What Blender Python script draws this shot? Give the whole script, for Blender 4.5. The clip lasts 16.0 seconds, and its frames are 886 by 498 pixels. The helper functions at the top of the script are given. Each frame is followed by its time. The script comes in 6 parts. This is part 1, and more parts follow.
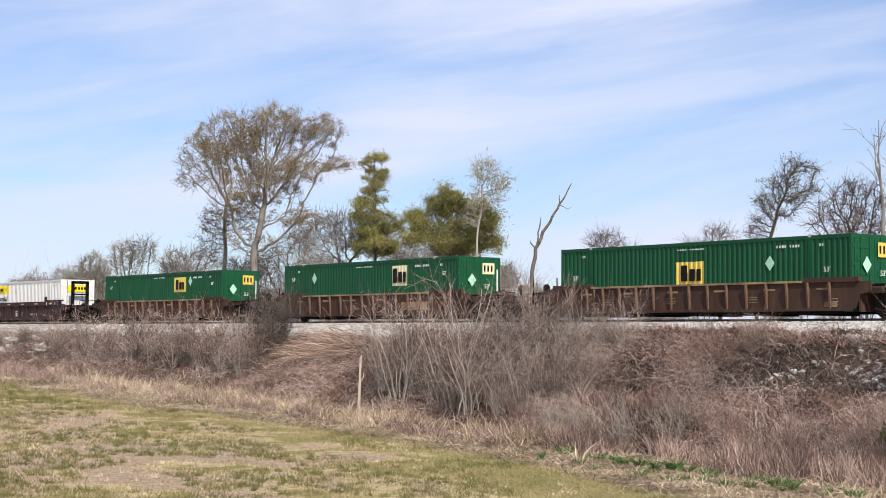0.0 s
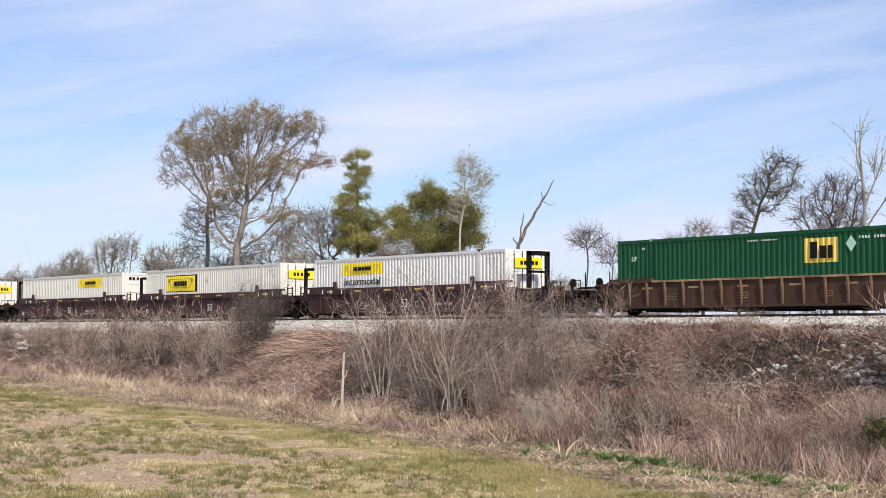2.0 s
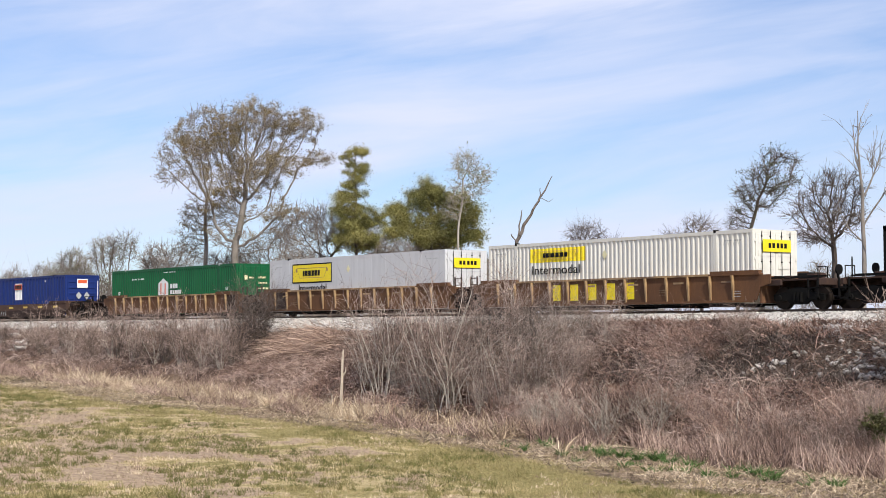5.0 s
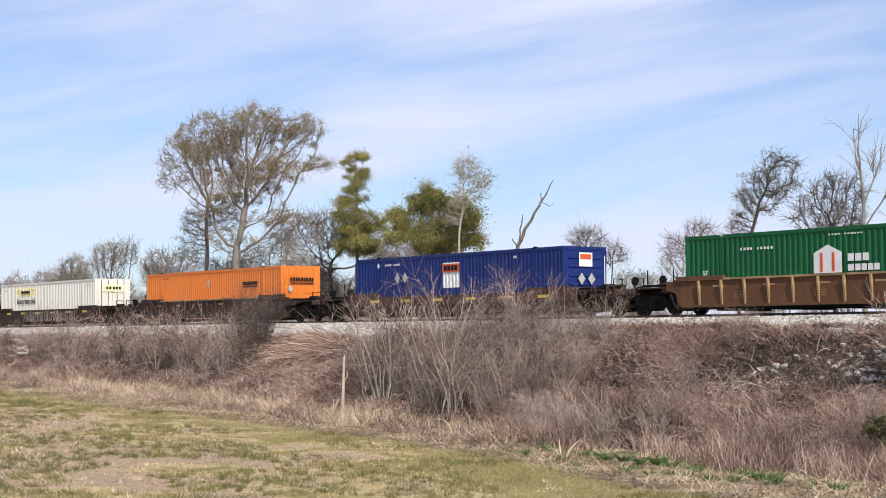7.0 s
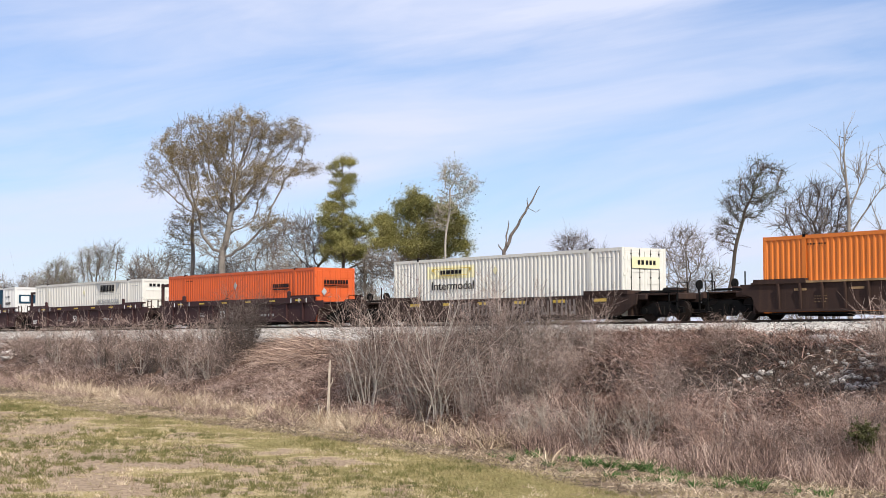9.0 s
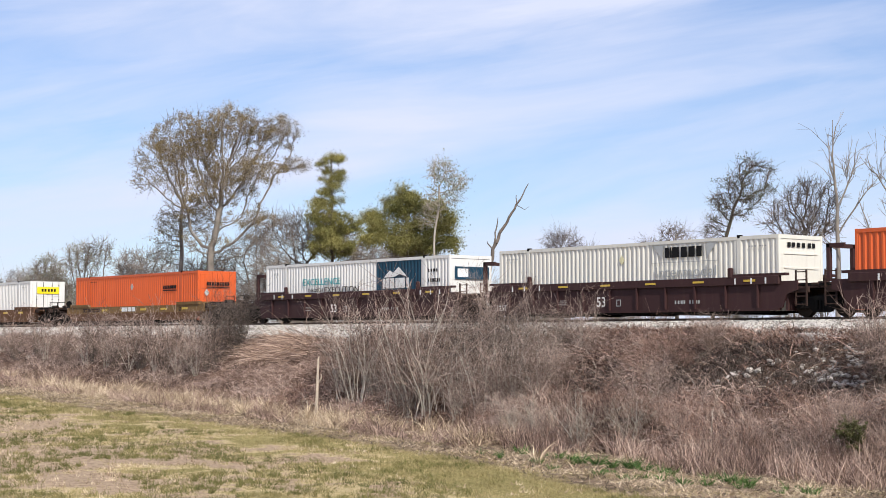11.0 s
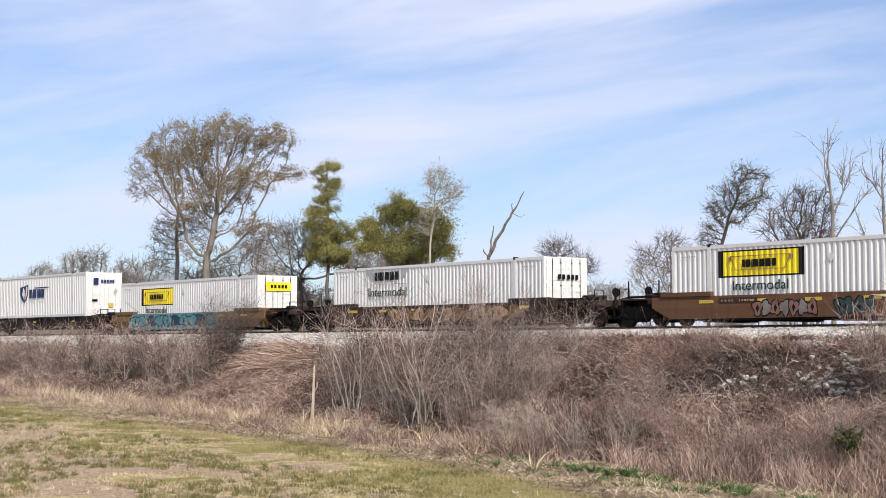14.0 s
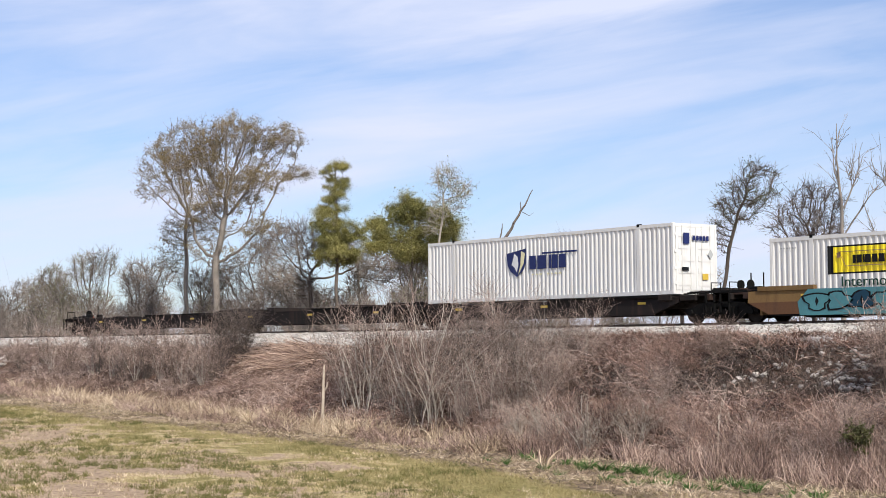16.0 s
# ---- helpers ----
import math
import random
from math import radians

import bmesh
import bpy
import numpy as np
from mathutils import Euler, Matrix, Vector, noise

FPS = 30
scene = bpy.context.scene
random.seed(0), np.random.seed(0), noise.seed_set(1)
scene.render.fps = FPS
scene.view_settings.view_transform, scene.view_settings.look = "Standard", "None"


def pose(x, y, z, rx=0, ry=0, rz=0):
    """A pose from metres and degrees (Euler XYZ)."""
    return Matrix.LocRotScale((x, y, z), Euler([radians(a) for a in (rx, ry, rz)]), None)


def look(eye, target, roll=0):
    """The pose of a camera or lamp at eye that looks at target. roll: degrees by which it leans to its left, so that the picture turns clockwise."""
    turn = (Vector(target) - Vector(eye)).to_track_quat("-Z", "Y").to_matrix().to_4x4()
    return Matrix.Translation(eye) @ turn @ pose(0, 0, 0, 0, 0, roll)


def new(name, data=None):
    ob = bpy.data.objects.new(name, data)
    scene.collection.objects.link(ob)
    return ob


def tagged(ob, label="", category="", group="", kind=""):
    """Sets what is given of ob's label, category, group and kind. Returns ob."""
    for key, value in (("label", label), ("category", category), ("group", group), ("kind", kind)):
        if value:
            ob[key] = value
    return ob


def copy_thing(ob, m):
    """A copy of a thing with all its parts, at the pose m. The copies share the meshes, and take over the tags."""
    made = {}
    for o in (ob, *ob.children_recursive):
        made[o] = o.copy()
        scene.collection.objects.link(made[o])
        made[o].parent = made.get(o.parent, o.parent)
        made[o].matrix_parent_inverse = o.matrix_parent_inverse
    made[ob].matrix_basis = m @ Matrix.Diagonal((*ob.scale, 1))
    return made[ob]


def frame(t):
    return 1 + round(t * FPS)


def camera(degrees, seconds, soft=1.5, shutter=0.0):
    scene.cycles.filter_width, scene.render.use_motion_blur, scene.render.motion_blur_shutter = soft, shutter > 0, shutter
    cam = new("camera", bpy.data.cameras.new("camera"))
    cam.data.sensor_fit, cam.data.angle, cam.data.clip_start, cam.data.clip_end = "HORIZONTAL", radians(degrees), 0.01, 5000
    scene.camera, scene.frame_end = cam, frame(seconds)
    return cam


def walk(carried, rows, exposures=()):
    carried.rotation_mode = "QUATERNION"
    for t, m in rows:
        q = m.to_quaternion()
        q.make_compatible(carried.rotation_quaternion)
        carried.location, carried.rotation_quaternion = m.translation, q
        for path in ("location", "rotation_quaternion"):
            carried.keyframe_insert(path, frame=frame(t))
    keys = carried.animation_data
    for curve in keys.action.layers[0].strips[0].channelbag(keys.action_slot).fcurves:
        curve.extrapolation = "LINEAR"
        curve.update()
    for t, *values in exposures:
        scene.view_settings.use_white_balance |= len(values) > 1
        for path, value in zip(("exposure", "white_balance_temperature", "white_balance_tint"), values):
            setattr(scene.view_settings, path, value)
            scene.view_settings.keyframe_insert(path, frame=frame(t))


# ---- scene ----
# The railway runs along x; y points across it, away from the viewer; z is up from the lawn.
EYE = Vector((0, 0, 4.3))
TRACK_HEADING = -52.965       # degrees between the track and the line across the first view
TRACK_Y, RAIL_Z, SPEED, END = 48.485, 5.02, 25.9, 16.0
# seconds, turn to the left, tilt up, lean (degrees)
TURNS = [(0, 0.0, 3.1, 0.37), (0.5, -0.16, 3.09, 0.36), (1, -0.33, 3.06, 0.3), (1.5, -0.49, 3.04, 0.2), (2, -0.62, 2.98, 0.13),
         (2.5, -0.69, 2.88, 0.06), (3, -0.73, 2.81, 0.04), (3.5, -0.74, 2.79, 0.03), (4, -0.73, 2.81, -0.03), (6.5, -0.61, 2.98, -0.27),
         (7, -0.64, 3.04, -0.32), (7.5, -0.77, 3.12, -0.36), (8, -0.91, 3.18, -0.32), (8.5, -1.03, 3.22, -0.22), (9, -1.14, 3.24, -0.12),
         (11.5, -1.64, 3.13, 0.07), (12, -1.74, 3.16, 0.11), (12.5, -1.8, 3.22, 0.11), (13, -1.79, 3.28, 0.06), (13.5, -1.76, 3.35, -0.02),
         (14, -1.69, 3.42, -0.08), (14.5, -1.61, 3.47, -0.18), (15, -1.53, 3.48, -0.27), (15.5, -1.43, 3.42, -0.38), (16, -1.37, 3.38, -0.46)]


def heading(turn, tilt, lean):
    a = radians(90 + turn - TRACK_HEADING)
    way = Vector((math.cos(a) * math.cos(radians(tilt)), math.sin(a) * math.cos(radians(tilt)), math.sin(radians(tilt))))
    return look(EYE, EYE + way, lean)


cam = camera(31.07, END, 0.85)
walk(cam, [(t, heading(*r)) for t, *r in TURNS])

# ---- light ----
SUN_AZ, SUN_EL = math.atan2(-0.29, 0.95), radians(42)
sun = new("sun", bpy.data.lights.new("sun", "SUN"))
sun.data.energy, sun.data.angle, sun.data.color = 5.0, radians(0.6), (1.0, 0.94, 0.84)
SUN_WAY = Vector((math.cos(SUN_AZ) * math.cos(SUN_EL), math.sin(SUN_AZ) * math.cos(SUN_EL), math.sin(SUN_EL)))
sun.matrix_world = look(SUN_WAY * 100, (0, 0, 0))

world = bpy.data.worlds.new("sky")
world.use_nodes = True
scene.world = world


def sky_nodes():
    t = world.node_tree
    t.nodes.clear()
    N, K = t.nodes.new, t.links.new
    out, bg = N("ShaderNodeOutputWorld"), N("ShaderNodeBackground")
    sky = N("ShaderNodeTexSky")
    sky.sky_type, sky.sun_disc = "NISHITA", False
    sky.sun_elevation, sky.sun_rotation = SUN_EL, math.pi / 2 - SUN_AZ
    sky.air_density, sky.dust_density, sky.ozone_density = 1.0, 0.4, 2.0
    co, face, mp = N("ShaderNodeTexCoord"), N("ShaderNodeMapping"), N("ShaderNodeMapping")
    slope = N("ShaderNodeMapping")
    K(co.outputs["Generated"], face.inputs[0])
    face.inputs["Rotation"].default_value = (0, 0, radians(-53))
    K(face.outputs[0], slope.inputs[0])
    slope.inputs["Rotation"].default_value = (0, radians(9), 0)
    K(slope.outputs[0], mp.inputs[0])
    # thin streaks of high cloud, drawn out sideways and climbing a little
    mp.vector_type = "POINT"
    mp.inputs["Scale"].default_value = (3.2, 1.8, 20.0)
    mp.inputs["Location"].default_value = (1.3, 4.1, 0.4)
    warp, a, b = N("ShaderNodeTexNoise"), N("ShaderNodeTexNoise"), N("ShaderNodeTexNoise")
    warp.inputs["Scale"].default_value = 0.7
    add = N("ShaderNodeVectorMath")
    add.operation = "MULTIPLY_ADD"
    add.inputs[1].default_value = (1.2, 1.2, 1.2)
    K(mp.outputs[0], warp.inputs["Vector"])
    K(warp.outputs["Color"], add.inputs[0])
    K(mp.outputs[0], add.inputs[2])
    for tex, scale, detail, rough in ((a, 0.9, 5, 0.5), (b, 3.2, 8, 0.62)):
        K(add.outputs[0], tex.inputs["Vector"])
        tex.inputs["Scale"].default_value, tex.inputs["Detail"].default_value, tex.inputs["Roughness"].default_value = scale, detail, rough
    m = N("ShaderNodeMath")
    m.operation, m.inputs[1].default_value = "MULTIPLY_ADD", 0.2
    K(b.outputs[0], m.inputs[0])
    K(a.outputs[0], m.inputs[2])
    ramp = N("ShaderNodeValToRGB")
    ramp.color_ramp.elements[0].position, ramp.color_ramp.elements[0].color = 0.46, (0.2, 0.2, 0.2, 1)
    ramp.color_ramp.elements[1].position, ramp.color_ramp.elements[1].color = 0.76, (0.95, 0.95, 0.95, 1)
    K(m.outputs[0], ramp.inputs[0])
    mix = N("ShaderNodeMix")
    mix.data_type = "RGBA"
    K(ramp.outputs[0], mix.inputs["Factor"])
    tint = N("ShaderNodeMix")
    tint.data_type, tint.blend_type = "RGBA", "MULTIPLY"
    tint.inputs["Factor"].default_value, tint.inputs["B"].default_value = 1.0, (0.88, 1.0, 1.27, 1)
    K(sky.outputs[0], tint.inputs["A"])
    K(tint.outputs["Result"], mix.inputs["A"])
    mix.inputs["B"].default_value = (7.4, 7.9, 9.8, 1)
    K(mix.outputs["Result"], bg.inputs[0])
    bg.inputs[1].default_value = 0.105
    K(bg.outputs[0], out.inputs[0])


sky_nodes()

# ---- materials ----


def material(name, base, rough=0.7, metal=0.0, var=0.25, scale=3.0, fine=40.0, bump=0.15, second=None, per_object=0.0, per_island=0.0, streaks=0.0, rust=None):
    """A weathered surface: two scales of noise shift the colour between base and second, and raise a fine relief."""
    m = bpy.data.materials.new(name)
    m.use_nodes = True
    t = m.node_tree
    N, K = t.nodes.new, t.links.new
    bsdf = t.nodes["Principled BSDF"]
    bsdf.inputs["Roughness"].default_value, bsdf.inputs["Metallic"].default_value = rough, metal
    if max(base) < 0.2:
        bsdf.inputs["Specular IOR Level"].default_value = 0.2 if max(base) > 0.03 else 0.1
    co = N("ShaderNodeTexCoord")
    big, small = N("ShaderNodeTexNoise"), N("ShaderNodeTexNoise")
    for tex, s, d in ((big, scale, 4), (small, fine, 3)):
        K(co.outputs["Object"], tex.inputs["Vector"])
        tex.inputs["Scale"].default_value, tex.inputs["Detail"].default_value = s, d
    second = second or tuple(c * 0.6 for c in base)
    ramp = N("ShaderNodeMapRange")
    ramp.inputs["From Min"].default_value, ramp.inputs["From Max"].default_value = 0.35, 0.7
    K(big.outputs[0], ramp.inputs[0])
    mix = N("ShaderNodeMix")
    mix.data_type = "RGBA"
    mix.inputs["A"].default_value, mix.inputs["B"].default_value = (*base, 1), (*second, 1)
    sc = N("ShaderNodeMath")
    sc.operation, sc.inputs[1].default_value = "MULTIPLY", min(1.0, var * 2)
    K(ramp.outputs[0], sc.inputs[0])
    K(sc.outputs[0], mix.inputs["Factor"])
    last = mix.outputs["Result"]
    if streaks or rust:
        # stains that run down from the top
        mp = N("ShaderNodeMapping")
        mp.inputs["Scale"].default_value = (2.2, 2.2, 0.25)
        K(co.outputs["Object"], mp.inputs[0])
        st = N("ShaderNodeTexNoise")
        st.inputs["Scale"].default_value, st.inputs["Detail"].default_value = 2.0, 6
        K(mp.outputs[0], st.inputs["Vector"])
        r2 = N("ShaderNodeMapRange")
        r2.inputs["From Min"].default_value, r2.inputs["From Max"].default_value = 0.5, 0.75
        r2.inputs["To Max"].default_value = streaks or 0.6
        K(st.outputs[0], r2.inputs[0])
        mx = N("ShaderNodeMix")
        mx.data_type = "RGBA"
        K(r2.outputs[0], mx.inputs["Factor"])
        K(last, mx.inputs["A"])
        mx.inputs["B"].default_value = (*(rust or tuple(c * 0.55 for c in base)), 1)
        last = mx.outputs["Result"]
    hsv = N("ShaderNodeHueSaturation")
    K(last, hsv.inputs["Color"])
    v = N("ShaderNodeMapRange")
    v.inputs["To Min"].default_value, v.inputs["To Max"].default_value = 1 - var * 0.6, 1 + var * 0.6
    K(small.outputs[0], v.inputs[0])
    val = v.outputs[0]
    if per_object or per_island:
        src = N("ShaderNodeObjectInfo").outputs["Random"] if per_object else N("ShaderNodeNewGeometry").outputs["Random Per Island"]
        amount = per_object or per_island
        w = N("ShaderNodeMapRange")
        w.inputs["To Min"].default_value, w.inputs["To Max"].default_value = 1 - amount, 1 + amount
        K(src, w.inputs[0])
        mm = N("ShaderNodeMath")
        mm.operation = "MULTIPLY"
        K(val, mm.inputs[0])
        K(w.outputs[0], mm.inputs[1])
        val = mm.outputs[0]
    K(val, hsv.inputs["Value"])
    K(hsv.outputs[0], bsdf.inputs["Base Color"])
    if bump:
        bp = N("ShaderNodeBump")
        bp.inputs["Strength"].default_value, bp.inputs["Distance"].default_value = bump, 0.02
        K(small.outputs[0], bp.inputs["Height"])
        K(bp.outputs[0], bsdf.inputs["Normal"])
    return m


def plant_material(name, a, b, c, rough=0.8, spread=0.5):
    """Stems, blades or leaves: each piece takes a colour of its own between a, b and c."""
    m = bpy.data.materials.new(name)
    m.use_nodes = True
    t = m.node_tree
    N, K = t.nodes.new, t.links.new
    bsdf = t.nodes["Principled BSDF"]
    bsdf.inputs["Roughness"].default_value = rough
    bsdf.inputs["Specular IOR Level"].default_value = 0.2
    geo = N("ShaderNodeNewGeometry")
    ramp = N("ShaderNodeValToRGB")
    e = ramp.color_ramp.elements
    e[0].color, e[1].color = (*a, 1), (*c, 1)
    mid = e.new(0.5)
    mid.color = (*b, 1)
    noise_ = N("ShaderNodeTexNoise")
    noise_.inputs["Scale"].default_value, noise_.inputs["Detail"].default_value = 0.35, 3
    K(geo.outputs["Position"], noise_.inputs["Vector"])
    ma = N("ShaderNodeMath")
    ma.operation, ma.inputs[1].default_value = "MULTIPLY_ADD", spread
    K(geo.outputs["Random Per Island"], ma.inputs[0])
    mb = N("ShaderNodeMath")
    mb.operation, mb.inputs[1].default_value, mb.inputs[2].default_value = "MULTIPLY_ADD", 1.3, -0.15 - spread / 2
    K(noise_.outputs[0], mb.inputs[0])
    K(mb.outputs[0], ma.inputs[2])
    K(ma.outputs[0], ramp.inputs[0])
    K(ramp.outputs[0], bsdf.inputs["Base Color"])
    return m


M = dict(
    # dark rust, deepened further with the shade the train throws on the rails
    rail=material("rail_steel", (0.07, 0.05, 0.04), 0.5, 0.3, 0.3),
    sleeper=material("creosoted_timber", (0.07, 0.055, 0.045), 0.9),
    ballast=material("grey_granite_ballast", (0.50, 0.47, 0.43), 0.9, 0, 0.35, 2.0, 25, 0.8, per_island=0.45),
    rock=material("pale_limestone_riprap", (0.50, 0.455, 0.41), 0.9, 0, 0.4, 2.5, 20, 0.8, per_object=0.3),
    black=material("black_grimy_steel", (0.008, 0.0076, 0.0072), 0.75, 0.0, 0.5, 4, 30),
    wheel=material("worn_wheel_steel", (0.028, 0.021, 0.017), 0.6, 0.2, 0.4),
    yellow=material("yellow_reflective_paint", (0.62, 0.42, 0.05), 0.5, 0, 0.2, 6),
    signyellow=material("yellow_sign_paint", (0.85, 0.66, 0.01), 0.5, 0, 0.08, 6, 40, 0.05),
    orangeyellow=material("faded_yellow_sign_paint", (0.78, 0.58, 0.10), 0.5, 0, 0.15, 6, 40, 0.05),
    faded=material("faded_cream_sign_paint", (0.80, 0.74, 0.45), 0.5, 0, 0.15, 6, 40, 0.05),
    blackpaint=material("black_lettering_paint", (0.012, 0.012, 0.013), 0.5, 0, 0.2),
    whitepaint=material("white_lettering_paint", (0.78, 0.78, 0.76), 0.5, 0, 0.15),
    greenpaint=material("green_lettering_paint", (0.011, 0.05, 0.035), 0.5, 0, 0.15),
    tealpaint=material("teal_lettering_paint", (0.04, 0.34, 0.36), 0.5, 0, 0.15),
    navypaint=material("navy_lettering_paint", (0.02, 0.03, 0.12), 0.5, 0, 0.15),
    redpaint=material("red_lettering_paint", (0.62, 0.10, 0.03), 0.5, 0, 0.15),
    greypaint=material("grey_lettering_paint", (0.42, 0.43, 0.42), 0.5, 0, 0.2),
    palegreen=material("pale_green_placard_paint", (0.45, 0.75, 0.55), 0.5, 0, 0.15),
    castsilver=material("galvanised_casting", (0.5, 0.5, 0.48), 0.5, 0.4, 0.2),
    c_green=material("green_container_paint", (0.00864, 0.0828, 0.0324), 0.5, 0, 0.18, 0.8, 14, 0.1, streaks=0.35),
    c_green2=material("bright_green_container_paint", (0.009, 0.105, 0.0375), 0.5, 0, 0.18, 0.8, 14, 0.1, streaks=0.3),
    c_white=material("white_container_paint", (0.72, 0.71, 0.68), 0.5, 0, 0.09, 0.6, 14, 0.08, (0.6, 0.58, 0.53), streaks=0.22, rust=(0.45, 0.40, 0.34)),
    c_cream=material("cream_container_paint", (0.70, 0.68, 0.61), 0.5, 0, 0.1, 0.6, 14, 0.08, (0.6, 0.57, 0.48), streaks=0.25, rust=(0.45, 0.40, 0.34)),
    c_grey=material("pale_grey_container_paint", (0.58, 0.58, 0.58), 0.45, 0, 0.12, 0.6, 14, 0.05, (0.48, 0.48, 0.48), streaks=0.25),
    c_blue=material("deep_blue_container_paint", (0.0112, 0.0279, 0.143), 0.5, 0, 0.15, 0.8, 14, 0.1, streaks=0.25),
    c_orange=material("orange_container_paint", (0.702, 0.189, 0.0225), 0.5, 0, 0.1, 0.8, 14, 0.1, (0.63, 0.153, 0.018), streaks=0.2),
    c_redorange=material("red_orange_container_paint", (0.63, 0.104, 0.018), 0.5, 0, 0.1, 0.8, 14, 0.1, (0.558, 0.09, 0.018), streaks=0.2),
    c_navy=material("dark_blue_panel_paint", (0.012, 0.05, 0.085), 0.5, 0, 0.15, 0.8, 14, 0.1),
    w_brown=material("rust_brown_wagon_paint", (0.0738, 0.0411, 0.029), 0.8, 0, 0.35, 0.7, 16, 0.2, (0.0527, 0.029, 0.0221), streaks=0.55, rust=(0.132, 0.0632, 0.0316)),
    w_orange=material("orange_brown_wagon_paint", (0.145, 0.0698, 0.0335), 0.8, 0, 0.35, 0.7, 16, 0.2, (0.0837, 0.0446, 0.0279), streaks=0.6, rust=(0.184, 0.0893, 0.0391)),
    w_dark=material("dark_brown_wagon_paint", (0.0525, 0.0304, 0.0236), 0.8, 0, 0.35, 0.7, 16, 0.2, (0.0368, 0.0236, 0.0199), streaks=0.5, rust=(0.084, 0.0473, 0.0315)),
    w_maroon=material("maroon_wagon_paint", (0.052, 0.0232, 0.0232), 0.65, 0, 0.25, 0.7, 16, 0.15, (0.0367, 0.0184, 0.0184), streaks=0.35, rust=(0.0734, 0.0428, 0.0337)),
    w_tan=material("dusty_tan_wagon_paint", (0.191, 0.118, 0.0478), 0.8, 0, 0.3, 0.7, 16, 0.2, (0.144, 0.0816, 0.0335), streaks=0.5, rust=(0.106, 0.0574, 0.0287)),
    w_umber=material("dusty_umber_wagon_paint", (0.085, 0.049, 0.034), 0.85, 0, 0.35, 0.7, 16, 0.2, (0.055, 0.033, 0.026), streaks=0.6, rust=(0.12, 0.07, 0.042)),
    w_tanlow=material("sooty_brown_wagon_paint", (0.136, 0.068, 0.034), 0.85, 0, 0.3, 0.7, 16, 0.2, (0.102, 0.051, 0.0306), streaks=0.5, rust=(0.0748, 0.0442, 0.0306)),
    w_sooty=material("soot_stained_wagon_paint", (0.042, 0.025, 0.0195), 0.85, 0, 0.35, 0.7, 16, 0.2, (0.028, 0.0185, 0.0155), streaks=0.55, rust=(0.072, 0.04, 0.027)),
    w_ledge=material("scuffed_ochre_ledge_paint", (0.40, 0.26, 0.125), 0.8, 0, 0.5, 1.2, 16, 0.2, (0.136, 0.08, 0.048)),
    # ribs lighter than the wagon wall: the light they catch is in the paint
    w_rib=material("sunlit_brown_rib_paint", (0.17, 0.10, 0.065), 0.8, 0, 0.4, 1.2, 16, 0.2, (0.10, 0.06, 0.045)),
    w_chalk=material("worn_grey_spray_paint", (0.23, 0.20, 0.18), 0.8, 0, 0.5, 2.0, 16, 0.1, (0.09, 0.07, 0.06)),
    w_blush=material("faded_pink_spray_paint", (0.25, 0.12, 0.09), 0.8, 0, 0.4, 2.0, 16, 0.1, (0.12, 0.06, 0.05)),
    w_slate=material("dark_slate_spray_paint", (0.045, 0.07, 0.07), 0.8, 0, 0.4, 2.0, 16, 0.1),
    w_teal=material("teal_spray_paint", (0.07, 0.24, 0.26), 0.6, 0, 0.3, 1.5, 16, 0.1, (0.05, 0.16, 0.19)),
    w_spine=material("black_spine_wagon_paint", (0.022, 0.018, 0.017), 0.75, 0, 0.3, 0.8, 16, 0.2, streaks=0.4, rust=(0.06, 0.035, 0.026)),
    bark=material("grey_brown_bark", (0.165, 0.135, 0.11), 0.9, 0, 0.4, 1.5, 12, 0.5),
    oakbark=material("pale_grey_oak_bark", (0.27, 0.235, 0.20), 0.9, 0, 0.4, 1.5, 12, 0.5),
    palebark=material("pale_weathered_bark", (0.44, 0.39, 0.33), 0.9, 0, 0.35, 1.5, 12, 0.5),
    stembark=material("pale_grey_sapling_bark", (0.52, 0.47, 0.40), 0.9, 0, 0.35, 1.5, 12, 0.5),
    darkbark=material("dark_bark", (0.10, 0.08, 0.065), 0.9, 0, 0.4, 1.5, 12, 0.5),
    deadwood=material("bleached_dead_wood", (0.17, 0.14, 0.12), 0.9, 0, 0.35, 2.5, 12, 0.5),
    postwood=material("bleached_fence_post_wood", (0.6, 0.504, 0.396), 0.9, 0, 0.35, 5, 30, 0.5),
    twig=plant_material("grey_twigs", (0.065, 0.045, 0.039), (0.25, 0.178, 0.15), (0.58, 0.45, 0.38), spread=0.95),
    treetwig=plant_material("grey_tree_twigs", (0.06, 0.05, 0.044), (0.21, 0.175, 0.15), (0.47, 0.41, 0.355), spread=0.95),
    twigdark=plant_material("dark_twigs", (0.035, 0.027, 0.024), (0.10, 0.077, 0.066), (0.27, 0.215, 0.18), spread=0.95),
    twigpale=plant_material("pale_twigs", (0.26, 0.22, 0.18), (0.37, 0.32, 0.26), (0.50, 0.44, 0.37)),
    twigred=plant_material("reddish_brown_briars", (0.055, 0.032, 0.026), (0.235, 0.14, 0.11), (0.56, 0.375, 0.30), spread=0.95),
    straw=plant_material("dry_straw_grass", (0.20, 0.14, 0.095), (0.45, 0.34, 0.23), (0.80, 0.66, 0.48), spread=0.95),
    pinkstraw=plant_material("reddish_dead_grass", (0.12, 0.075, 0.06), (0.39, 0.265, 0.20), (0.70, 0.53, 0.42), spread=0.95),
    drystalk=plant_material("pinkish_grey_dead_stalks", (0.07, 0.045, 0.038), (0.28, 0.185, 0.15), (0.64, 0.48, 0.39), spread=0.95),
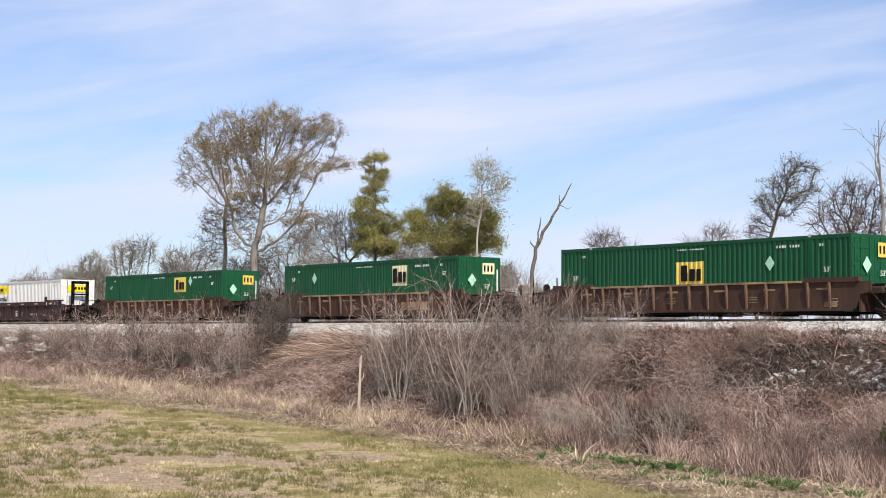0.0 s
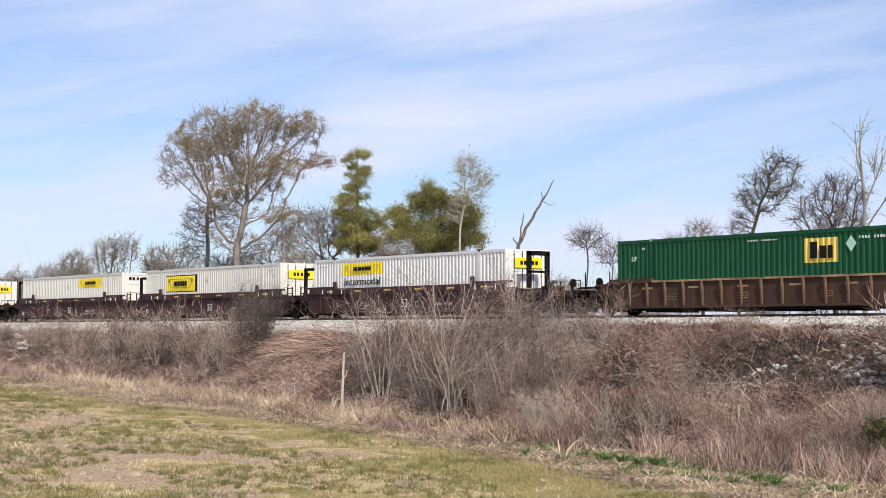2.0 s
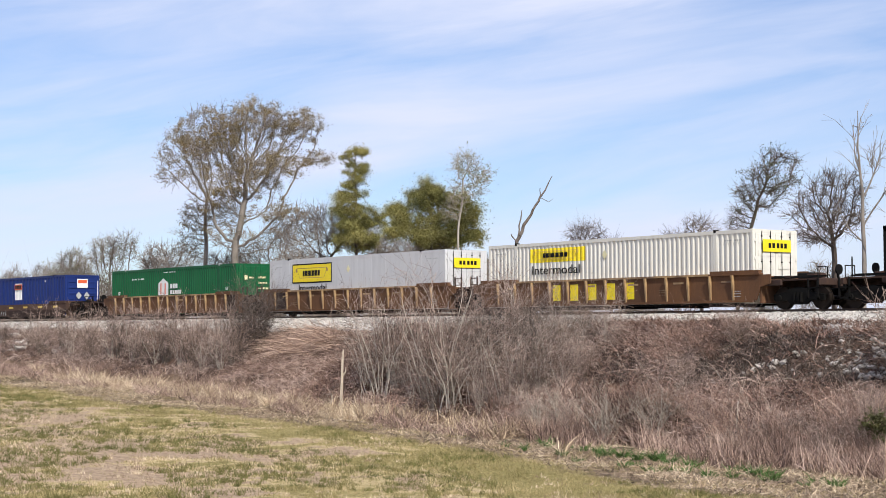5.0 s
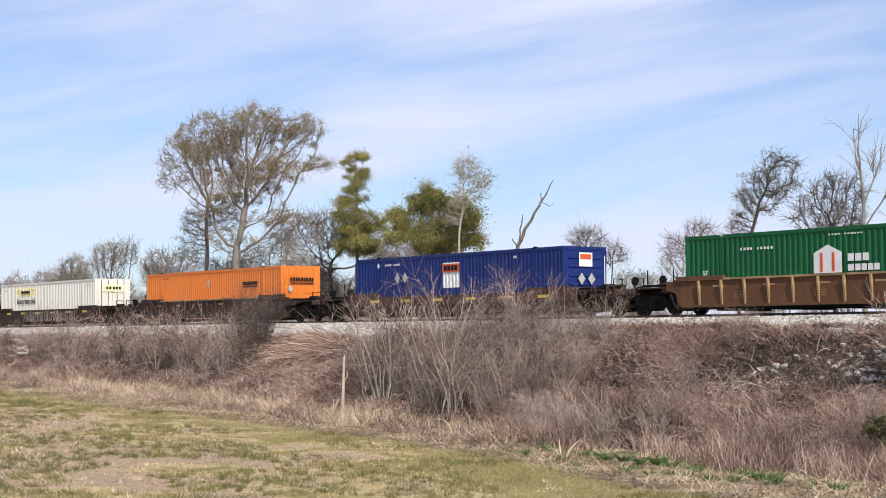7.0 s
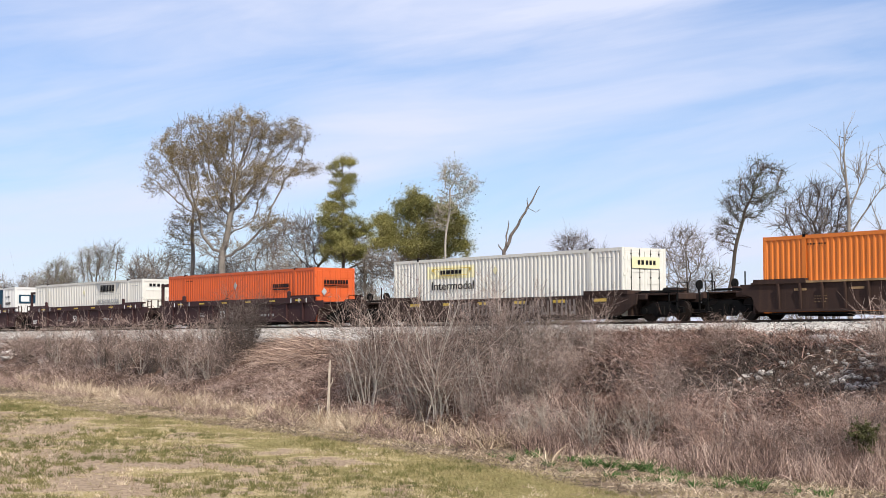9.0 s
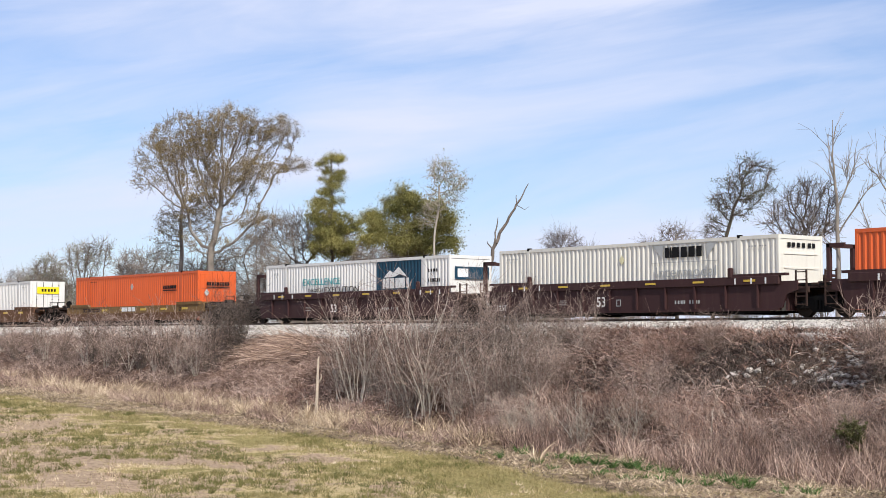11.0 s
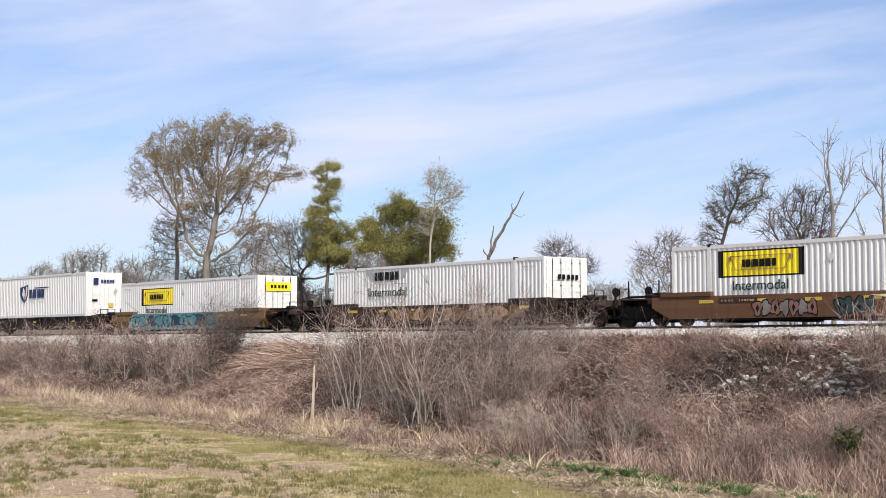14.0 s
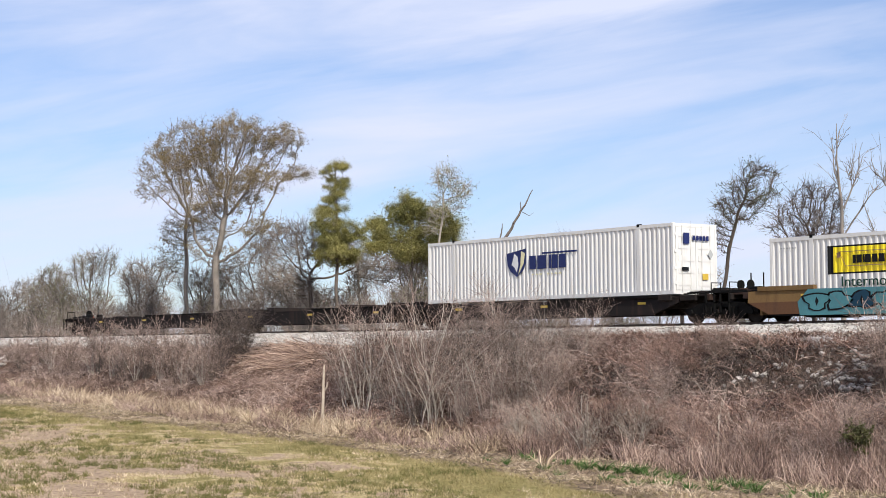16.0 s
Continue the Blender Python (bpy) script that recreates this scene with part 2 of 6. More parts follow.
    thatch=plant_material("weathered_dead_thatch", (0.055, 0.042, 0.032), (0.20, 0.15, 0.11), (0.50, 0.40, 0.29), spread=0.95),
    lawnblade=plant_material("short_lawn_grass", (0.145, 0.126, 0.05), (0.29, 0.24, 0.108), (0.53, 0.42, 0.24), spread=0.7),
    greenblade=plant_material("fresh_green_weeds", (0.035, 0.075, 0.02), (0.07, 0.135, 0.033), (0.15, 0.225, 0.07)),
    darkblade=plant_material("dark_green_lawn_clumps", (0.082, 0.084, 0.03), (0.15, 0.142, 0.05), (0.27, 0.225, 0.095)),
    oakleaf=plant_material("young_olive_brown_leaves", (0.15, 0.11, 0.055), (0.24, 0.18, 0.085), (0.36, 0.275, 0.13)),
    pineleaf=plant_material("yellow_green_needles", (0.09, 0.095, 0.034), (0.23, 0.215, 0.07), (0.42, 0.36, 0.13)),
    ivyleaf=plant_material("grey_green_ivy_leaves", (0.04, 0.046, 0.028), (0.08, 0.09, 0.05), (0.16, 0.17, 0.10)),
    budleaf=plant_material("pale_green_buds", (0.14, 0.16, 0.06), (0.22, 0.24, 0.10), (0.32, 0.33, 0.17)),
    cedarleaf=plant_material("dark_green_cedar_needles", (0.045, 0.05, 0.022), (0.085, 0.088, 0.036), (0.16, 0.145, 0.065)),
)


def ground_material():
    """Mown grass with worn bare patches, then dead grass, then the reddish earth of the bank."""
    m = bpy.data.materials.new("lawn_and_earth")
    m.use_nodes = True
    t = m.node_tree
    N, K = t.nodes.new, t.links.new
    bsdf = t.nodes["Principled BSDF"]
    bsdf.inputs["Roughness"].default_value = 0.95
    bsdf.inputs["Specular IOR Level"].default_value = 0.1
    geo, sep = N("ShaderNodeNewGeometry"), N("ShaderNodeSeparateXYZ")
    K(geo.outputs["Position"], sep.inputs[0])

    def noise_at(scale, detail, squash=(1, 1, 1)):
        mp, nz = N("ShaderNodeMapping"), N("ShaderNodeTexNoise")
        K(geo.outputs["Position"], mp.inputs[0])
        mp.inputs["Scale"].default_value = squash
        K(mp.outputs[0], nz.inputs["Vector"])
        nz.inputs["Scale"].default_value, nz.inputs["Detail"].default_value = scale, detail
        nz.inputs["Roughness"].default_value = 0.6
        return nz.outputs[0]

    def step(src, lo, hi):
        r = N("ShaderNodeMapRange")
        r.interpolation_type = "SMOOTHSTEP"
        r.inputs["From Min"].default_value, r.inputs["From Max"].default_value = lo, hi
        K(src, r.inputs[0])
        return r.outputs[0]

    def blend(f, a, b):
        x = N("ShaderNodeMix")
        x.data_type = "RGBA"
        K(f, x.inputs["Factor"])
        for s, v in (("A", a), ("B", b)):
            if isinstance(v, tuple):
                x.inputs[s].default_value = (*v, 1)
            else:
                K(v, x.inputs[s])
        return x.outputs["Result"]

    fine = noise_at(9, 5)
    grass = blend(step(fine, 0.35, 0.65), (0.15, 0.135, 0.048), (0.31, 0.255, 0.11))
    straw = blend(step(noise_at(14, 4), 0.35, 0.65), (0.32, 0.25, 0.135), (0.58, 0.465, 0.27))
    soil = blend(step(noise_at(6, 5), 0.35, 0.65), (0.25, 0.178, 0.12), (0.41, 0.308, 0.215))
    at = N("ShaderNodeAttribute")
    at.attribute_name = "worn"
    ragged = N("ShaderNodeMath")
    ragged.operation, ragged.inputs[1].default_value = "MULTIPLY_ADD", 0.7
    K(noise_at(4, 6), ragged.inputs[0])
    K(at.outputs["Fac"], ragged.inputs[2])
    lawn = blend(step(ragged.outputs[0], 0.5, 0.95), grass, straw)
    lawn = blend(step(ragged.outputs[0], 0.98, 1.28), lawn, soil)
    rough = blend(step(noise_at(1.5, 5), 0.4, 0.65), (0.11, 0.078, 0.054), (0.27, 0.195, 0.13))
    earth = blend(step(noise_at(1.2, 6), 0.35, 0.65), (0.06, 0.038, 0.028), (0.15, 0.092, 0.066))
    wob = N("ShaderNodeMath")
    wob.operation, wob.inputs[1].default_value = "MULTIPLY_ADD", 3.0
    K(noise_at(0.5, 4), wob.inputs[0])
    K(sep.outputs["Y"], wob.inputs[2])
    past = N("ShaderNodeAttribute")
    past.attribute_name = "past_lawn"
    border = N("ShaderNodeMath")
    border.operation, border.inputs[1].default_value = "MULTIPLY_ADD", 3.0
    K(noise_at(0.8, 5), border.inputs[0])
    K(past.outputs["Fac"], border.inputs[2])
    col = blend(step(border.outputs[0], 1.2, 2.6), lawn, rough)
    col = blend(step(wob.outputs[0], 40.5, 42.0), col, earth)
    far = step(sep.outputs["Y"], 56, 60)
    col = blend(far, col, rough)
    K(col, bsdf.inputs["Base Color"])
    bp = N("ShaderNodeBump")
    bp.inputs["Strength"].default_value, bp.inputs["Distance"].default_value = 0.9, 0.06
    K(fine, bp.inputs["Height"])
    K(bp.outputs[0], bsdf.inputs["Normal"])
    return m


M["ground"] = ground_material()

# ---- building helpers ----


def mesh_np(name, verts, faces, mat, smooth=False):
    """A mesh from arrays of corners and of faces with the same number of corners each."""
    verts, faces = np.asarray(verts, dtype=np.float32), np.asarray(faces, dtype=np.int32)
    me = bpy.data.meshes.new(name)
    k = faces.shape[1]
    me.vertices.add(len(verts))
    me.vertices.foreach_set("co", verts.ravel())
    me.loops.add(faces.size)
    me.loops.foreach_set("vertex_index", faces.ravel())
    me.polygons.add(len(faces))
    me.polygons.foreach_set("loop_start", np.arange(0, faces.size, k, dtype=np.int32))
    me.polygons.foreach_set("use_smooth", np.full(len(faces), smooth))
    me.update(calc_edges=True)
    me.materials.append(mat)
    return me


def part(name, bm, mat, parent, label="", at=None):
    """Links a bmesh, or a ready mesh, as one mesh object under a thing or a part."""
    if isinstance(bm, bpy.types.Mesh):
        me = bm
    else:
        me = bpy.data.meshes.new(name)
        bm.normal_update()
        bm.to_mesh(me)
        bm.free()
        me.materials.append(mat)
    ob = new(name, me)
    if at is not None:
        ob.matrix_basis = at
    ob.parent = parent
    return tagged(ob, label)


def box(bm, x0, x1, y0, y1, z0, z1):
    v = [bm.verts.new(p) for p in ((x0, y0, z0), (x1, y0, z0), (x1, y1, z0), (x0, y1, z0), (x0, y0, z1), (x1, y0, z1), (x1, y1, z1), (x0, y1, z1))]
    for f in ((3, 2, 1, 0), (4, 5, 6, 7), (0, 1, 5, 4), (1, 2, 6, 5), (2, 3, 7, 6), (3, 0, 4, 7)):
        bm.faces.new([v[i] for i in f])
    return v


def boxes(*rows):
    bm = bmesh.new()
    for r in rows:
        box(bm, *r)
    return bm


def soft_box(x0, x1, y0, y1, z0, z1, r=0.02):
    bm = boxes((x0, x1, y0, y1, z0, z1))
    bmesh.ops.bevel(bm, geom=bm.edges[:], offset=r, segments=1, affect="EDGES")
    return bm


def prism(outline, y0, y1):
    """A flat outline of (x, z) points with a thickness from y0 to y1."""
    bm = bmesh.new()
    a = [bm.verts.new((x, y0, z)) for x, z in outline]
    b = [bm.verts.new((x, y1, z)) for x, z in outline]
    bm.faces.new(a)
    bm.faces.new(b[::-1])
    for i in range(len(a)):
        j = (i + 1) % len(a)
        bm.faces.new((a[j], a[i], b[i], b[j]))
    bmesh.ops.recalc_face_normals(bm, faces=bm.faces[:])
    return bm


def rod(bm, a, b, r, n=8):
    a, b = Vector(a), Vector(b)
    q = (b - a).to_track_quat("Z", "Y").to_matrix()
    rings = [[bm.verts.new(p + q @ Vector((r * math.cos(6.2832 * i / n), r * math.sin(6.2832 * i / n), 0))) for i in range(n)] for p in (a, b)]
    for i in range(n):
        j = (i + 1) % n
        bm.faces.new((rings[0][i], rings[0][j], rings[1][j], rings[1][i]))
    bm.faces.new(rings[0][::-1])
    bm.faces.new(rings[1])


def lettering(text, size, mat, depth=0.006):
    """Flat letters that stand in the plane y = 0 and face -y, from x = 0 on."""
    cu = bpy.data.curves.new("letters", "FONT")
    cu.body, cu.size, cu.extrude = text, size, depth
    ob = new("letters", cu)
    me = bpy.data.meshes.new_from_object(ob.evaluated_get(bpy.context.evaluated_depsgraph_get()))
    bpy.data.objects.remove(ob)
    me.transform(Matrix.Rotation(math.pi / 2, 4, "X"))
    me.materials.clear()
    me.materials.append(mat)
    return me


def tubes(p0, p1, r0, r1, n=4):
    """Tapered tubes from p0 to p1 as corner and face arrays."""
    p0, p1, r0, r1 = (np.asarray(a, dtype=float) for a in (p0, p1, r0, r1))
    d = p1 - p0
    d /= np.linalg.norm(d, axis=1, keepdims=True) + 1e-9
    ref = np.where(np.abs(d[:, 2:3]) < 0.9, np.array([[0, 0, 1.0]]), np.array([[1.0, 0, 0]]))
    u = np.cross(d, ref)
    u /= np.linalg.norm(u, axis=1, keepdims=True)
    w = np.cross(d, u)
    ang = np.arange(n) * 2 * np.pi / n
    ring = u[:, None, :] * np.cos(ang)[None, :, None] + w[:, None, :] * np.sin(ang)[None, :, None]
    v = np.concatenate([p0[:, None] + ring * r0[:, None, None], p1[:, None] + ring * r1[:, None, None]], axis=1).reshape(-1, 3)
    base = (np.arange(len(p0)) * 2 * n)[:, None, None]
    i = np.arange(n)
    quad = np.stack([i, (i + 1) % n, (i + 1) % n + n, i + n], axis=1)[None]
    return v, (quad + base).reshape(-1, 4)


def ribbons(base, way, length, width, bend, rng, segs=3):
    """Thin blades: each starts at base, leaves along way, and bends by the vector bend towards its tip."""
    n = len(base)
    side = np.cross(way, rng.normal(size=(n, 3)))
    side /= np.linalg.norm(side, axis=1, keepdims=True) + 1e-9
    rows = []
    for k in range(segs + 1):
        f = k / segs
        c = base + way * (length * f)[:, None] + bend * (length * f * f)[:, None]
        wdt = width * (1 - 0.85 * f)
        rows += [c - side * wdt[:, None], c + side * wdt[:, None]]
    v = np.stack(rows, axis=1).reshape(-1, 3)
    q = np.array([[2 * k, 2 * k + 1, 2 * k + 3, 2 * k + 2] for k in range(segs)])
    return v, (q[None] + (np.arange(n) * 2 * (segs + 1))[:, None, None]).reshape(-1, 4)


def leaves(centres, size, rng, droop=0.0):
    """Small rhombic leaves with random turns."""
    n = len(centres)
    a, b = rng.normal(size=(n, 3)), rng.normal(size=(n, 3))
    a[:, 2] -= droop
    a /= np.linalg.norm(a, axis=1, keepdims=True)
    b -= a * (a * b).sum(1, keepdims=True)
    b /= np.linalg.norm(b, axis=1, keepdims=True)
    s = (size * rng.uniform(0.6, 1.4, n))[:, None]
    v = np.stack([centres - a * s, centres + b * s * 0.55, centres + a * s, centres - b * s * 0.55], axis=1).reshape(-1, 3)
    return v, np.arange(4 * n).reshape(-1, 4)

# ---- the ground, the bank and the track ----


def lattice(x, y, seed):
    """Smooth noise between 0 and 1 over the plan."""
    xi, yi = np.floor(x).astype(int), np.floor(y).astype(int)
    u, v = x - xi, y - yi
    u, v = u * u * (3 - 2 * u), v * v * (3 - 2 * v)

    def h(a, b):
        k = np.sin(a * 127.1 + b * 311.7 + seed * 74.7) * 43758.5453
        return k - np.floor(k)
    return (h(xi, yi) * (1 - u) + h(xi + 1, yi) * u) * (1 - v) + (h(xi, yi + 1) * (1 - u) + h(xi + 1, yi + 1) * u) * v


def lawn_edge(x):
    """Where the mown lawn ends and the dead thatch begins; it bends towards the viewer at one end."""
    x = np.asarray(x, dtype=float)
    return 33.3 - 2.6 * np.clip((x + 40) / 8, 0, 1) - 0.9 * np.clip((-x - 55) / 20, 0, 1) + 0.5 * np.sin(x * 0.35) * np.sin(x * 0.13 + 1)


def wear(x, y):
    """How worn the lawn is, from 0 (green) to 1 (bare soil)."""
    x, y = np.asarray(x, dtype=float), np.asarray(y, dtype=float)
    a = 0.34 * lattice(x * 0.35, y * 0.3, 1) + 0.34 * lattice(x * 0.9, y * 0.75, 2) + 0.2 * lattice(x * 2.2, y * 1.9, 4) + 0.12 * lattice(x * 4.8, y * 4.4, 6)
    lush = np.clip((y - lawn_edge(x) + 4.5) / 3, 0, 1) * 0.14 + np.clip((x / np.maximum(y, 1) + 1.5) / 0.2, 0, 1) * 0.2
    trodden = np.clip((28.5 - y) / 3, 0, 1) * 0.06
    return np.clip((a - 0.31 - lush + trodden) / 0.24, 0, 1)


def lawn_z(x, y):
    """Height of the natural ground: it climbs gently along the line, and to the knoll from which the place is seen."""
    z = 0.03 * np.clip(-x - 33, 0, 70) + 0.6 * np.clip((-x - 103) / 200, 0, 1)
    near = np.clip(1 - np.hypot(x, y) / 30, 0, 1)
    return z + 2.7 * near * near * (3 - 2 * near)


def ground_z(x, y):
    x, y = np.asarray(x, dtype=float), np.asarray(y, dtype=float)
    z = lawn_z(x, y)
    top = 4.35
    rise = np.clip((y - 39.2) / (45.6 - 39.2), 0, 1)
    rise = rise ** 0.9
    fall = np.clip((62.5 - y) / (62.5 - 52.0), 0, 1)
    up = np.where(y < TRACK_Y, rise, fall)
    lumps = 0.14 * np.sin(x * 0.9 + 1.7 * np.sin(y * 0.7)) * np.sin(y * 1.3 + 0.8 * np.sin(x * 0.5)) + 0.06 * np.sin(x * 2.7 + y) * np.sin(y * 3.1 - x * 0.6)
    rough = np.clip((y - 33) / 6, 0, 1) * np.clip((46 - y) / 1.5, 0, 1)
    gentle = 0.035 * np.sin(x * 0.8 + y * 0.3) * np.sin(y * 1.1 - x * 0.2)
    far = np.clip((y - 62) / 40, 0, 1) * 0.8
    return z * (1 - up) + np.maximum(top, z) * up + lumps * rough + gentle * (1 - rough) * (1 - up) - far


def ground_sheet():
    xs = np.unique(np.concatenate([np.linspace(-2500, -150, 16), np.arange(-150, -125, 2.0), np.arange(-125, -9, 0.22), np.arange(-14, 40, 3), np.linspace(40, 2500, 14)]))
    ys = np.unique(np.concatenate([np.linspace(-2500, -20, 12), np.arange(-20, 14, 3.0), np.arange(14, 53, 0.2), np.arange(53, 70, 1.0), np.arange(70, 200, 8), np.linspace(200, 2500, 14)]))
    X, Y = np.meshgrid(xs, ys)
    V = np.stack([X, Y, ground_z(X, Y)], axis=2).reshape(-1, 3)
    w, h = len(xs), len(ys)
    i = (np.arange(h - 1)[:, None] * w + np.arange(w - 1)[None]).ravel()
    F = np.stack([i, i + 1, i + w + 1, i + w], axis=1)
    me = mesh_np("ground", V, F, M["ground"], True)
    me.attributes.new("past_lawn", "FLOAT", "POINT").data.foreach_set("value", (V[:, 1] - lawn_edge(V[:, 0])).astype(np.float32))
    me.attributes.new("worn", "FLOAT", "POINT").data.foreach_set("value", wear(V[:, 0], V[:, 1]).astype(np.float32))
    ob = new("ground", me)
    tagged(ob, "worn mown lawn rising to an earthen railway bank", "ground", kind="structure")


ground_sheet()


def trackbed():
    """The ballast bed: a flat top with sloping shoulders, and loose stones on the shoulder."""
    rng = np.random.default_rng(4)
    xs = np.concatenate([np.linspace(-900, -140, 12), np.arange(-138, -15, 0.5), np.linspace(-14, 300, 10)])
    prof = [(44.75, 3.55), (45.4, 4.36), (46.85, 4.86), (48.485, 4.84), (50.1, 4.86), (51.5, 4.38), (52.6, 3.9)]
    V = [(x, y + 0.12 * math.sin(x * 1.3 + k) * (k in (0, 1)), z + 0.03 * math.sin(x * 2.1 + 2 * k)) for x in xs for k, (y, z) in enumerate(prof)]
    n = len(prof)
    F = [(i * n + k, (i + 1) * n + k, (i + 1) * n + k + 1, i * n + k + 1) for i in range(len(xs) - 1) for k in range(n - 1)]
    bed = new("ballast_bed", mesh_np("ballast_bed", V, F, M["ballast"]))
    tagged(bed, "pale grey crushed stone ballast bed under the track", "ballast", kind="structure")
    cnt = 26000
    x = -20 - 108 * rng.random(cnt) ** 0.85
    y = rng.uniform(44.7, 47.4, cnt)
    z = np.interp(y, [p[0] for p in prof], [p[1] for p in prof])
    s = rng.uniform(0.03, 0.075, cnt)
    octa = np.array([(1, 0, 0), (-1, 0, 0), (0, 1, 0), (0, -1, 0), (0, 0, 0.8), (0, 0, -0.8)])
    tri = np.array([(0, 2, 4), (2, 1, 4), (1, 3, 4), (3, 0, 4), (2, 0, 5), (1, 2, 5), (3, 1, 5), (0, 3, 5)])
    v = octa[None] * s[:, None, None] * rng.uniform(0.6, 1.3, (cnt, 6, 1))
    a = rng.uniform(0, 6.28, cnt)
    c, sn = np.cos(a)[:, None], np.sin(a)[:, None]
    v = np.stack([v[..., 0] * c - v[..., 1] * sn, v[..., 0] * sn + v[..., 1] * c, v[..., 2]], axis=2) + np.stack([x, y, z + 0.02], axis=1)[:, None]
    f = (tri[None] + (np.arange(cnt) * 6)[:, None, None]).reshape(-1, 3)
    st = new("ballast_stones", mesh_np("ballast_stones", v.reshape(-1, 3), f, M["ballast"]))
    tagged(st, "loose grey granite ballast stones beside the rails", "stones", kind="stuff")


trackbed()


def railway_track():
    track = tagged(new("railway_track"), "single railway track with rusty rails on dark timber sleepers", "railway track", kind="structure")
    track.location = (0, TRACK_Y, RAIL_Z)
    for side in (-0.755, 0.755):
        out = [(-0.07, -0.165), (0.07, -0.165), (0.07, -0.15), (0.012, -0.13), (0.012, -0.04), (0.037, -0.028), (0.037, 0), (-0.037, 0), (-0.037, -0.028), (-0.012, -0.04), (-0.012, -0.13), (-0.07, -0.15)]
        bm = prism(out, -300, 900)
        bmesh.ops.rotate(bm, verts=bm.verts[:], matrix=Matrix.Rotation(math.pi / 2, 3, "Z"))
        bmesh.ops.translate(bm, verts=bm.verts[:], vec=(0, side, 0))
        part("rail", bm, M["rail"], track, "rusty steel rail with a worn bright head")
    me = None
    for k in range(190):
        if me is None:
            ob = part("sleeper", soft_box(-0.115, 0.115, -1.3, 1.3, -0.34, -0.17, 0.012), M["sleeper"], track)
            me = ob.data
        else:
            ob = part("sleeper", me, None, track)
        ob.location = (-16 - k * 0.56, 0, 0)


railway_track()

# ---- the train ----
L, WID, HGT = 16.15, 2.59, 2.9
GAUGE_Z = 0.42                      # wheel radius
MOVERS = []                         # (thing, x at the start, z)


def corrugated(x0, x1, z0, z1, y, face, pitch=0.275, depth=0.036):
    """A corrugated sheet in the plane y from x0 to x1, pressed inwards; face is -1 or 1, the way it looks."""
    n = max(1, round((x1 - x0) / pitch))
    p = (x1 - x0) / n
    pts = []
    for i in range(n):
        a = x0 + i * p
        pts += [(a, 0), (a + p * 0.30, 0), (a + p * 0.46, 1), (a + p * 0.84, 1)]
    pts.append((x1, 0))
    bm = bmesh.new()
    lo = [bm.verts.new((x, y - face * depth * d, z0)) for x, d in pts]
    hi = [bm.verts.new((x, y - face * depth * d, z1)) for x, d in pts]
    for i in range(len(pts) - 1):
        q = (lo[i], lo[i + 1], hi[i + 1], hi[i])
        bm.faces.new(q if face < 0 else q[::-1])
    return bm


SHELLS = {}


def shell(mat_key, style):
    """The meshes that every container of one paint and style shares."""
    key = (mat_key, style)
    if key in SHELLS:
        return SHELLS[key]
    out = []

    def keep(name, bm, mat=None):
        me = bpy.data.meshes.new(name)
        bm.normal_update()
        bm.to_mesh(me)
        bm.free()
        me.materials.append(mat or M[mat_key])
        out.append((name, me))
    h = WID / 2
    for face, nm in ((-1, "side_near"), (1, "side_far")):
        if style == "smooth":
            bm = boxes((-L + 0.1, -0.1, h * face - 0.005, h * face + 0.005, 0.16, HGT - 0.14))
            for k in range(1, 13):
                x = -L + k * L / 13
                keep("panel_strip", boxes((x - 0.02, x + 0.02, h * face - 0.008, h * face + 0.008, 0.16, HGT - 0.14)))
        else:
            bm = corrugated(-L + 0.1, -0.1, 0.16, HGT - 0.14, h * face, face, 0.3 if style == "wide" else 0.262)
        keep(nm, bm)
    for a, b in ((-h - 0.012, -h + 0.07), (h - 0.07, h + 0.012)):
        keep("top_rail", boxes((-L + 0.02, -0.02, a, b, HGT - 0.15, HGT - 0.01)))
        keep("bottom_rail", boxes((-L + 0.02, -0.02, a, b, 0, 0.165)))
    for x in (-L, -0.14):
        for y in (-h - 0.01, h - 0.13):
            keep("corner_post", soft_box(x, x + 0.14, y, y + 0.14, 0.0, HGT, 0.02))
    for x in (-14.17, -1.98):
        for s in (-1, 1):
            keep("lifting_post", boxes((x - 0.09, x + 0.09, s * (h - 0.003) - 0.015, s * (h - 0.003) + 0.015, 0.16, HGT - 0.14)))
    # roof with cross pressings
    bm = corrugated(-L + 0.02, -0.02, -h + 0.06, h - 0.06, 0, 1, 0.6, 0.02)
    for v in bm.verts:
        v.co = (v.co.x, v.co.z, HGT - 0.025 + v.co.y)
    keep("roof", bm)
    keep("floor", boxes((-L + 0.1, -0.1, -h + 0.08, h - 0.08, 0.06, 0.15)))
    for x in (-14.17, -1.98):
        for y in (-h - 0.014, h - 0.166):
            keep("lifting_casting", soft_box(x - 0.09, x + 0.09, y, y + 0.18, HGT - 0.1, HGT + 0.045, 0.02), M["castsilver"] if mat_key.startswith("c_green") else M["black"])
    # front end: plain sheet with pressed bars, or a pair of doors
    for nm, x, s in (("front_panel", -0.03, 1), ("rear_panel", -L + 0.03, -1)):
        bm = boxes((min(x, x - s * 0.04), max(x, x - s * 0.04), -h + 0.12, h - 0.12, 0.1, HGT - 0.1))
        keep(nm, bm)
    keep("end_header", boxes((-0.06, 0.0, -h + 0.12, h - 0.12, HGT - 0.16, HGT - 0.01)))
    keep("end_sill", boxes((-0.06, 0.0, -h + 0.12, h - 0.12, 0.0, 0.16)))
    SHELLS[key] = out
    return out


def door_set(parent, mat, rod_mat):
    """Two door leaves with pressed bars, locking rods and hinges on the front end."""
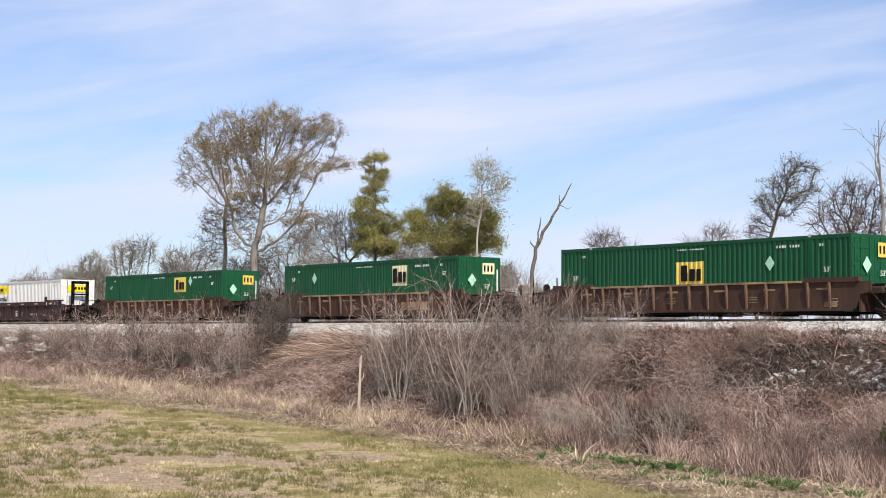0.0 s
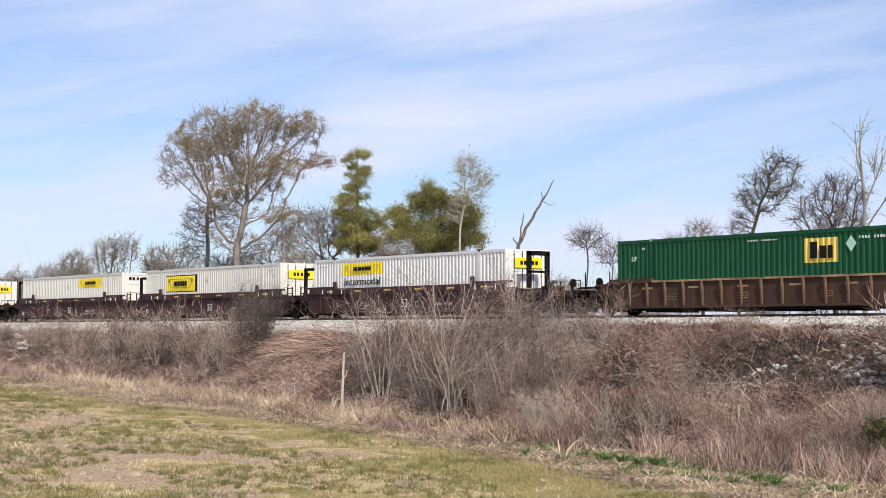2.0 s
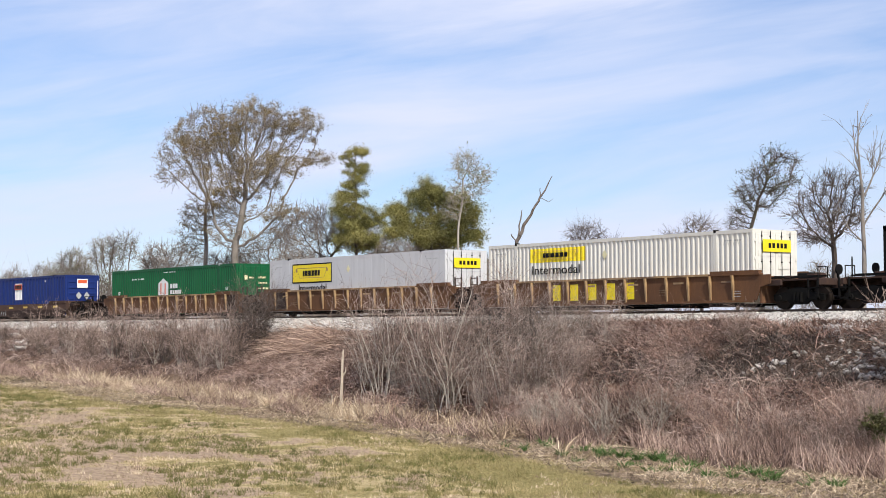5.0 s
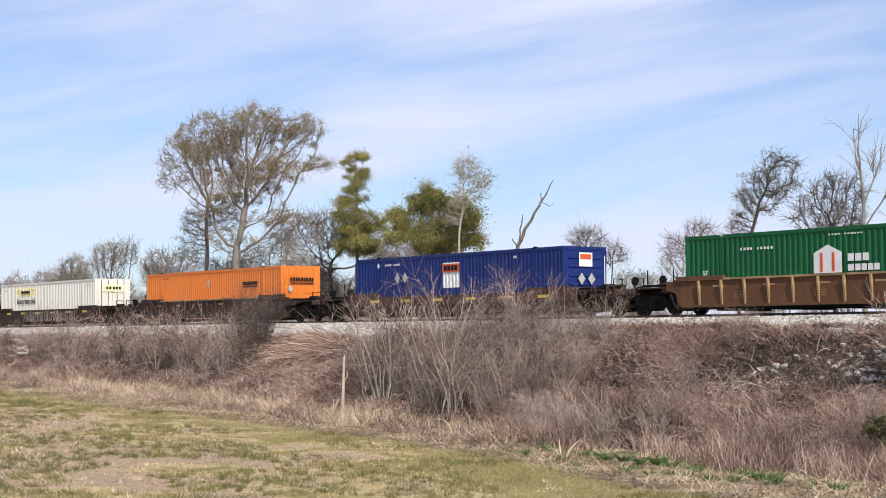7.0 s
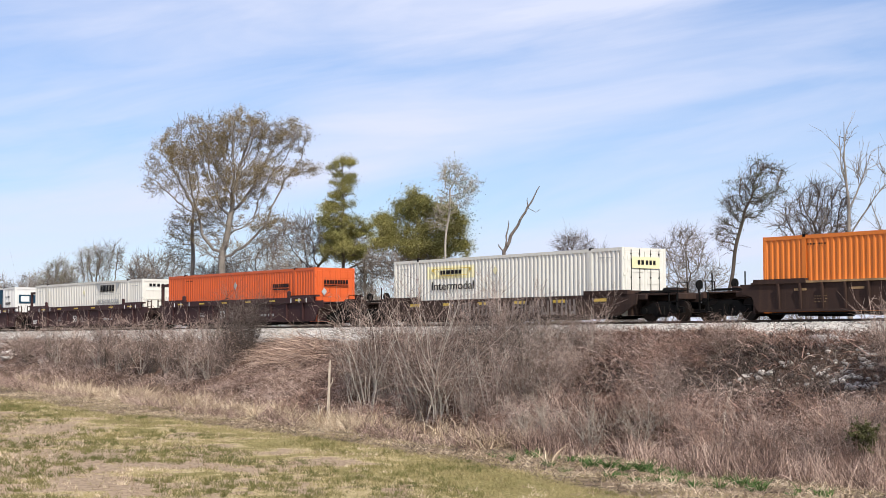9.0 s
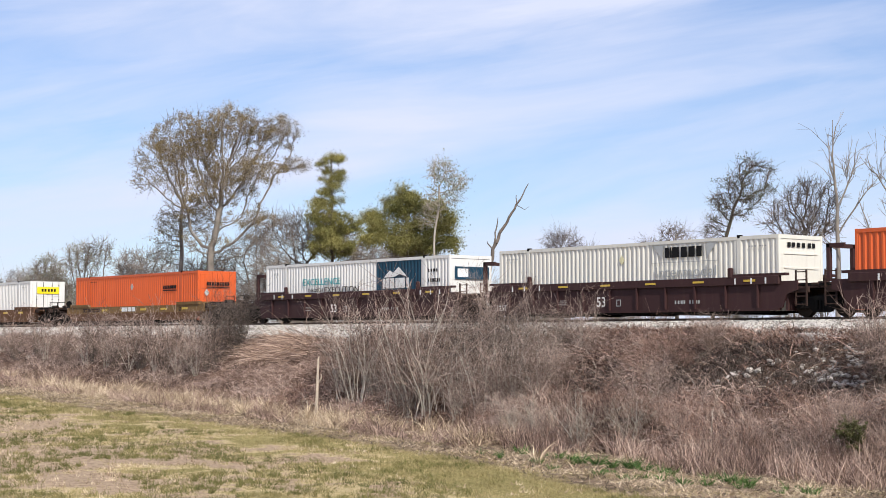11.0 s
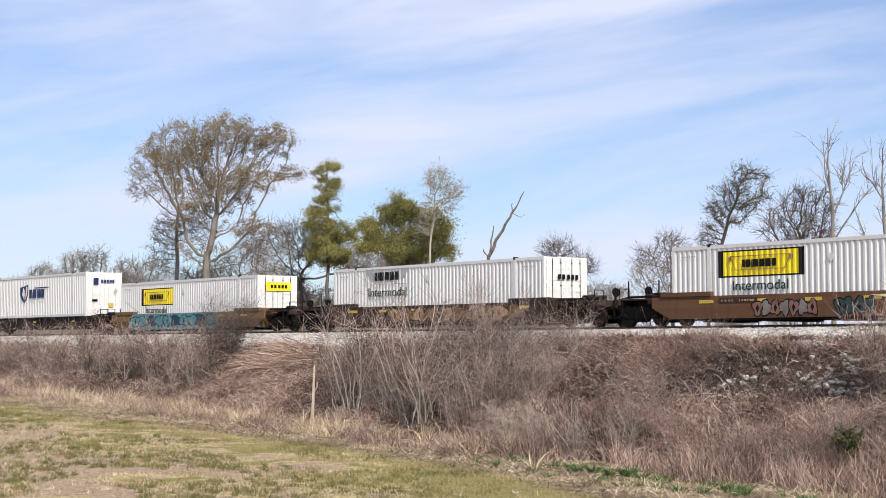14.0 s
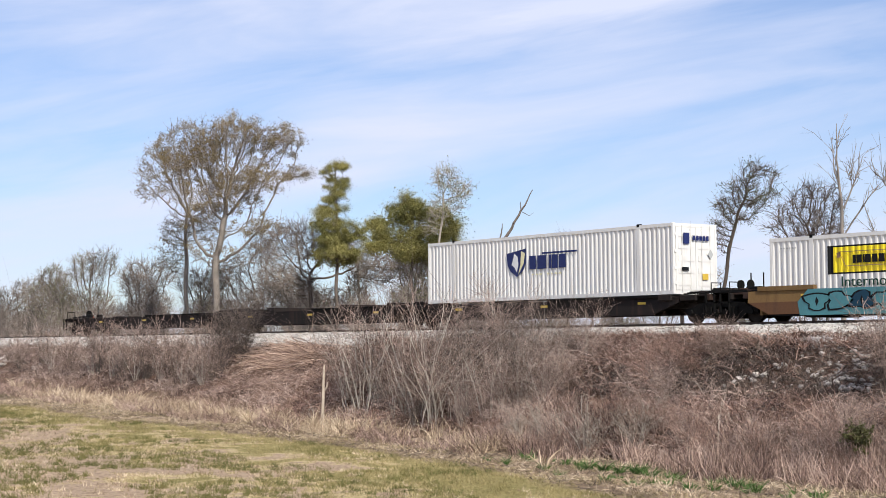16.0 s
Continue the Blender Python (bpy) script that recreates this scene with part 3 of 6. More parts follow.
    h = WID / 2
    for a, b in ((-h + 0.14, -0.01), (0.01, h - 0.14)):
        bm = soft_box(-0.03, 0.015, a, b, 0.17, HGT - 0.17, 0.012)
        for k in range(5):
            z = 0.35 + k * 0.5
            box(bm, 0.012, 0.032, a + 0.12, b - 0.12, z, z + 0.22)
        leaf = part("door", bm, mat, parent)
        w = b - a
        for k in (0.28, 0.72):
            bm = bmesh.new()
            y = a + w * k
            rod(bm, (0.045, y, 0.1), (0.045, y, HGT - 0.08), 0.015, 6)
            for z in (0.25, 0.9, 1.6, 2.6):
                box(bm, 0.01, 0.055, y - 0.03, y + 0.03, z, z + 0.05)
            part("locking_rod", bm, rod_mat, leaf)
    for y in (-h + 0.09, h - 0.09):
        for z in (0.4, 1.0, 1.7, 2.4):
            part("hinge", boxes((0.0, 0.03, y - 0.06, y + 0.06, z, z + 0.12)), mat, parent)


def bar_row(parent, x, z, width, height, mat, n, name="marking", y=None, gap=0.3):
    """Small writing that cannot be read, as a row of plain bars on the near side."""
    y = -WID / 2 - 0.016 if y is None else y
    w = width / n
    rows = [(x + i * w, x + i * w + w * (1 - gap) * (0.6 + 0.4 * ((i * 7) % 5) / 4), y, y + 0.006, z + height * 0.1, z + height * (0.7 + 0.15 * ((i * 3) % 3) / 2)) for i in range(n) if n < 7 or i != n // 3 + 1]
    tagged(part(name, boxes(*rows), mat, parent), kind="stuff")


def plate(parent, name, x0, x1, z0, z1, mat, label="", y=None, t=0.008):
    y = -WID / 2 - 0.013 if y is None else y
    return part(name, boxes((x0, x1, y - t, y, z0, z1)), mat, parent, label)


PITCH = (L - 0.2) / round((L - 0.2) / 0.262)


def painted(parent, name, x0, x1, z0, z1, mat, label="", proud=0.004):
    """Paint that follows the corrugations of the near side."""
    a, b = (round((x + L - 0.1) / PITCH) * PITCH - L + 0.1 for x in (x0, x1))
    return part(name, corrugated(a, b, z0, z1, -WID / 2 - proud, -1, PITCH), mat, parent, label)


def end_plate(parent, name, y0, y1, z0, z1, mat, label="", x=0.08):
    return part(name, boxes((x, x + 0.006, y0, y1, z0, z1)), mat, parent, label)


def diamond(parent, x, z, r, mat, end=False, y=0.0):
    out = [(x - r * 0.8, z), (x, z - r), (x + r * 0.8, z), (x, z + r)]
    bm = prism(out, -WID / 2 - 0.024, -WID / 2 - 0.014)
    if end:
        for v in bm.verts:
            v.co = (0.085 if v.co.y > -WID / 2 - 0.02 else 0.095, y + v.co.x, v.co.z)
        bmesh.ops.recalc_face_normals(bm, faces=bm.faces[:])
    part("placard", bm, mat, parent)


def words(parent, text, x, z, size, mat, y=None, width=None):
    me = lettering(text, size, mat)
    ob = part("lettering", me, None, parent)
    ob.location = (x, -WID / 2 - 0.03 if y is None else y, z)
    if width:
        ob.scale = (width / max(v.co.x for v in me.vertices), 1, 1)
    return ob


def end_words(parent, text, y, z, size, mat):
    ob = part("lettering", lettering(text, size, mat), None, parent)
    ob.matrix_basis = pose(0.1, y, z, 0, 0, 90)
    return ob


def logo_blocks(parent, x, z, w, h, mat, widths=(0.5, 0.25, 0.9, 0.8, 0.8, 0.7), y=None):
    """A trade mark as plain blocks in its colour."""
    y = -WID / 2 - 0.03 if y is None else y
    total = sum(widths) * 1.25
    at = x
    for k in widths:
        part("trade_mark_block", boxes((at, at + w * k / total, y, y + 0.006, z, z + h)), mat, parent)
        at += w * k / total * 1.25


def sign(parent, x, z, w, h, ground, border, framed=True, flat=False):
    """A painted sign with a border, a scroll shape and blocks for the trade mark."""
    y = -WID / 2 - 0.013
    label = "yellow painted sign with a dark scroll shape"
    if flat:
        if border:
            plate(parent, "sign_border", x - 0.07, x + w + 0.07, z - 0.07, z + h + 0.07, M["blackpaint"], y=y)
        s = plate(parent, "sign", x, x + w, z, z + h, ground, label, y=y - 0.009)
    else:
        if border:
            painted(parent, "sign_border", x - 0.14, x + w + 0.14, z - 0.06, z + h + 0.06, M["blackpaint"])
        s = painted(parent, "sign", x, x + w, z, z + h, ground, label, 0.008)
    if framed:
        t = 0.028
        a, b, c, d = x + w * 0.1, x + w * 0.9, z + h * 0.22, z + h * 0.82
        mk = M["w_ledge"] if border else M["orangeyellow"]
        part("scroll_line", boxes((a, b, y - 0.018, y - 0.012, d - t, d)), mk, s)
        part("scroll_line", boxes((a + 0.3, b - 0.3, y - 0.018, y - 0.012, c, c + t)), mk, s)
        for x0, x1 in ((a, a + 0.3), (b, b - 0.3)):
            part("scroll_line", prism([(x0, d), (x0 + t, d), (x1 + t, c), (x1, c)], y - 0.018, y - 0.012), mk, s)
            part("scroll_curl", prism([(x0 + (x1 - x0) * k, d - h * q) for k, q in ((-0.3, 0.05), (0.3, 0.02), (0.2, 0.22), (-0.2, 0.25))], y - 0.018, y - 0.012), mk, s)
    logo_blocks(s, x + w * 0.27, z + h * 0.34, w * 0.46, h * 0.32, M["blackpaint"], (0.3, 0.5, 0.15, 0.55, 0.5, 0.55, 0.45), y=y - 0.024)


def container(u, mat_key, label, style="corrugated", doors=True, z=5.26, rods=None):
    """One 53-foot box; its origin is at the middle of its front end's foot."""
    c = tagged(new("shipping_container"), label, "container", "containers on the train")
    for nm, me in shell(mat_key, style):
        name = {"side_near": "side_wall", "side_far": "side_wall"}.get(nm, nm)
        part(name, me, None, c)
    if doors:
        door_set(c, M[mat_key], rods or M["black"])
    MOVERS.append((c, u, z))
    return c


# ---- wagons ----


def truck_parts(wagon, x):
    """A two-axle bogie: side frames, bolster, axles and wheels."""
    t = new("bogie")
    t.parent = wagon
    t.location = (x, 0, 0)
    key = "bogie_meshes"
    if key not in SHELLS:
        d = {}

        def keep(name, bm, mat):
            me = bpy.data.meshes.new(name)
            bm.normal_update()
            bm.to_mesh(me)
            bm.free()
            me.materials.append(mat)
            d[name] = me
        out = [(-1.2, 0.34), (-1.2, 0.56), (-0.7, 0.62), (-0.45, 0.78), (0.45, 0.78), (0.7, 0.62), (1.2, 0.56), (1.2, 0.34), (0.95, 0.3), (0.55, 0.34), (0.35, 0.17), (-0.35, 0.17), (-0.55, 0.34), (-0.95, 0.3)]
        for s, nm in ((-1, "side_frame"), (1, "side_frame_b")):
            bm = prism(out, s * 1.0 - 0.07, s * 1.0 + 0.07)
            for dx in (-0.9, 0.9):
                rod(bm, (dx, s * 1.06, 0.42), (dx, s * 1.16, 0.42), 0.12, 10)
            for dx in (-0.16, 0, 0.16):
                rod(bm, (dx, s * 1.1, 0.26), (dx, s * 1.1, 0.62), 0.055, 8)
            keep(nm, bm, M["black"])
        keep("bolster", boxes((-0.22, 0.22, -1.05, 1.05, 0.5, 0.82)), M["black"])
        for dx, nm in ((-0.9, "axle"), (0.9, "axle_b")):
            bm = bmesh.new()
            rod(bm, (dx, -1.0, 0.42), (dx, 1.0, 0.42), 0.085, 8)
            keep(nm, bm, M["wheel"])
            for s, wn in ((-1, "wheel"), (1, "wheel_b")):
                bm = bmesh.new()
                rod(bm, (dx, s * 0.72, 0.42), (dx, s * 0.86, 0.42), 0.42, 24)
                rod(bm, (dx, s * 0.69, 0.42), (dx, s * 0.72, 0.42), 0.455, 24)
                rod(bm, (dx, s * 0.86, 0.42), (dx, s * 0.9, 0.42), 0.15, 12)
                keep(wn + nm[4:], bm, M["wheel"])
        SHELLS[key] = d
    for nm, me in SHELLS[key].items():
        part(nm.split("_b")[0] if not nm.startswith("bolster") else nm, me, None, t)
    return t


def railing(wagon, x, y, z, w, h, along="y"):
    bm = bmesh.new()
    a, b = ((x, y, z), (x, y + w, z)) if along == "y" else ((x, y, z), (x + w, y, z))
    up = Vector((0, 0, h))
    rod(bm, a, Vector(a) + up, 0.022, 6)
    rod(bm, b, Vector(b) + up, 0.022, 6)
    rod(bm, Vector(a) + up, Vector(b) + up, 0.022, 6)
    part("handrail", bm, M["black"], wagon)


def end_gear(w, x, s, mat, couple=True, ladder=True):
    """The platform over the bogie at one end: deck, sill, ladder, brake gear and coupler. s points out of the wagon."""
    def bx(a, b, *r):
        return (min(x + s * a, x + s * b), max(x + s * a, x + s * b), *r)
    reach = 2.95 if couple else 1.55
    part("end_deck", boxes(bx(0.1, reach - 0.25, -1.15, 1.15, 1.08, 1.14)), mat, w)
    part("centre_sill", boxes(bx(0, reach, -0.3, 0.3, 0.78, 1.08)), mat, w)
    part("side_bracket", soft_box(*bx(0.05, 0.9, -1.32, -1.18, 0.9, 1.12)), mat, w)
    part("side_bracket", soft_box(*bx(0.05, 0.9, 1.18, 1.32, 0.9, 1.12)), mat, w)
    for k, (p, q) in enumerate(((0.7, -0.9), (1.5, -0.5), (1.1, 0.4))):
        part("valve_box", soft_box(*bx(p, p + 0.34, q, q + 0.3, 1.14, 1.28 + 0.06 * k)), mat, w)
    bm = bmesh.new()
    for k in range(3):
        rod(bm, (x + s * 0.1, -1.1 + k * 0.18, 1.18 + 0.04 * k), (x + s * (reach - 0.3), -1.0 + k * 0.22, 1.18 + 0.04 * k), 0.022, 6)
    part("brake_pipe", bm, M["black"], w)
    if couple:
        part("end_beam", soft_box(*bx(reach - 0.35, reach - 0.2, -1.3, 1.3, 0.88, 1.12)), mat, w)
        part("coupler", boxes(bx(reach, reach + 0.75, -0.12, 0.12, 0.72, 1.0), bx(reach + 0.45, reach + 0.75, -0.2, 0.22, 0.66, 1.06)), M["black"], w)
        part("step_bracket", boxes(bx(reach - 0.7, reach - 0.64, -1.42, -1.36, 0.35, 1.12), bx(reach - 0.25, reach - 0.19, -1.42, -1.36, 0.35, 1.12),
                                    bx(reach - 0.7, reach - 0.19, -1.42, -1.36, 0.35, 0.41), bx(reach - 0.7, reach - 0.19, -1.42, -1.36, 0.75, 0.8)), M["black"], w)
        railing(w, x + s * (reach - 0.35), -1.2, 1.12, 0.55, 0.45)
        bm = bmesh.new()
        rod(bm, (x + s * (reach - 0.5), 1.0, 1.12), (x + s * (reach - 0.5), 1.0, 2.0), 0.03, 6)
        part("handrail", bm, M["black"], w)
        bm = bmesh.new()
        rod(bm, (x + s * (reach - 0.6), 0.3, 1.5), (x + s * (reach - 0.54), 0.3, 1.5), 0.2, 14)
        rod(bm, (x + s * (reach - 0.6), 0.3, 1.12), (x + s * (reach - 0.6), 0.3, 1.5), 0.05, 6)
        part("brake_wheel", bm, M["black"], w)
        bm = bmesh.new()
        rod(bm, (x + s * 0.9, -0.2, 1.28), (x + s * 1.6, -0.2, 1.28), 0.13, 10)
        part("brake_cylinder", bm, M["black"], w)
        bm = bmesh.new()
        rod(bm, (x + s * (reach - 0.1), 0.4, 0.9), (x + s * (reach + 0.4), 0.45, 0.45), 0.03, 6)
        part("air_hose", bm, M["black"], w)
    elif ladder:
        bm = boxes(*[bx(0.35, 0.85, -1.36, -1.32, 0.45 + k * 0.3, 0.49 + k * 0.3) for k in range(5)], bx(0.33, 0.38, -1.36, -1.3, 0.4, 1.75), bx(0.82, 0.87, -1.36, -1.3, 0.4, 1.75))
        part("ladder", bm, mat, w)


WELLS = {}


def well_meshes(kind, mat, ledge):
    """The side walls, ribs, chords and floor of a well, made once for each kind and paint."""
    key = (kind, mat, ledge)
    if key in WELLS:
        return WELLS[key]
    d = []

    def keep(name, bm, mk, label=""):
        me = bpy.data.meshes.new(name)
        bm.normal_update()
        bm.to_mesh(me)
        bm.free()
        me.materials.append(M[mk])
        d.append((name, me, label))
    y = 1.40
    x0, x1 = -L - 0.45, 0.45
    for s in (-1, 1):
        if kind == "ribbed":
            keep("side_wall", prism([(x0 - 0.5, 1.0), (x0, 0.86), (x0 + 0.22, 0.35), (x1 - 0.22, 0.35), (x1, 0.86), (x1 + 0.5, 1.0), (x1 + 0.5, 1.34), (x0 - 0.5, 1.34)], s * y - 0.03, s * y + 0.03), mat)
            keep("top_ledge", prism([(-L + 2.2, 1.34), (-2.2, 1.34), (-2.2, 1.42), (-L + 2.2, 1.42)], s * y - 0.1, s * y + 0.16), ledge, "scuffed ochre flange")
            for a, b in ((x0, -L + 2.2), (-2.2, x1)):
                keep("end_ledge", boxes((a, b, s * y - 0.1, s * y + 0.15, 1.34, 1.4), (a + 0.1, b - 0.05, s * y - 0.08, s * y + 0.12, 1.4, 1.52)), mat)
            keep("bottom_chord", boxes((x0 + 0.35, x1 - 0.35, s * y - 0.08, s * y + 0.08, 0.28, 0.38)), mat)
        elif kind == "chord":
            keep("side_wall", prism([(x0 - 0.5, 1.0), (x0, 0.86), (x0 + 0.22, 0.35), (x1 - 0.22, 0.35), (x1, 0.86), (x1 + 0.5, 1.0), (x1 + 0.5, 1.35), (x0 - 0.5, 1.35)], s * y - 0.03, s * y + 0.03), mat)
            keep("top_chord", soft_box(x0 + 0.3, x1 - 0.3, s * (y + 0.04) - 0.09, s * (y + 0.04) + 0.09, 1.24, 1.56, 0.015), mat)
            for a, b in ((x0, -L + 2.25), (-2.25, x1)):
                keep("end_ledge", boxes((a, b, s * y - 0.1, s * y + 0.13, 1.56, 1.66)), mat)
                keep("lug", soft_box((b if a < -5 else a) - 0.12, (b if a < -5 else a) + 0.12, s * (y + 0.07) - 0.08, s * (y + 0.07) + 0.08, 1.5, 1.92, 0.05), mat)
            keep("bottom_chord", boxes((x0 + 0.35, x1 - 0.35, s * y - 0.08, s * y + 0.1, 0.25, 0.36)), mat)
        else:
            a, b = x0 + 0.5, x1 - 0.5
            keep("lower_wall", prism([(x0 - 0.4, 0.68), (a, 0.26), (b, 0.26), (x1 + 0.4, 0.68), (x1 + 0.5, 0.72), (x0 - 0.5, 0.72)], s * (y + 0.05) - 0.04, s * (y + 0.05) + 0.04), ledge)
            bm = prism([(x0 - 0.5, 0.72), (x1 + 0.5, 0.72), (x1 + 0.5, 1.15), (x0 - 0.5, 1.15)], s * y - 0.04, s * y + 0.04)
            for v in bm.verts:
                if v.co.z < 0.8:
                    v.co.y += s * 0.05
            keep("upper_wall", bm, mat)
            for c, e in ((x0, -L + 2.2), (-2.2, x1)):
                keep("end_ledge", boxes((c, e, s * y - 0.1, s * y + 0.1, 1.15, 1.32)), mat)
            for c in (-L + 4.4, -8.2, -4.2):
                keep("hand_pocket", prism([(c - 1.1, 1.13), (c - 0.85, 0.99), (c + 0.85, 0.99), (c + 1.1, 1.13)], s * (y + 0.045), s * (y + 0.06)), mat)
            keep("bottom_chord", boxes((a, b, s * y - 0.06, s * y + 0.12, 0.2, 0.28)), "black")
    keep("well_floor", boxes((x0 + 0.9, x1 - 0.9, -1.35, -1.0, 0.18, 0.26), (x0 + 0.9, x1 - 0.9, 1.0, 1.35, 0.18, 0.26), *[(c - 0.3, c + 0.3, -1.3, 1.3, 0.12, 0.24) for c in (-14.2, -11, -8, -5, -2)]), "black")
    for xb in (x0 + 0.05, x1 - 0.05):
        keep("bulkhead", boxes((xb - 0.05, xb + 0.05, -1.36, 1.36, 0.24, 1.3)), mat)
    WELLS[key] = d
    return d


RIBS = {}


def well_wagon(u, kind, mat, label, ledge="w_ledge", front="couple", rear="couple", ribs=15):
    """A well wagon, or one unit of an articulated one. front/rear: couple (own bogie), share (half bogie carried here), none."""
    w = tagged(new("well_wagon"), label, "railway wagon", "well wagons of the train")
    for name, me, lab in well_meshes(kind, mat, ledge):
        part(name, me, None, w, lab)
    # ribs on both sides
    if kind != "smooth":
        rk = (kind, mat)
        if rk not in RIBS:
            if kind == "ribbed":
                bm = prism([(-0.035, 0.36), (0.035, 0.36), (0.035, 1.34), (-0.035, 1.34)], 0, 0.15)
                for v in bm.verts:
                    if v.co.y > 0.1 and v.co.z < 1:
                        v.co.y = 0.06
            else:
                bm = prism([(-0.03, 0.36), (0.03, 0.36), (0.03, 1.24), (-0.03, 1.24)], 0, 0.11)
            me = bpy.data.meshes.new("rib")
            bm.to_mesh(me)
            bm.free()
            # sunlight on brown and orange-brown ribs is put into their lighter colour
            me.materials.append(M["w_ledge"] if mat == "w_orange" else M["w_rib"] if mat == "w_brown" else M[mat])
            RIBS[rk] = me
        n = ribs if kind == "ribbed" else 10
        for i in range(n):
            x = -L + 0.9 + i * (L - 1.8) / (n - 1)
            for s in (-1, 1):
                part("rib", RIBS[rk], None, w, at=pose(x, s * 1.42, 0, 0, 0, 0 if s > 0 else 180))
    for end, x, s in ((front, 0.45, 1), (rear, -L - 0.45, -1)):
        end_gear(w, x, s, M["w_dark"] if kind != "smooth" else M["w_sooty"], end == "couple")
        if end == "couple":
            truck_parts(w, x + s * 1.55)
        elif end == "share":
            truck_parts(w, x + s * 1.25)
    # inspection stencils and reflectors
    for i in range(6):
        x = -L + 1.6 + i * 2.6
        zz = {"ribbed": 1.06, "chord": 1.36, "smooth": 0.86}[kind]
        yy = {"ribbed": -1.434, "chord": -1.534, "smooth": -1.482}[kind]
        part("reflector", boxes((x, x + (0.75 if kind == "smooth" else 0.58), yy - 0.008, yy, zz, zz + (0.13 if kind == "smooth" else 0.08))), M["yellow"] if kind != "ribbed" else M["w_ledge"], w)
    MOVERS.append((w, u, RAIL_Z))
    return w


def motions():
    for thing, u, z in MOVERS:
        walk(thing, [(t, pose(u + SPEED * t, TRACK_Y, z)) for t in (0, 4, 8, 12, END)])

# ---- the train's boxes and wagons, from its head to its tail ----


def for_blocks(rows, mat, parent):
    for r in rows:
        part("trade_mark_block", boxes(r), mat, parent)


def intermodal(c, x, z, w, h, mat):
    return words(c, "Intermodal", x, z, h * 1.35, mat, width=w)


def white_sign_box(u, label, sign_at, border, key="c_white", inter=None, style="corrugated", ground="signyellow", plain_end=False, text_only=None, end_sign=True, inter_mat="blackpaint"):
    c = container(u, key, label, style, doors=not plain_end)
    if text_only:
        x, z = text_only
        y = -WID / 2 - 0.02
        t = 0.025
        part("sign_outline", boxes((x, x + 3.55, y, y + 0.006, z, z + t), (x, x + 3.55, y, y + 0.006, z + 0.75, z + 0.75 + t), (x, x + t, y, y + 0.006, z, z + 0.75), (x + 3.53, x + 3.55, y, y + 0.006, z, z + 0.75)), M["greypaint"], c)
        for a, b in ((x + 0.05, x + 0.65), (x + 3.5, x + 2.95)):
            part("sign_corner", prism([(a, z + 0.72), (b, z + 0.72), ((a + b) / 2 + (b - a) * 0.4, z + 0.12), ((a + b) / 2 + (b - a) * 0.15, z + 0.3)], y, y + 0.006), M["greypaint"], c)
        logo_blocks(c, x + 0.75, z + 0.2, 2.05, 0.42, M["blackpaint"])
    else:
        sign(c, sign_at[0], sign_at[1], sign_at[2], sign_at[3], M[ground], border, flat=style == "smooth")
    if inter:
        intermodal(c, *inter, M[inter_mat])
    h = WID / 2
    if end_sign:
        if plain_end:
            for k in range(4):
                part("pressed_bar", boxes((-0.03, 0.0, -h + 0.3, h - 0.3, 0.5 + k * 0.55, 0.56 + k * 0.55)), M[key], c)
            for_blocks([(0.0, 0.01, y, y + 0.18, 2.42, 2.6) for y in (-0.8, -0.55, -0.25, 0.05, 0.4, 0.65)], M["blackpaint"], c)
        elif text_only:
            for_blocks([(0.085, 0.092, y, y + 0.17, 1.9, 2.12) for y in (-0.55, -0.3, 0.0, 0.25, 0.5)], M["blackpaint"], c)
        else:
            e = end_plate(c, "end_sign", -0.82, 0.82, 2.02, 2.5, M[ground], "yellow painted sign on the end doors", 0.082)
            for_blocks([(0.09, 0.096, y, y + 0.15, 2.17, 2.36) for y in (-0.5, -0.28, -0.02, 0.2, 0.42)], M["blackpaint"], e)
    bar_row(c, -1.45, 2.45, 0.9, 0.09, M["greypaint"], 7)
    bar_row(c, -15.6, 2.45, 0.8, 0.09, M["greypaint"], 6)
    diamond(c, -8.3, 2.2, 0.2, M["faded"] if key != "c_white" else M["c_cream"])
    return c


def green_box(u, key, label, logo, logo_ground, diam=None, low=1.5):
    c = container(u, key, label, rods=M["c_green2"])
    x0, x1, z0, z1 = logo
    s = painted(c, "logo_panel", x0, x1, z0, z1, M[logo_ground], "trade mark panel with dark blocks")
    for a, b, top in ((0.12, 0.36, 1.0), (0.44, 0.66, 0.75), (0.72, 0.88, 0.75)):
        part("trade_mark_block", boxes((x0 + (x1 - x0) * a, x0 + (x1 - x0) * b, -WID / 2 - 0.03, -WID / 2 - 0.024, z0 + 0.16, z0 + 0.16 + (z1 - z0 - 0.3) * top)), M["blackpaint"], s)
    words(c, "53'", -1.3, low, 0.27, M["whitepaint"])
    words(c, "53'", -15.3, low, 0.27, M["whitepaint"])
    bar_row(c, -8.9, 2.56, 1.55, 0.09, M["whitepaint"], 11)
    bar_row(c, -3.6, 2.45, 1.2, 0.17, M["whitepaint"], 9)
    bar_row(c, -1.5, 2.45, 0.22, 0.17, M["whitepaint"], 2)
    bar_row(c, -14.7, 2.45, 0.22, 0.17, M["whitepaint"], 2)
    if diam:
        diamond(c, *diam, 0.3, M["palegreen"])
    diamond(c, 0.0, 1.75, 0.32, M["palegreen"], True, -0.55)
    end_plate(c, "end_logo_panel", 0.1, 0.85, 2.05, 2.6, M[logo_ground], "", 0.082)
    for_blocks([(0.09, 0.096, y, y + 0.1, 2.18, 2.48) for y in (0.18, 0.4, 0.62)], M["blackpaint"], c)
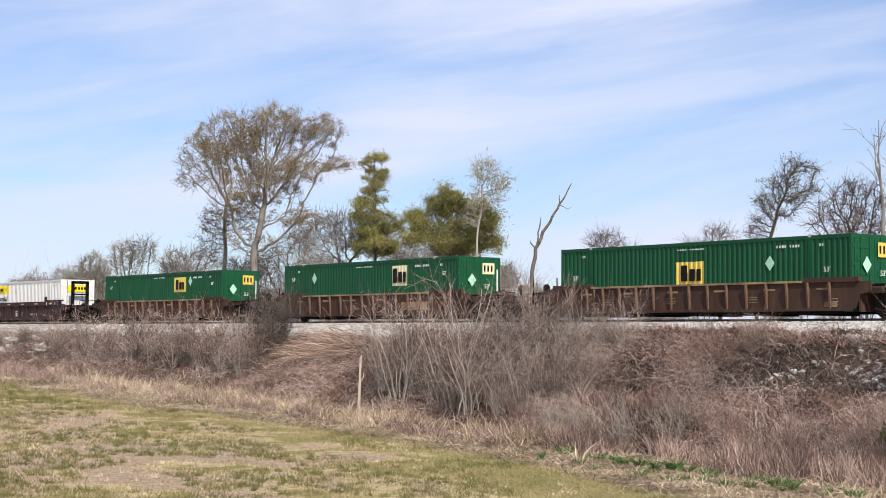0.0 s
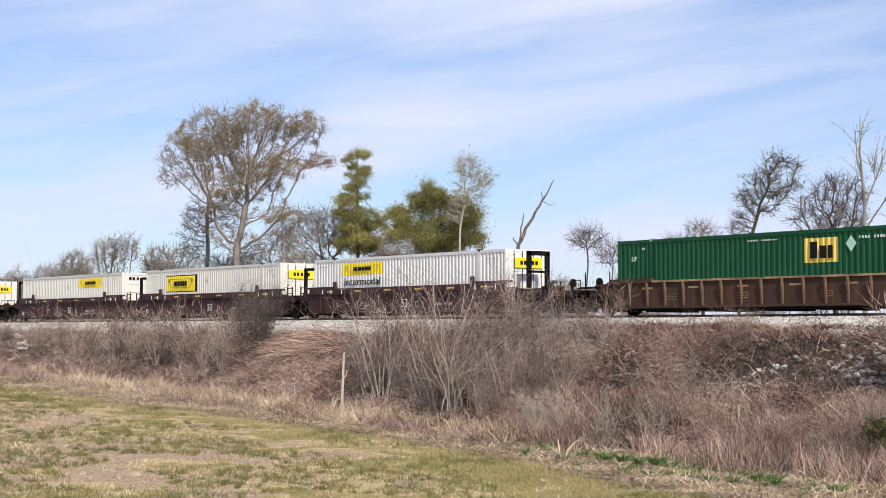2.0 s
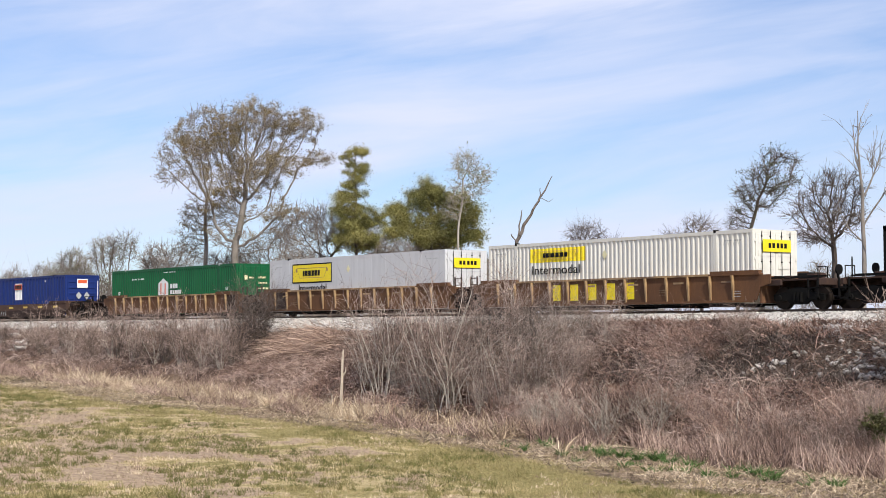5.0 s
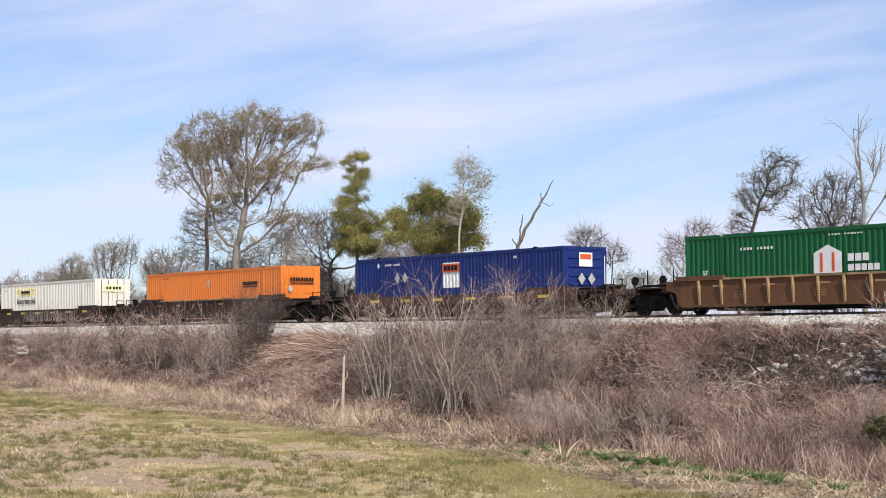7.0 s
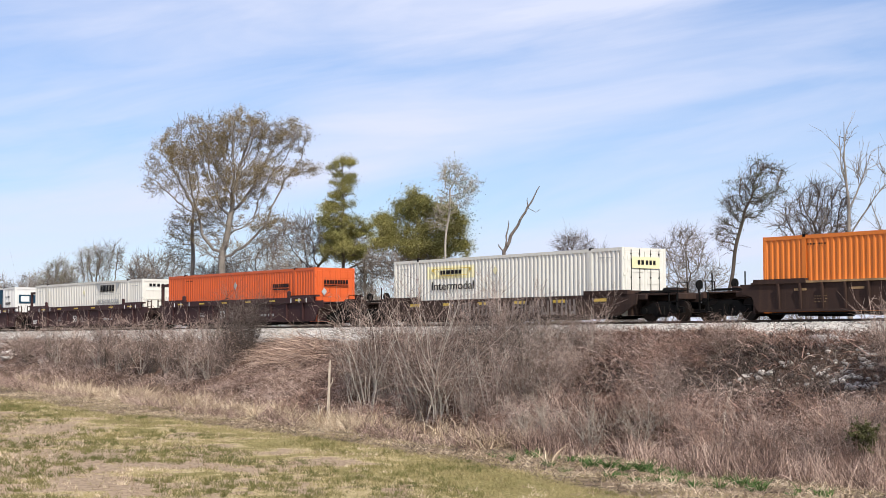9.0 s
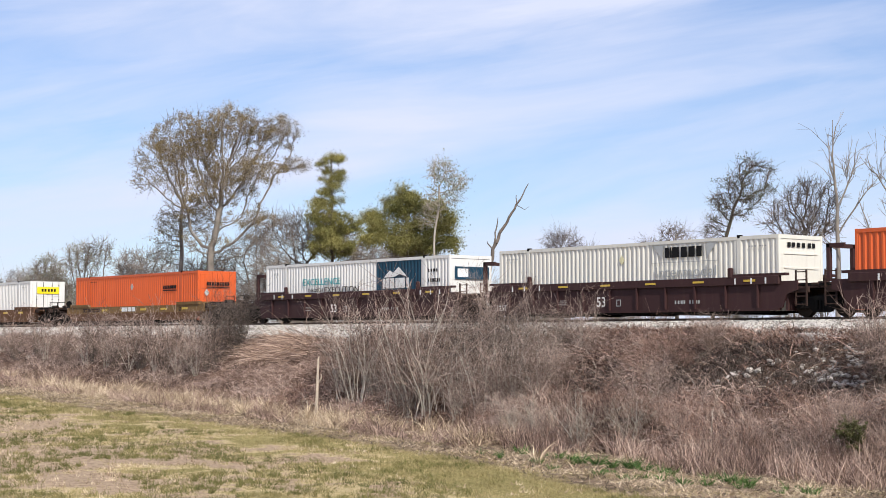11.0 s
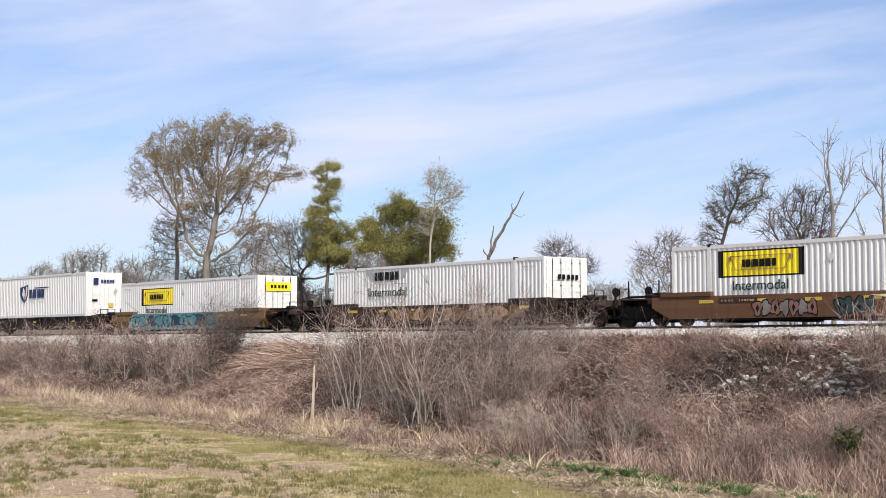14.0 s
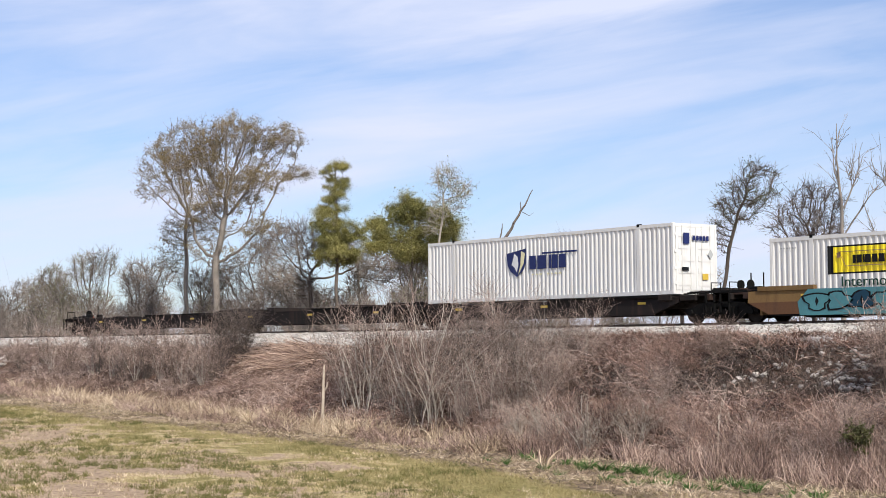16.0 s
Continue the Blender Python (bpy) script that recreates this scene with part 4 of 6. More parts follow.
    part("marking_strip", boxes((0.09, 0.096, 0.98, 1.06, 1.2, 2.3)), M["whitepaint"], c)
    end_words(c, "53'", 0.2, 1.35, 0.3, M["whitepaint"])
    return c


def orange_box(u, key, label):
    c = container(u, key, label, rods=M[key])
    logo_blocks(c, -4.15, 1.9, 1.65, 0.2, M["blackpaint"], (0.7, 0.7, 0.8, 0.8, 0.7, 0.3, 0.8, 0.7, 0.7))
    part("underline", boxes((-4.15, -2.5, -WID / 2 - 0.03, -WID / 2 - 0.024, 1.77, 1.83)), M["blackpaint"], c)
    diamond(c, -8.2, 2.12, 0.24, M["greypaint"])
    part("trade_mark_block", boxes(*[(0.09, 0.096, -0.75 + i * 0.175, -0.75 + i * 0.175 + 0.13, 2.02, 2.24) for i in range(9)], (0.09, 0.096, -0.75, 0.8, 1.9, 1.95)), M["blackpaint"], c)
    diamond(c, 0.0, 1.6, 0.22, M["greypaint"], True, -0.75)
    bar_row(c, -14.0, 2.5, 0.9, 0.1, M["blackpaint"], 7)
    bar_row(c, -3.6, 2.52, 0.8, 0.08, M["redpaint"], 6)
    return c


def number_53(w, x=-8.0, z=0.52, kind="chord"):
    words(w, "53", x, z, 0.58, M["whitepaint"], y=-1.44)
    part("stencil_box", boxes((x + 1.2, x + 1.45, -1.44, -1.434, z, z + 0.03), (x + 1.2, x + 1.45, -1.44, -1.434, z + 0.25, z + 0.28), (x + 1.2, x + 1.23, -1.44, -1.434, z, z + 0.28), (x + 1.42, x + 1.45, -1.44, -1.434, z, z + 0.28)), M["greypaint"], w)
    for x0 in (-15.0, -14.2, -13.2, -2.0, -1.2, -0.5):
        part("marking", boxes((x0, x0 + 0.07, -1.546, -1.538, 1.27, 1.5)), M["whitepaint"], w)
    bar_row(w, -5.2, 0.55, 1.4, 0.22, M["greypaint"], 9, y=-1.44)


def stencil_panel(w, x, z, wd, h, mat="greypaint"):
    """Stencilled service writing too small to read."""
    for k in range(3):
        bar_row(w, x, z + k * h / 3, wd, h / 6, M[mat], 4 + k, y=-1.44, gap=0.2)


def spray_letters(w, x, z, width, height, n, mats, y, rng):
    """Sprayed bubble shapes side by side, each an outline with a filled body."""
    for i in range(n):
        cx = x + (i + 0.5) * width / n
        rw = width / n * 0.62
        for grow, dy, mk in ((1.0, 0.0, mats[0]), (0.82, 0.006, mats[1 + i % (len(mats) - 1)])):
            pts = []
            for k in range(14):
                a = k / 14 * 2 * math.pi
                q = 1 + 0.22 * math.sin(3 * a + i * 1.7) + 0.12 * math.sin(5 * a + i)
                pts.append((cx + rw * grow * q * math.cos(a), z + height / 2 + max(-height / 2, min(height / 2, height * 0.5 * grow * q * math.sin(a)))))
            part("spray_shape", prism(pts, y - 0.004 - dy - 0.003, y - dy), M[mk], w)
        if i % 2 == 0:
            part("spray_shape", prism([(cx - 0.07, z + height * 0.5), (cx, z + height * 0.25), (cx + 0.09, z + height * 0.5), (cx, z + height * 0.72)], y - 0.02, y - 0.014), M[mats[0]], w)


def spray_slabs(w, x, z, width, height, n, mat, y, rng):
    """Tall narrow sprayed strokes, worn and unreadable, in pairs joined by a bar."""
    step = width / n
    for i in range(n):
        a, top = x + i * step + rng.uniform(0, 0.08), z + height * rng.uniform(0.82, 1.0)
        lean, b = rng.uniform(-0.06, 0.1), x + i * step + step * rng.uniform(0.5, 0.66)
        t = step * 0.2
        for p in (a, b):
            part("spray_shape", prism([(p, z), (p + t, z), (p + t + lean, top), (p + lean, top)], y - 0.006, y), M[mat], w)
        h = z + height * rng.choice((0.05, 0.45, 0.8))
        part("spray_shape", prism([(a + t, h), (b, h + 0.03), (b, h + 0.13), (a + t, h + 0.1)], y - 0.005, y - 0.001), M[mat], w)


def ribbed_marks(w, seed):
    rng = random.Random(seed)
    for x in (-13.4, -9.6, -5.0):
        stencil_panel(w, x + rng.uniform(-0.3, 0.3), 0.62, 0.6, 0.3, "w_ledge")
    stencil_panel(w, -1.0, 0.5, 0.5, 0.3)


RNG = random.Random(5)

# three green boxes in rust-brown wagons
green_box(-37.6, "c_green", "green corrugated container with an ochre logo panel", (-8.86, -7.4, 1.15, 2.1), "orangeyellow", (-3.93, 1.9))
green_box(-61.25, "c_green", "green corrugated container with a cream logo panel", (-5.69, -4.2, 1.55, 2.58), "faded", (-13.0, 2.1), 2.0)
green_box(-84.65, "c_green", "green corrugated container with an ochre square logo", (-6.0, -4.62, 1.65, 2.57), "orangeyellow", (-3.95, 2.3), 2.0)
for k, u in enumerate((-37.6, -61.25, -84.65)):
    w = well_wagon(u, "ribbed", "w_brown", "rust-brown ribbed well wagon with scuffed ochre top flange")
    ribbed_marks(w, k)
    part("patch_panel", boxes((-4.6, -2.4, -1.44, -1.432, 0.55, 0.95)) if k == 1 else boxes((-1.2, -0.6, -1.44, -1.432, 0.42, 0.62)), M["w_ledge"], w)

# three white boxes in a maroon articulated wagon
white_sign_box(-108.2, "white corrugated container with a yellow sign and black lettering", (-13.33, 2.0, 3.5, 0.62), False, inter=(-13.25, 1.47, 3.28, 0.42))
white_sign_box(-127.8, "white corrugated container with a black-framed yellow sign", (-13.41, 1.52, 3.63, 0.92), True, "c_cream")
white_sign_box(-147.4, "white corrugated container with a yellow sign near its plain end", (-6.53, 2.0, 3.64, 0.62), False, "c_cream", plain_end=True)
for k, u in enumerate((-108.2, -127.8, -147.4)):
    w = well_wagon(u, "chord", "w_maroon", "maroon articulated well wagon unit with white numerals",
                   front="couple" if k == 0 else "none", rear="couple" if k == 2 else "share")
    number_53(w)
    if k:
        words(w, "125T", -15.9, 0.42, 0.36, M["whitepaint"], y=-1.44)
    stencil_panel(w, -11.6, 0.62, 0.7, 0.25)
    if k < 2:
        part("folding_bracket", boxes((-L - 1.5, -L - 1.35, -1.0, -0.85, 1.3, 2.75), (-L - 1.5, -L - 0.5, -1.0, -0.9, 2.6, 2.75), (-L - 1.5, -L - 1.35, 0.6, 0.75, 1.3, 2.6)), M["black"], w)
    else:
        part("end_frame", boxes((-L - 1.5, -L - 1.4, -1.0, -0.86, 1.3, 2.9), (-L - 1.5, -L - 1.4, 0.1, 0.24, 1.3, 2.9), (-L - 1.5, -L - 1.4, -1.0, 0.24, 2.75, 2.95)), M["black"], w)
    if k == 0:
        part("end_frame", boxes((1.1, 1.25, -1.0, -0.8, 1.3, 2.95), (1.1, 1.25, 0.1, 0.3, 1.3, 2.95), (1.1, 1.25, -1.0, 0.3, 2.8, 3.0), (1.1, 1.25, -1.0, 0.3, 2.0, 2.1)), M["black"], w)

# white, grey and green in an orange-brown articulated wagon
white_sign_box(-170.9, "white corrugated container with yellow sign above black lettering", (-13.24, 2.0, 3.6, 0.62), False, "c_cream", inter=(-13.06, 1.47, 3.2, 0.42))
white_sign_box(-190.35, "pale grey smooth-sided container with a framed yellow sign", (-13.67, 1.62, 3.75, 0.92), True, "c_grey", (-13.1, 1.1, 2.75, 0.42), "smooth")
hub = container(-210.2, "c_green2", "bright green corrugated container with a white gabled emblem", rods=M["c_green2"])
part("emblem", prism([(-9.6, 1.2), (-8.3, 1.2), (-8.3, 1.95), (-8.95, 2.25), (-9.6, 1.95)], -WID / 2 - 0.022, -WID / 2 - 0.013), M["whitepaint"], hub, "white gabled emblem")
part("emblem_bars", boxes((-9.3, -9.18, -WID / 2 - 0.032, -WID / 2 - 0.024, 1.25, 1.95), (-8.75, -8.63, -WID / 2 - 0.032, -WID / 2 - 0.024, 1.25, 1.95)), M["redpaint"], hub)
logo_blocks(hub, -8.03, 1.6, 1.0, 0.28, M["whitepaint"], (0.5, 0.5, 0.5))
logo_blocks(hub, -8.03, 1.25, 1.45, 0.24, M["whitepaint"], (0.6, 0.5, 0.5, 0.5, 0.5))
bar_row(hub, -8.9, 2.58, 1.6, 0.09, M["whitepaint"], 11)
bar_row(hub, -13.2, 2.2, 1.7, 0.17, M["whitepaint"], 10)
words(hub, "53'", -15.2, 1.3, 0.27, M["whitepaint"])
words(hub, "53'", -1.2, 1.36, 0.27, M["whitepaint"])
for k in range(3):
    tagged(part("marking", boxes(*[(0.09, 0.096, 0.15 + i * 0.1, 0.21 + i * 0.1, 1.4 + k * 0.32, 1.51 + k * 0.32) for i in range(7 - k)]), M["faded"], hub), kind="stuff")
part("end_emblem", boxes((0.09, 0.096, -0.8, -0.6, 1.95, 2.2), (0.09, 0.096, -0.5, -0.2, 2.03, 2.12)), M["faded"], hub)
for k, u in enumerate((-170.9, -190.35, -210.2)):
    w = well_wagon(u, "ribbed", "w_orange", "orange-brown ribbed articulated well wagon unit",
                   front="couple" if k == 0 else "none", rear="couple" if k == 2 else "share", ribs=13)
    ribbed_marks(w, 10 + k)
    if k == 0:
        for i in range(5):
            part("spray_shape", boxes((-11.5 + i * 1.15, -11.0 + i * 1.15, -1.44, -1.434, 0.5, 1.2)), M["signyellow"], w)
    if k:
        part("dark_panel", boxes((-15.4 if k == 1 else -1.1, -14.2 if k == 1 else 0.1, -1.44, -1.432, 0.4, 1.3)), M["w_sooty"], w)

# a blue box in a dusty tan wagon
blue = container(-233.7, "c_blue", "deep blue corrugated container with a white and red panel", doors=False)
s = painted(blue, "logo_panel", -8.84, -7.31, 1.25, 2.46, M["whitepaint"], "white panel with a red band")
plate(s, "red_band", -8.75, -7.42, 2.0, 2.4, M["redpaint"], y=-WID / 2 - 0.024)
logo_blocks(s, -8.6, 2.08, 1.1, 0.24, M["blackpaint"], (0.6, 0.6, 0.6, 0.6), y=-WID / 2 - 0.044)
for x in (-12.48, -11.82):
    diamond(blue, x, 1.83, 0.27, M["greypaint"])
bar_row(blue, -13.5, 2.45, 1.3, 0.16, M["whitepaint"], 9)
diamond(blue, -14.1, 2.5, 0.14, M["whitepaint"])
bar_row(blue, -3.4, 2.45, 0.25, 0.2, M["whitepaint"], 2)
end_plate(blue, "end_panel", -0.4, 0.4, 2.0, 2.62, M["whitepaint"], "", 0.03)
end_plate(blue, "end_band", -0.33, 0.33, 2.32, 2.55, M["redpaint"], "", 0.038)
for y in (-0.3, 0.3):
    diamond(blue, 0.0, 1.45, 0.27, M["greypaint"], True, y)
for k in range(6):
    part("pressed_bar", soft_box(-0.03, 0.012, -1.0, 1.0, 0.35 + k * 0.4, 0.47 + k * 0.4, 0.01), M["c_blue"], blue)
part("pipe_strip", boxes((0.02, 0.03, 1.14, 1.19, 0.8, 2.5)), M["whitepaint"], blue)
w = well_wagon(-233.7, "smooth", "w_umber", "dusty umber smooth-sided well wagon with sooty lower panels", "w_sooty")
bar_row(w, -12.4, 0.85, 1.0, 0.17, M["w_brown"], 3, y=-1.49)
bar_row(w, -11.0, 0.85, 1.3, 0.17, M["w_brown"], 6, y=-1.49)
for i, dz in enumerate((0.0, 0.08, -0.03, 0.05, 0.0, 0.06)):
    part("spray_shape", prism([(-12.1 + i * 0.4, 0.32 + dz * 0.5), (-12.05 + i * 0.4, 0.32), (-11.85 + i * 0.4, 0.62 + dz), (-11.92 + i * 0.4, 0.64 + dz)], -1.5, -1.494), M["greypaint"], w)

# orange in a dark wagon, white in a sprayed one
orange_box(-257.2, "c_orange", "bright orange corrugated container with black underlined logo")
w = well_wagon(-257.2, "ribbed", "w_dark", "dark brown ribbed well wagon with dull flange")
ribbed_marks(w, 21)
c = white_sign_box(-280.93, "white corrugated container with a faded yellow sign", (-13.32, 1.93, 3.57, 0.6), False, "c_cream", inter=(-13.08, 1.4, 3.25, 0.42), ground="faded")
w = well_wagon(-280.93, "smooth", "w_sooty", "sooty smooth-sided well wagon with sprayed grey letters", "w_sooty")
spray_slabs(w, -11.5, 0.32, 9.0, 0.72, 15, "w_chalk", -1.496, RNG)

# orange, white and blue-panelled in a maroon articulated wagon
orange_box(-304.2, "c_redorange", "red-orange corrugated container with small black logo")
white_sign_box(-323.8, "cream corrugated container with an outlined sign and grey lettering", None, False, "c_cream", inter=(-6.4, 1.42, 3.3, 0.45), text_only=(-6.58, 2.0), inter_mat="greypaint", plain_end=True)
klm = container(-343.55, "c_white", "white corrugated container with a dark blue panel and teal slogan", doors=False)
p = painted(klm, "blue_panel", -5.87, -2.13, 0.17, 2.75, M["c_navy"], "dark blue painted panel")
part("mountain_emblem", prism([(-5.2, 1.95), (-4.7, 2.3), (-4.45, 2.15), (-4.0, 2.45), (-3.5, 2.1), (-3.3, 1.95), (-3.9, 2.1), (-4.4, 1.95)], -WID / 2 - 0.03, -WID / 2 - 0.02), M["whitepaint"], p)
logo_blocks(p, -5.3, 1.4, 2.2, 0.5, M["whitepaint"], (0.25, 0.35, 0.5, 0.25, 0.7, 0.25))
words(klm, "EXCELLENCE", -12.5, 1.72, 0.5, M["tealpaint"], width=3.5)
words(klm, "THROUGH", -12.0, 1.36, 0.27, M["blackpaint"], width=1.4)
words(klm, "EXECUTION", -10.46, 1.3, 0.44, M["blackpaint"], width=3.1)
bar_row(klm, -1.65, 2.1, 0.8, 0.25, M["blackpaint"], 4)
bar_row(klm, -1.65, 1.6, 1.0, 0.3, M["blackpaint"], 6)
end_plate(klm, "end_panel", -1.0, 1.1, 1.75, 2.35, M["c_navy"], "dark blue panel on the end", 0.03)
end_plate(klm, "end_emblem", -0.85, -0.2, 1.85, 2.25, M["whitepaint"], "", 0.038)
bar_row(klm, -15.3, 2.3, 0.5, 0.25, M["greypaint"], 2)
for k, u in enumerate((-304.2, -323.8, -343.55)):
    w = well_wagon(u, "chord", "w_maroon", "maroon articulated well wagon unit with white numerals",
                   front="couple" if k == 0 else "none", rear="couple" if k == 2 else "share")
    number_53(w, -9.7)
    if k == 1:
        words(w, "125T", -16.2, 0.42, 0.36, M["whitepaint"], y=-1.44)
    stencil_panel(w, -12.2, 0.62, 0.7, 0.25)
    part("folding_bracket" if k < 2 else "end_frame", boxes((-L - 1.5, -L - 1.35, -1.0, -0.85, 1.3, 2.7), (-L - 1.5, -L - 0.7, -1.0, -0.9, 2.55, 2.7), (-L - 1.5, -L - 1.35, 0.4, 0.55, 1.3, 2.7), (-L - 1.5, -L - 1.35, -1.0, 0.55, 2.55, 2.7)), M["w_maroon"], w)

# orange, white, white and white in smooth-sided wagons
orange_box(-367.2, "c_redorange", "red-orange corrugated container with black underlined logo")
w = well_wagon(-367.2, "smooth", "w_tan", "dusty tan smooth-sided well wagon with white emblem", "w_tanlow")
for x0, x1 in ((-9.2, -8.5), (-8.4, -7.9), (-7.8, -7.4)):
    part("emblem", boxes((x0, x1, -1.5, -1.492, 0.82, 1.08)), M["whitepaint"], w)
part("number_panel", boxes((-14.7, -12.2, -1.494, -1.486, 0.82, 1.06)), M["w_dark"], w)
bar_row(w, -14.6, 0.87, 0.8, 0.14, M["w_tan"], 4, y=-1.502)
bar_row(w, -13.5, 0.87, 1.2, 0.14, M["w_tan"], 6, y=-1.502)
words(w, "53", -1.9, 0.78, 0.3, M["blackpaint"], y=-1.5)
white_sign_box(-390.6, "white corrugated container with a black-framed yellow sign", (-13.46, 1.66, 3.69, 0.92), True, "c_white", inter=(-13.0, 1.1, 2.75, 0.4), inter_mat="greenpaint")
w = well_wagon(-390.6, "smooth", "w_tanlow", "dusty brown smooth-sided well wagon with sprayed tags", "w_tanlow")
spray_letters(w, -11.8, 0.3, 3.0, 0.66, 7, ("blackpaint", "w_blush", "w_chalk"), -1.5, RNG)
part("number_panel", boxes((-13.5, -11.6, -1.494, -1.486, 0.86, 1.06)), M["w_dark"], w)
bar_row(w, -13.4, 0.89, 0.7, 0.14, M["w_ledge"], 4, y=-1.502)
bar_row(w, -12.5, 0.89, 0.8, 0.14, M["w_ledge"], 6, y=-1.502)
spray_letters(w, -8.0, 0.3, 1.7, 0.7, 4, ("blackpaint", "w_slate"), -1.5, RNG)
part("emblem", prism([(-6.5, 1.02), (-5.0, 1.02), (-4.85, 1.12), (-5.1, 1.0), (-5.4, 0.86)], -1.5, -1.492), M["faded"], w)
white_sign_box(-414.35, "white corrugated container with outlined sign and green lettering", None, False, "c_white", inter=(-13.1, 1.42, 3.2, 0.46), text_only=(-13.29, 2.0), inter_mat="greenpaint")
w = well_wagon(-414.35, "smooth", "w_sooty", "sooty smooth-sided well wagon with large tan sprayed letters", "w_sooty")
spray_letters(w, -11.1, 0.3, 9.8, 0.8, 10, ("w_dark", "w_ledge", "w_tan"), -1.5, RNG)
white_sign_box(-437.85, "white corrugated container with framed sign, in a teal-sprayed wagon", (-13.29, 1.49, 3.67, 0.92), True, "c_white", inter=(-12.85, 0.97, 2.67, 0.4), inter_mat="greenpaint")
w = well_wagon(-437.85, "smooth", "w_tan", "brown smooth-sided well wagon sprayed teal along its side", "w_tanlow")
part("spray_ground", prism([(-14.6, 0.2), (-4.1, 0.2), (-3.9, 0.6), (-4.1, 1.17), (-9, 1.14), (-14.2, 1.17), (-14.7, 0.7)], -1.5, -1.492), M["w_teal"], w, "teal spray paint")
spray_letters(w, -14.3, 0.35, 10.0, 0.72, 10, ("blackpaint", "w_teal", "w_teal", "c_navy"), -1.506, RNG)

# the tall white box on a spine wagon, and the empty units behind it
sw = container(-458.95, "c_white", "white corrugated container with a dark shield emblem", z=6.2, rods=M["c_white"])
part("shield", prism([(-10.3, 2.12), (-9.7, 2.2), (-9.0, 2.3), (-9.02, 1.6), (-9.2, 1.3), (-9.6, 1.05), (-10.05, 1.3), (-10.25, 1.6)], -WID / 2 - 0.022, -WID / 2 - 0.013), M["navypaint"], sw, "dark shield emblem")
part("shield_mane", prism([(-9.75, 2.1), (-9.55, 1.95), (-9.5, 1.6), (-9.6, 1.25), (-9.78, 1.5), (-9.95, 1.6)], -WID / 2 - 0.032, -WID / 2 - 0.023), M["whitepaint"], sw)
part("shield_band", prism([(-9.3, 2.2), (-9.05, 2.1), (-9.15, 1.6), (-9.5, 1.15), (-9.35, 1.6)], -WID / 2 - 0.032, -WID / 2 - 0.023), M["faded"], sw)
logo_blocks(sw, -8.75, 1.35, 2.5, 0.6, M["navypaint"], (0.8, 1.1, 0.3, 0.7, 0.8))
part("trade_mark_block", boxes((-7.9, -5.65, -WID / 2 - 0.03, -WID / 2 - 0.024, 2.0, 2.08)), M["navypaint"], sw)
bar_row(sw, -8.6, 1.08, 2.0, 0.1, M["faded"], 8)
part("end_shield", boxes((0.085, 0.092, -0.8, -0.45, 2.05, 2.5)), M["navypaint"], sw)
for_blocks([(0.085, 0.092, -0.25 + i * 0.2, -0.25 + i * 0.2 + 0.15, 2.2, 2.4) for i in range(5)], M["navypaint"], sw)
diamond(sw, 0, 1.65, 0.2, M["greypaint"], True, 0.8)
part("end_label", boxes((0.085, 0.092, 0.3, 0.65, 0.6, 0.85)), M["yellow"], sw)
part("end_label", boxes((0.085, 0.092, -0.9, -0.5, 0.95, 1.1)), M["blackpaint"], sw)


def spine_wagon(u, label, front, rear, top=1.16):
    """A low spine wagon: fish-bellied side sills, a deck with container shelves, and bogies."""
    w = tagged(new("spine_wagon"), label, "railway wagon", "spine wagons at the tail")
    out = [(-16.4, 0.85), (-15.2, 0.36), (-1.2, 0.36), (0.3, 0.85), (0.3, 1.02), (-16.4, 1.02)]
    for s in (-1, 1):
        part("side_sill", prism(out, s * 1.25 - 0.05, s * 1.25 + 0.05), M["w_spine"], w)
    part("deck", boxes((-16.4, 0.3, -1.3, 1.3, 1.0, 1.07)), M["w_spine"], w)
    part("centre_beam", boxes((-18.0, 1.8, -0.35, 0.35, 0.62, 1.0)), M["w_spine"], w)
    for x in (-15.6, -11.5, -4.5, -0.4):
        part("cross_bearer", soft_box(x - 0.35, x + 0.35, -1.42, 1.42, 0.92, top, 0.02), M["w_spine"], w)
    part("raised_shelf", boxes((-7.5, -0.3, -1.4, -1.2, 1.07, 1.16), (-7.5, -0.3, 1.2, 1.4, 1.07, 1.16)), M["black"], w)
    for x, s, on in ((0.3, 1, front), (-16.4, -1, rear)):
        end_gear(w, x, s, M["w_spine"], on == "couple", False)
        if on != "none":
            truck_parts(w, x + s * (1.35 if on == "couple" else 1.0))
    for x in (-14.0, -8.0, -2.0):
        part("reflector", boxes((x, x + 0.45, -1.31, -1.302, 0.8, 0.9)), M["yellow"], w)
    MOVERS.append((w, u, RAIL_Z))
    return w


spine_wagon(-459.0, "black spine wagon carrying a white container", "couple", "share")
spine_wagon(-477.6, "empty black spine wagon unit with raised shelves", "none", "share", 1.3)
w = spine_wagon(-496.2, "empty black spine wagon unit at the train's tail", "none", "couple")
part("tail_lamp_box", soft_box(-19.1, -18.95, 0.5, 0.75, 1.1, 1.4, 0.02), M["redpaint"], w)

# ---- trees beyond the line ----
# place along and across the line, height of the fork, and the crown's masses: sideways, height, half width, half height
TREES = dict(
